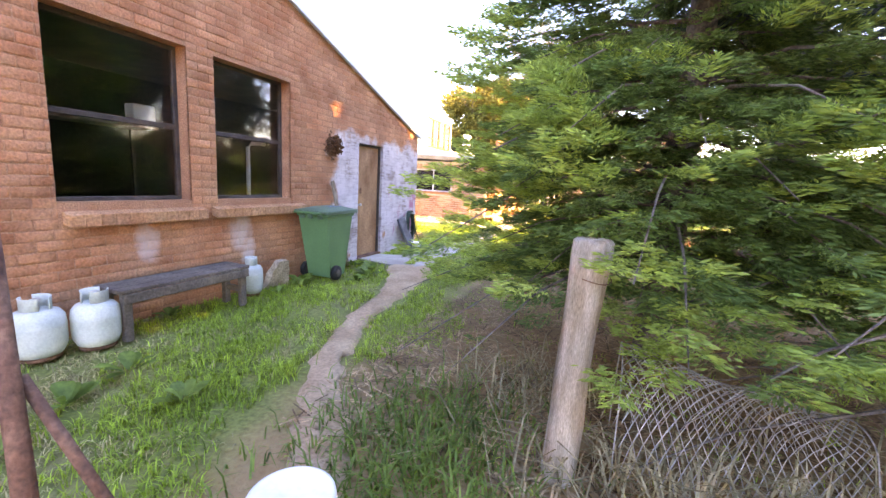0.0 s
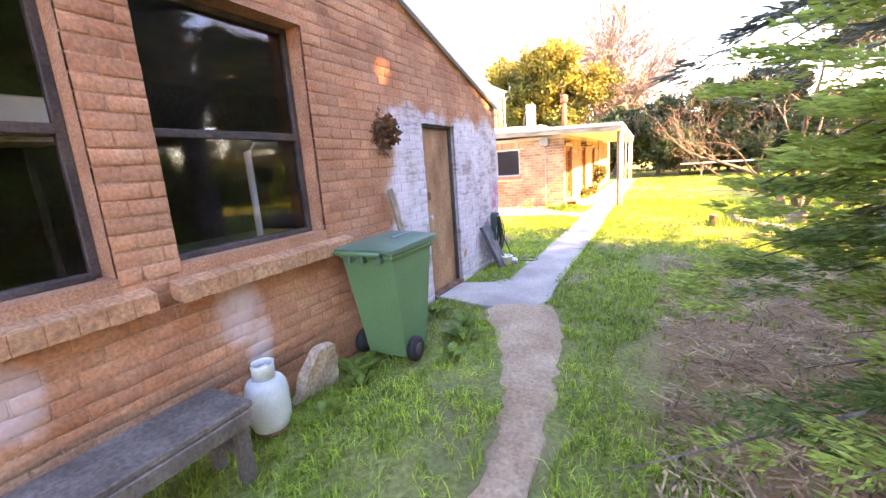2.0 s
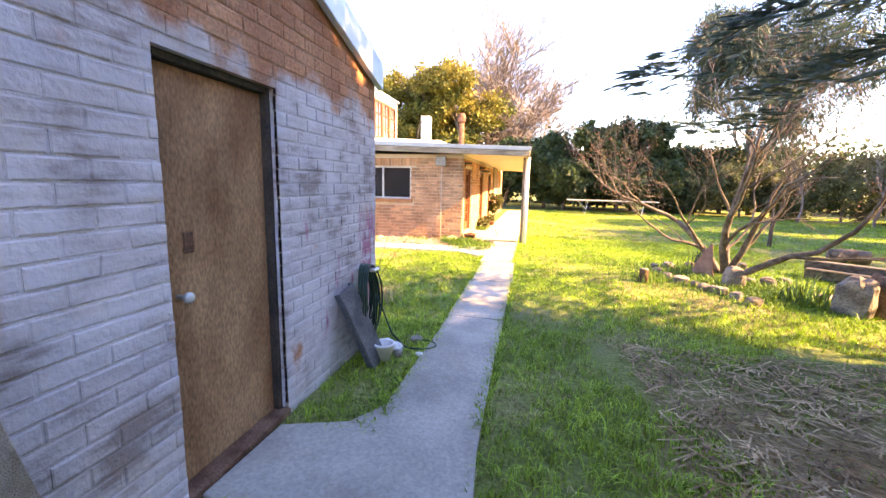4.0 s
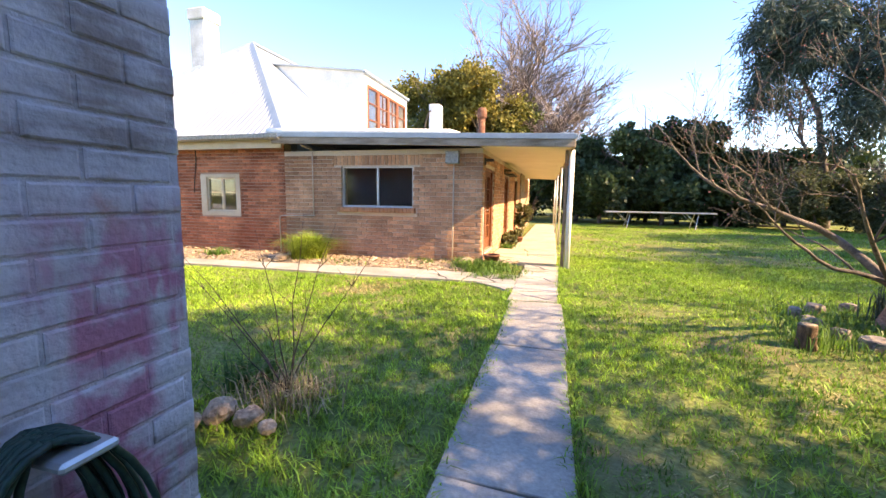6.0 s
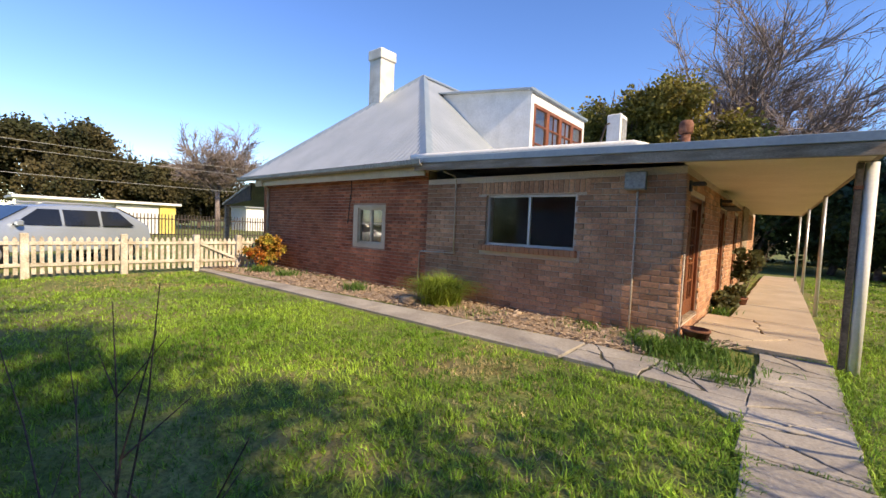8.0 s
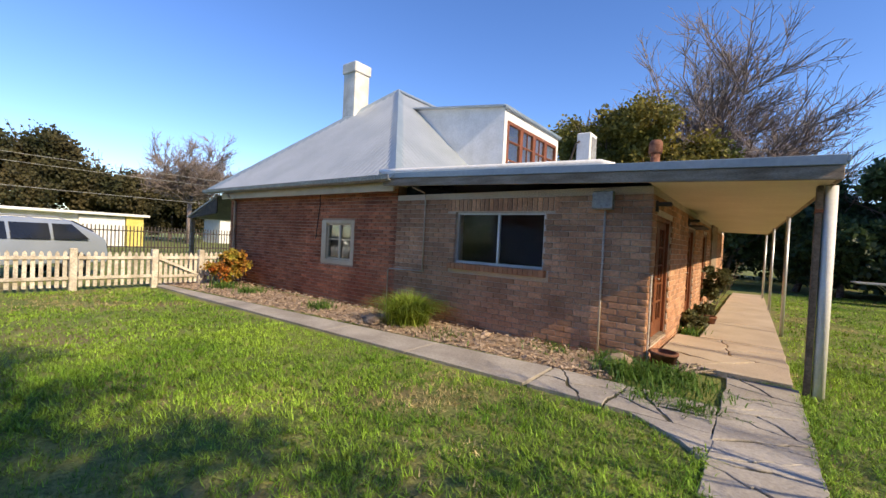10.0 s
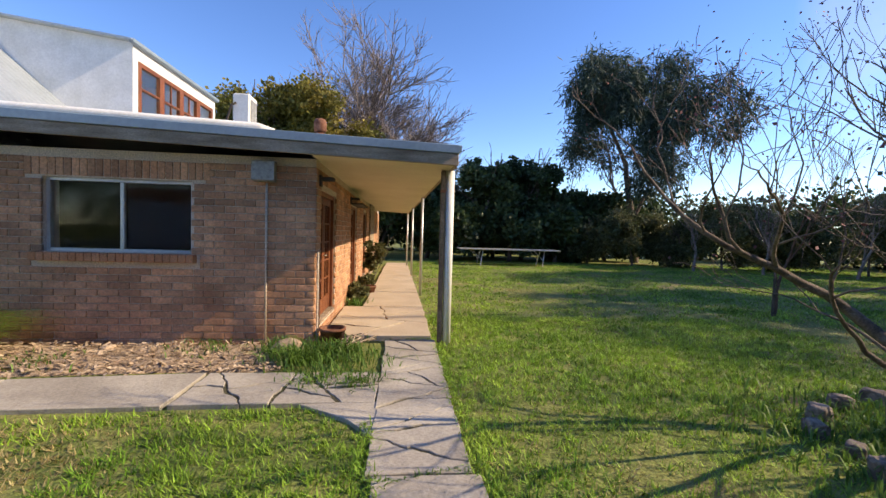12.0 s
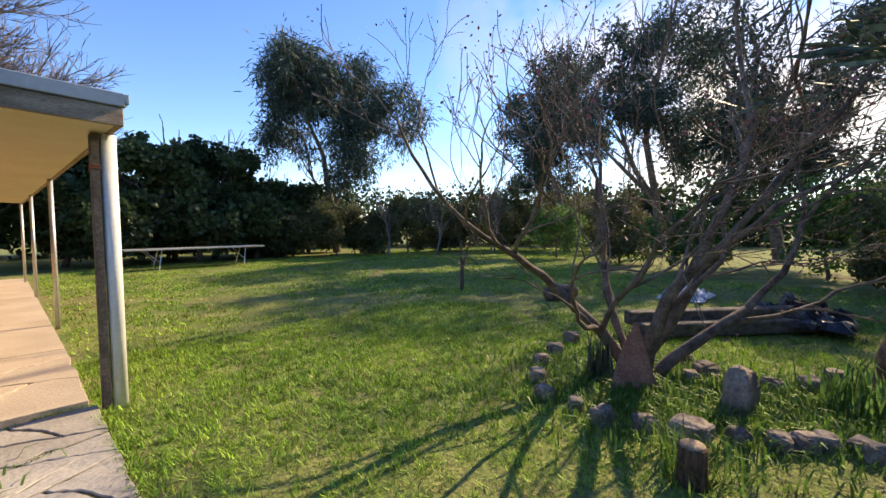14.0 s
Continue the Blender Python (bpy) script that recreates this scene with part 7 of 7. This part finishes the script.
for i, (x, y, h, rr_) in enumerate(((-3.75, 22.6, 1.5, 0.4), (-3.8, 19.3, 0.35, 0.2), (-3.78, 21.2, 0.35, 0.2))):
    bushy_tree("veranda_plant", "leafy potted plant against the veranda wall", (x, y), h, rr_, M["leaf_shrub"], 660 + i, 40, 40, (0.09, 0.035), low=0.15, trunk=0.015, cat="plant")
for i, (x, y) in enumerate(((-3.78, 16.25), (-3.66, 20.4))):
    pt = thing("plant_pot", "rusty brown round pot on the veranda's edge", "pot", at=(x, y, 0.04))
    bm = bmesh.new()
    lathe(bm, [(0.13, 0), (0.16, 0.12), (0.17, 0.12), (0.17, 0.15), (0.14, 0.15), (0.135, 0.11), (0.02, 0.10)], sides=22)
    part("shell", bm, M["rust"], pt, smooth=True)
r = random.Random(8)
for i in range(14):
    bm = bmesh.new()
    x, y, a = r.uniform(-3.6, -3.3), r.uniform(15.95, 16.3), r.uniform(0, 3.1)
    tube(bm, [(x - 0.12 * math.cos(a), y - 0.12 * math.sin(a), 0.05), (x + 0.12 * math.cos(a), y + 0.12 * math.sin(a), 0.05 + r.uniform(0, 0.06))], [0.014, 0.01], 6)
    tagged(part("stick", bm, M["post_wood"] if i % 2 else M["bark"]), "cut stick in the pile by the veranda", "stick", "stick pile")


# ---- grass ----
def wave(x, y, s, o):
    return (np.sin(x * s + o) * np.cos(y * s * 0.9 - o * 1.7) + np.sin((x + y) * s * 0.63 + o * 2.1) + 0.6 * np.sin((x - 0.7 * y) * s * 2.1 + o)) / 2.6


def grass_zone(x0, x1, y0, y1, per_m2, seed, blades_each=6):
    """Blade feet in tufts with gaps between; gives green and straw-coloured feet apart."""
    rng = np.random.default_rng(seed)
    n = int((x1 - x0) * (y1 - y0) * per_m2 / blades_each)
    x, y = rng.uniform(x0, x1, n), rng.uniform(y0, y1, n)
    clump = wave(x, y, 7.0, seed) * 0.5 + wave(x, y, 1.7, seed + 1) * 0.6
    thin = np.clip(0.92 + 0.40 * clump, 0.35, 1.0)
    thin = np.where((x > -1.15 + 0.4 * np.sin(y * 1.9)) & (y < 9.4 + 0.5 * np.sin(x * 2.3)), thin * 0.10, thin)
    thin = np.where((y < 9.0) & (wave(x, y, 1.3, 9.0) > 0.55), thin * 0.35, thin)
    dryness = wave(x, y, 0.9, 4.0) + 0.7 * wave(x, y, 3.1, 2.0) + rng.normal(0, 0.30, n)
    dry = dryness > np.where((y < 9.5) & (x > -3.6), 0.45, 0.60)
    thin = np.where(dry, thin * 0.6, thin)
    keep = rng.uniform(0, 1, n) < thin
    x, y, dry = np.repeat(x[keep], blades_each), np.repeat(y[keep], blades_each), np.repeat(dry[keep], blades_each)
    r = 0.026 * np.sqrt(2000 / per_m2)
    x, y = x + rng.normal(0, r, len(x)), y + rng.normal(0, r, len(y))
    on = path_mask(x, y) == 0
    on &= ~((x < -3.6) & (y < 9.12) & (y > -6.3)) & ~((x < -3.95) & (y > 15.0) & (x > -15.6))
    x, y, dry = x[on], y[on], dry[on]
    p = np.stack([x, y, np.full(len(x), -0.035)], 1)
    return p[~dry], p[dry]


for i, (zone, per, L, W, curve) in enumerate((((-3.7, 2.5, 0.3, 9.6), 2400, 0.075, 0.0034, True), ((-9.0, 3.5, 9.2, 18.0), 2700, 0.066, 0.0055, False), ((-14.6, -9.0, 8.5, 15.5), 1100, 0.06, 0.008, False),
                                             ((3.5, 10.0, 9.0, 19.0), 900, 0.062, 0.006, False), ((-2.5, 22.0, 18.0, 33.0), 380, 0.066, 0.011, False))):
    green, straw = grass_zone(*zone, per, 200 + i)
    blades("grass", "short mown green lawn grass", "grass", green, M["grass"], L, W, 0.9, seed=210 + i, curve=curve)
    if len(straw):
        blades("dry_grass", "straw-coloured dry patches in the lawn", "dry grass", straw, M["grass_dry"], L * 0.7, W, 1.2, seed=220 + i, curve=curve)
edge = []
rng = np.random.default_rng(55)
for y in np.arange(7.6, 16.2, 0.012):
    for x in ((-3.05, -2.37) if y < 13.3 else (-3.14, -2.43) if y < 14.0 else (-2.43,)):
        for _ in range(3):
            edge.append((x + rng.normal(0, 0.035), y + rng.uniform(0, 0.012), -0.02))
blades("edge_grass", "longer grass tufts along the path edges", "grass", edge, M["grass"], 0.07, 0.004, 1.0, seed=56)
joint = []
for y0, x0, x1 in ((15.05, -3.9, -3.1), (14.75, -3.7, -3.3), (16.37, -3.1, -2.5), (15.6, -2.95, -2.75), (14.9, -3.0, -2.85), (13.3, -3.1, -2.45)):
    for x in np.arange(x0, x1, 0.006):
        joint.append((x, y0 + 0.05 * math.sin(x * 9) + rng.normal(0, 0.012), 0.0))
blades("joint_weeds", "small weeds and moss in the paving cracks", "weeds", joint, M["leaf_bright"], 0.03, 0.004, 1.2, seed=58)
# twigs and leaf litter under the conifer
n = 13000
x, y = rng.uniform(-1.2, 3.0, n), rng.uniform(2.2, 9.4, n)
a = rng.uniform(0, 6.28, n)
c = np.stack([x, y, rng.uniform(0.0, 0.02, n)], 1)
d = np.stack([np.cos(a), np.sin(a), rng.normal(0, 0.1, n)], 1) * rng.uniform(0.02, 0.11, n)[:, None]
s = np.stack([-np.sin(a), np.cos(a), np.zeros(n)], 1) * 0.0055
tagged(mesh_from("leaf_litter", np.stack([c - d - s, c + d - s, c + d + s, c - d + s], 1).reshape(-1, 3), np.arange(4 * n).reshape(-1, 4), M["litter"]), "dry twigs and litter under the conifer", "litter", kind="stuff")

# ---- brickwork, piece by piece ----
shed_layout = brick_layout(-1.5, S1, -0.03, lambda u: shed_top(u) - 0.03, [(h[0] - 0.0, h[1] + 0.0, h[2] - (0.2 if h[2] > 0.5 else 0.1), h[3]) for h in SHED_HOLES])
lay_bricks(east, shed_layout, lambda u, z, d: (SX + d, u, z), M["shed_brick"], lambda u, z: u > 5.3 and z > 0.1, proud=0.0045)
end_layout = brick_layout(SX - 6.5, SX, -0.03, lambda u: 2.45, [])
lay_bricks(east, end_layout, lambda u, z, d: (u, S1 + d, z), M["shed_brick"], lambda u, z: False, proud=0.006)
old_layout = brick_layout(HL, SEAM, -0.03, lambda u: 2.44, OLD_HOLES, course=0.075, length=0.221, joint=0.011)
lay_bricks(old_wall, old_layout, lambda u, z, d: (u, HY - d, z), M["old_brick"], lambda u, z: u > -11.8, course=0.064, length=0.21)
new_layout = brick_layout(SEAM, HX, -0.03, lambda u: 2.24, [(NEW_HOLES[0][0] - 0.1, NEW_HOLES[0][1] + 0.1, 0.98, 1.08), (NEW_HOLES[0][0] - 0.0, NEW_HOLES[0][1] + 0.0, 1.08, 1.97), (-7.3, -5.3, 1.97, 2.2)])
lay_bricks(new_wall, new_layout, lambda u, z, d: (u, HY - d, z), M["new_brick"], lambda u, z: True)
x = -7.3
while x < -5.32:                       # soldier course over the window
    boxes("brick", M["new_brick"], new_wall, (x, HY - 0.012, 1.985, x + 0.076, HY + 0.02, 2.19), bevel=0.004)
    x += 0.086
veranda_layout = brick_layout(HY - 0.0, HEND, -0.03, lambda u: 2.26, EAST_HOLES)
lay_bricks(east_wall, veranda_layout, lambda u, z, d: (HX + d, u, z), M["new_brick"], lambda u, z: u < 19.6)
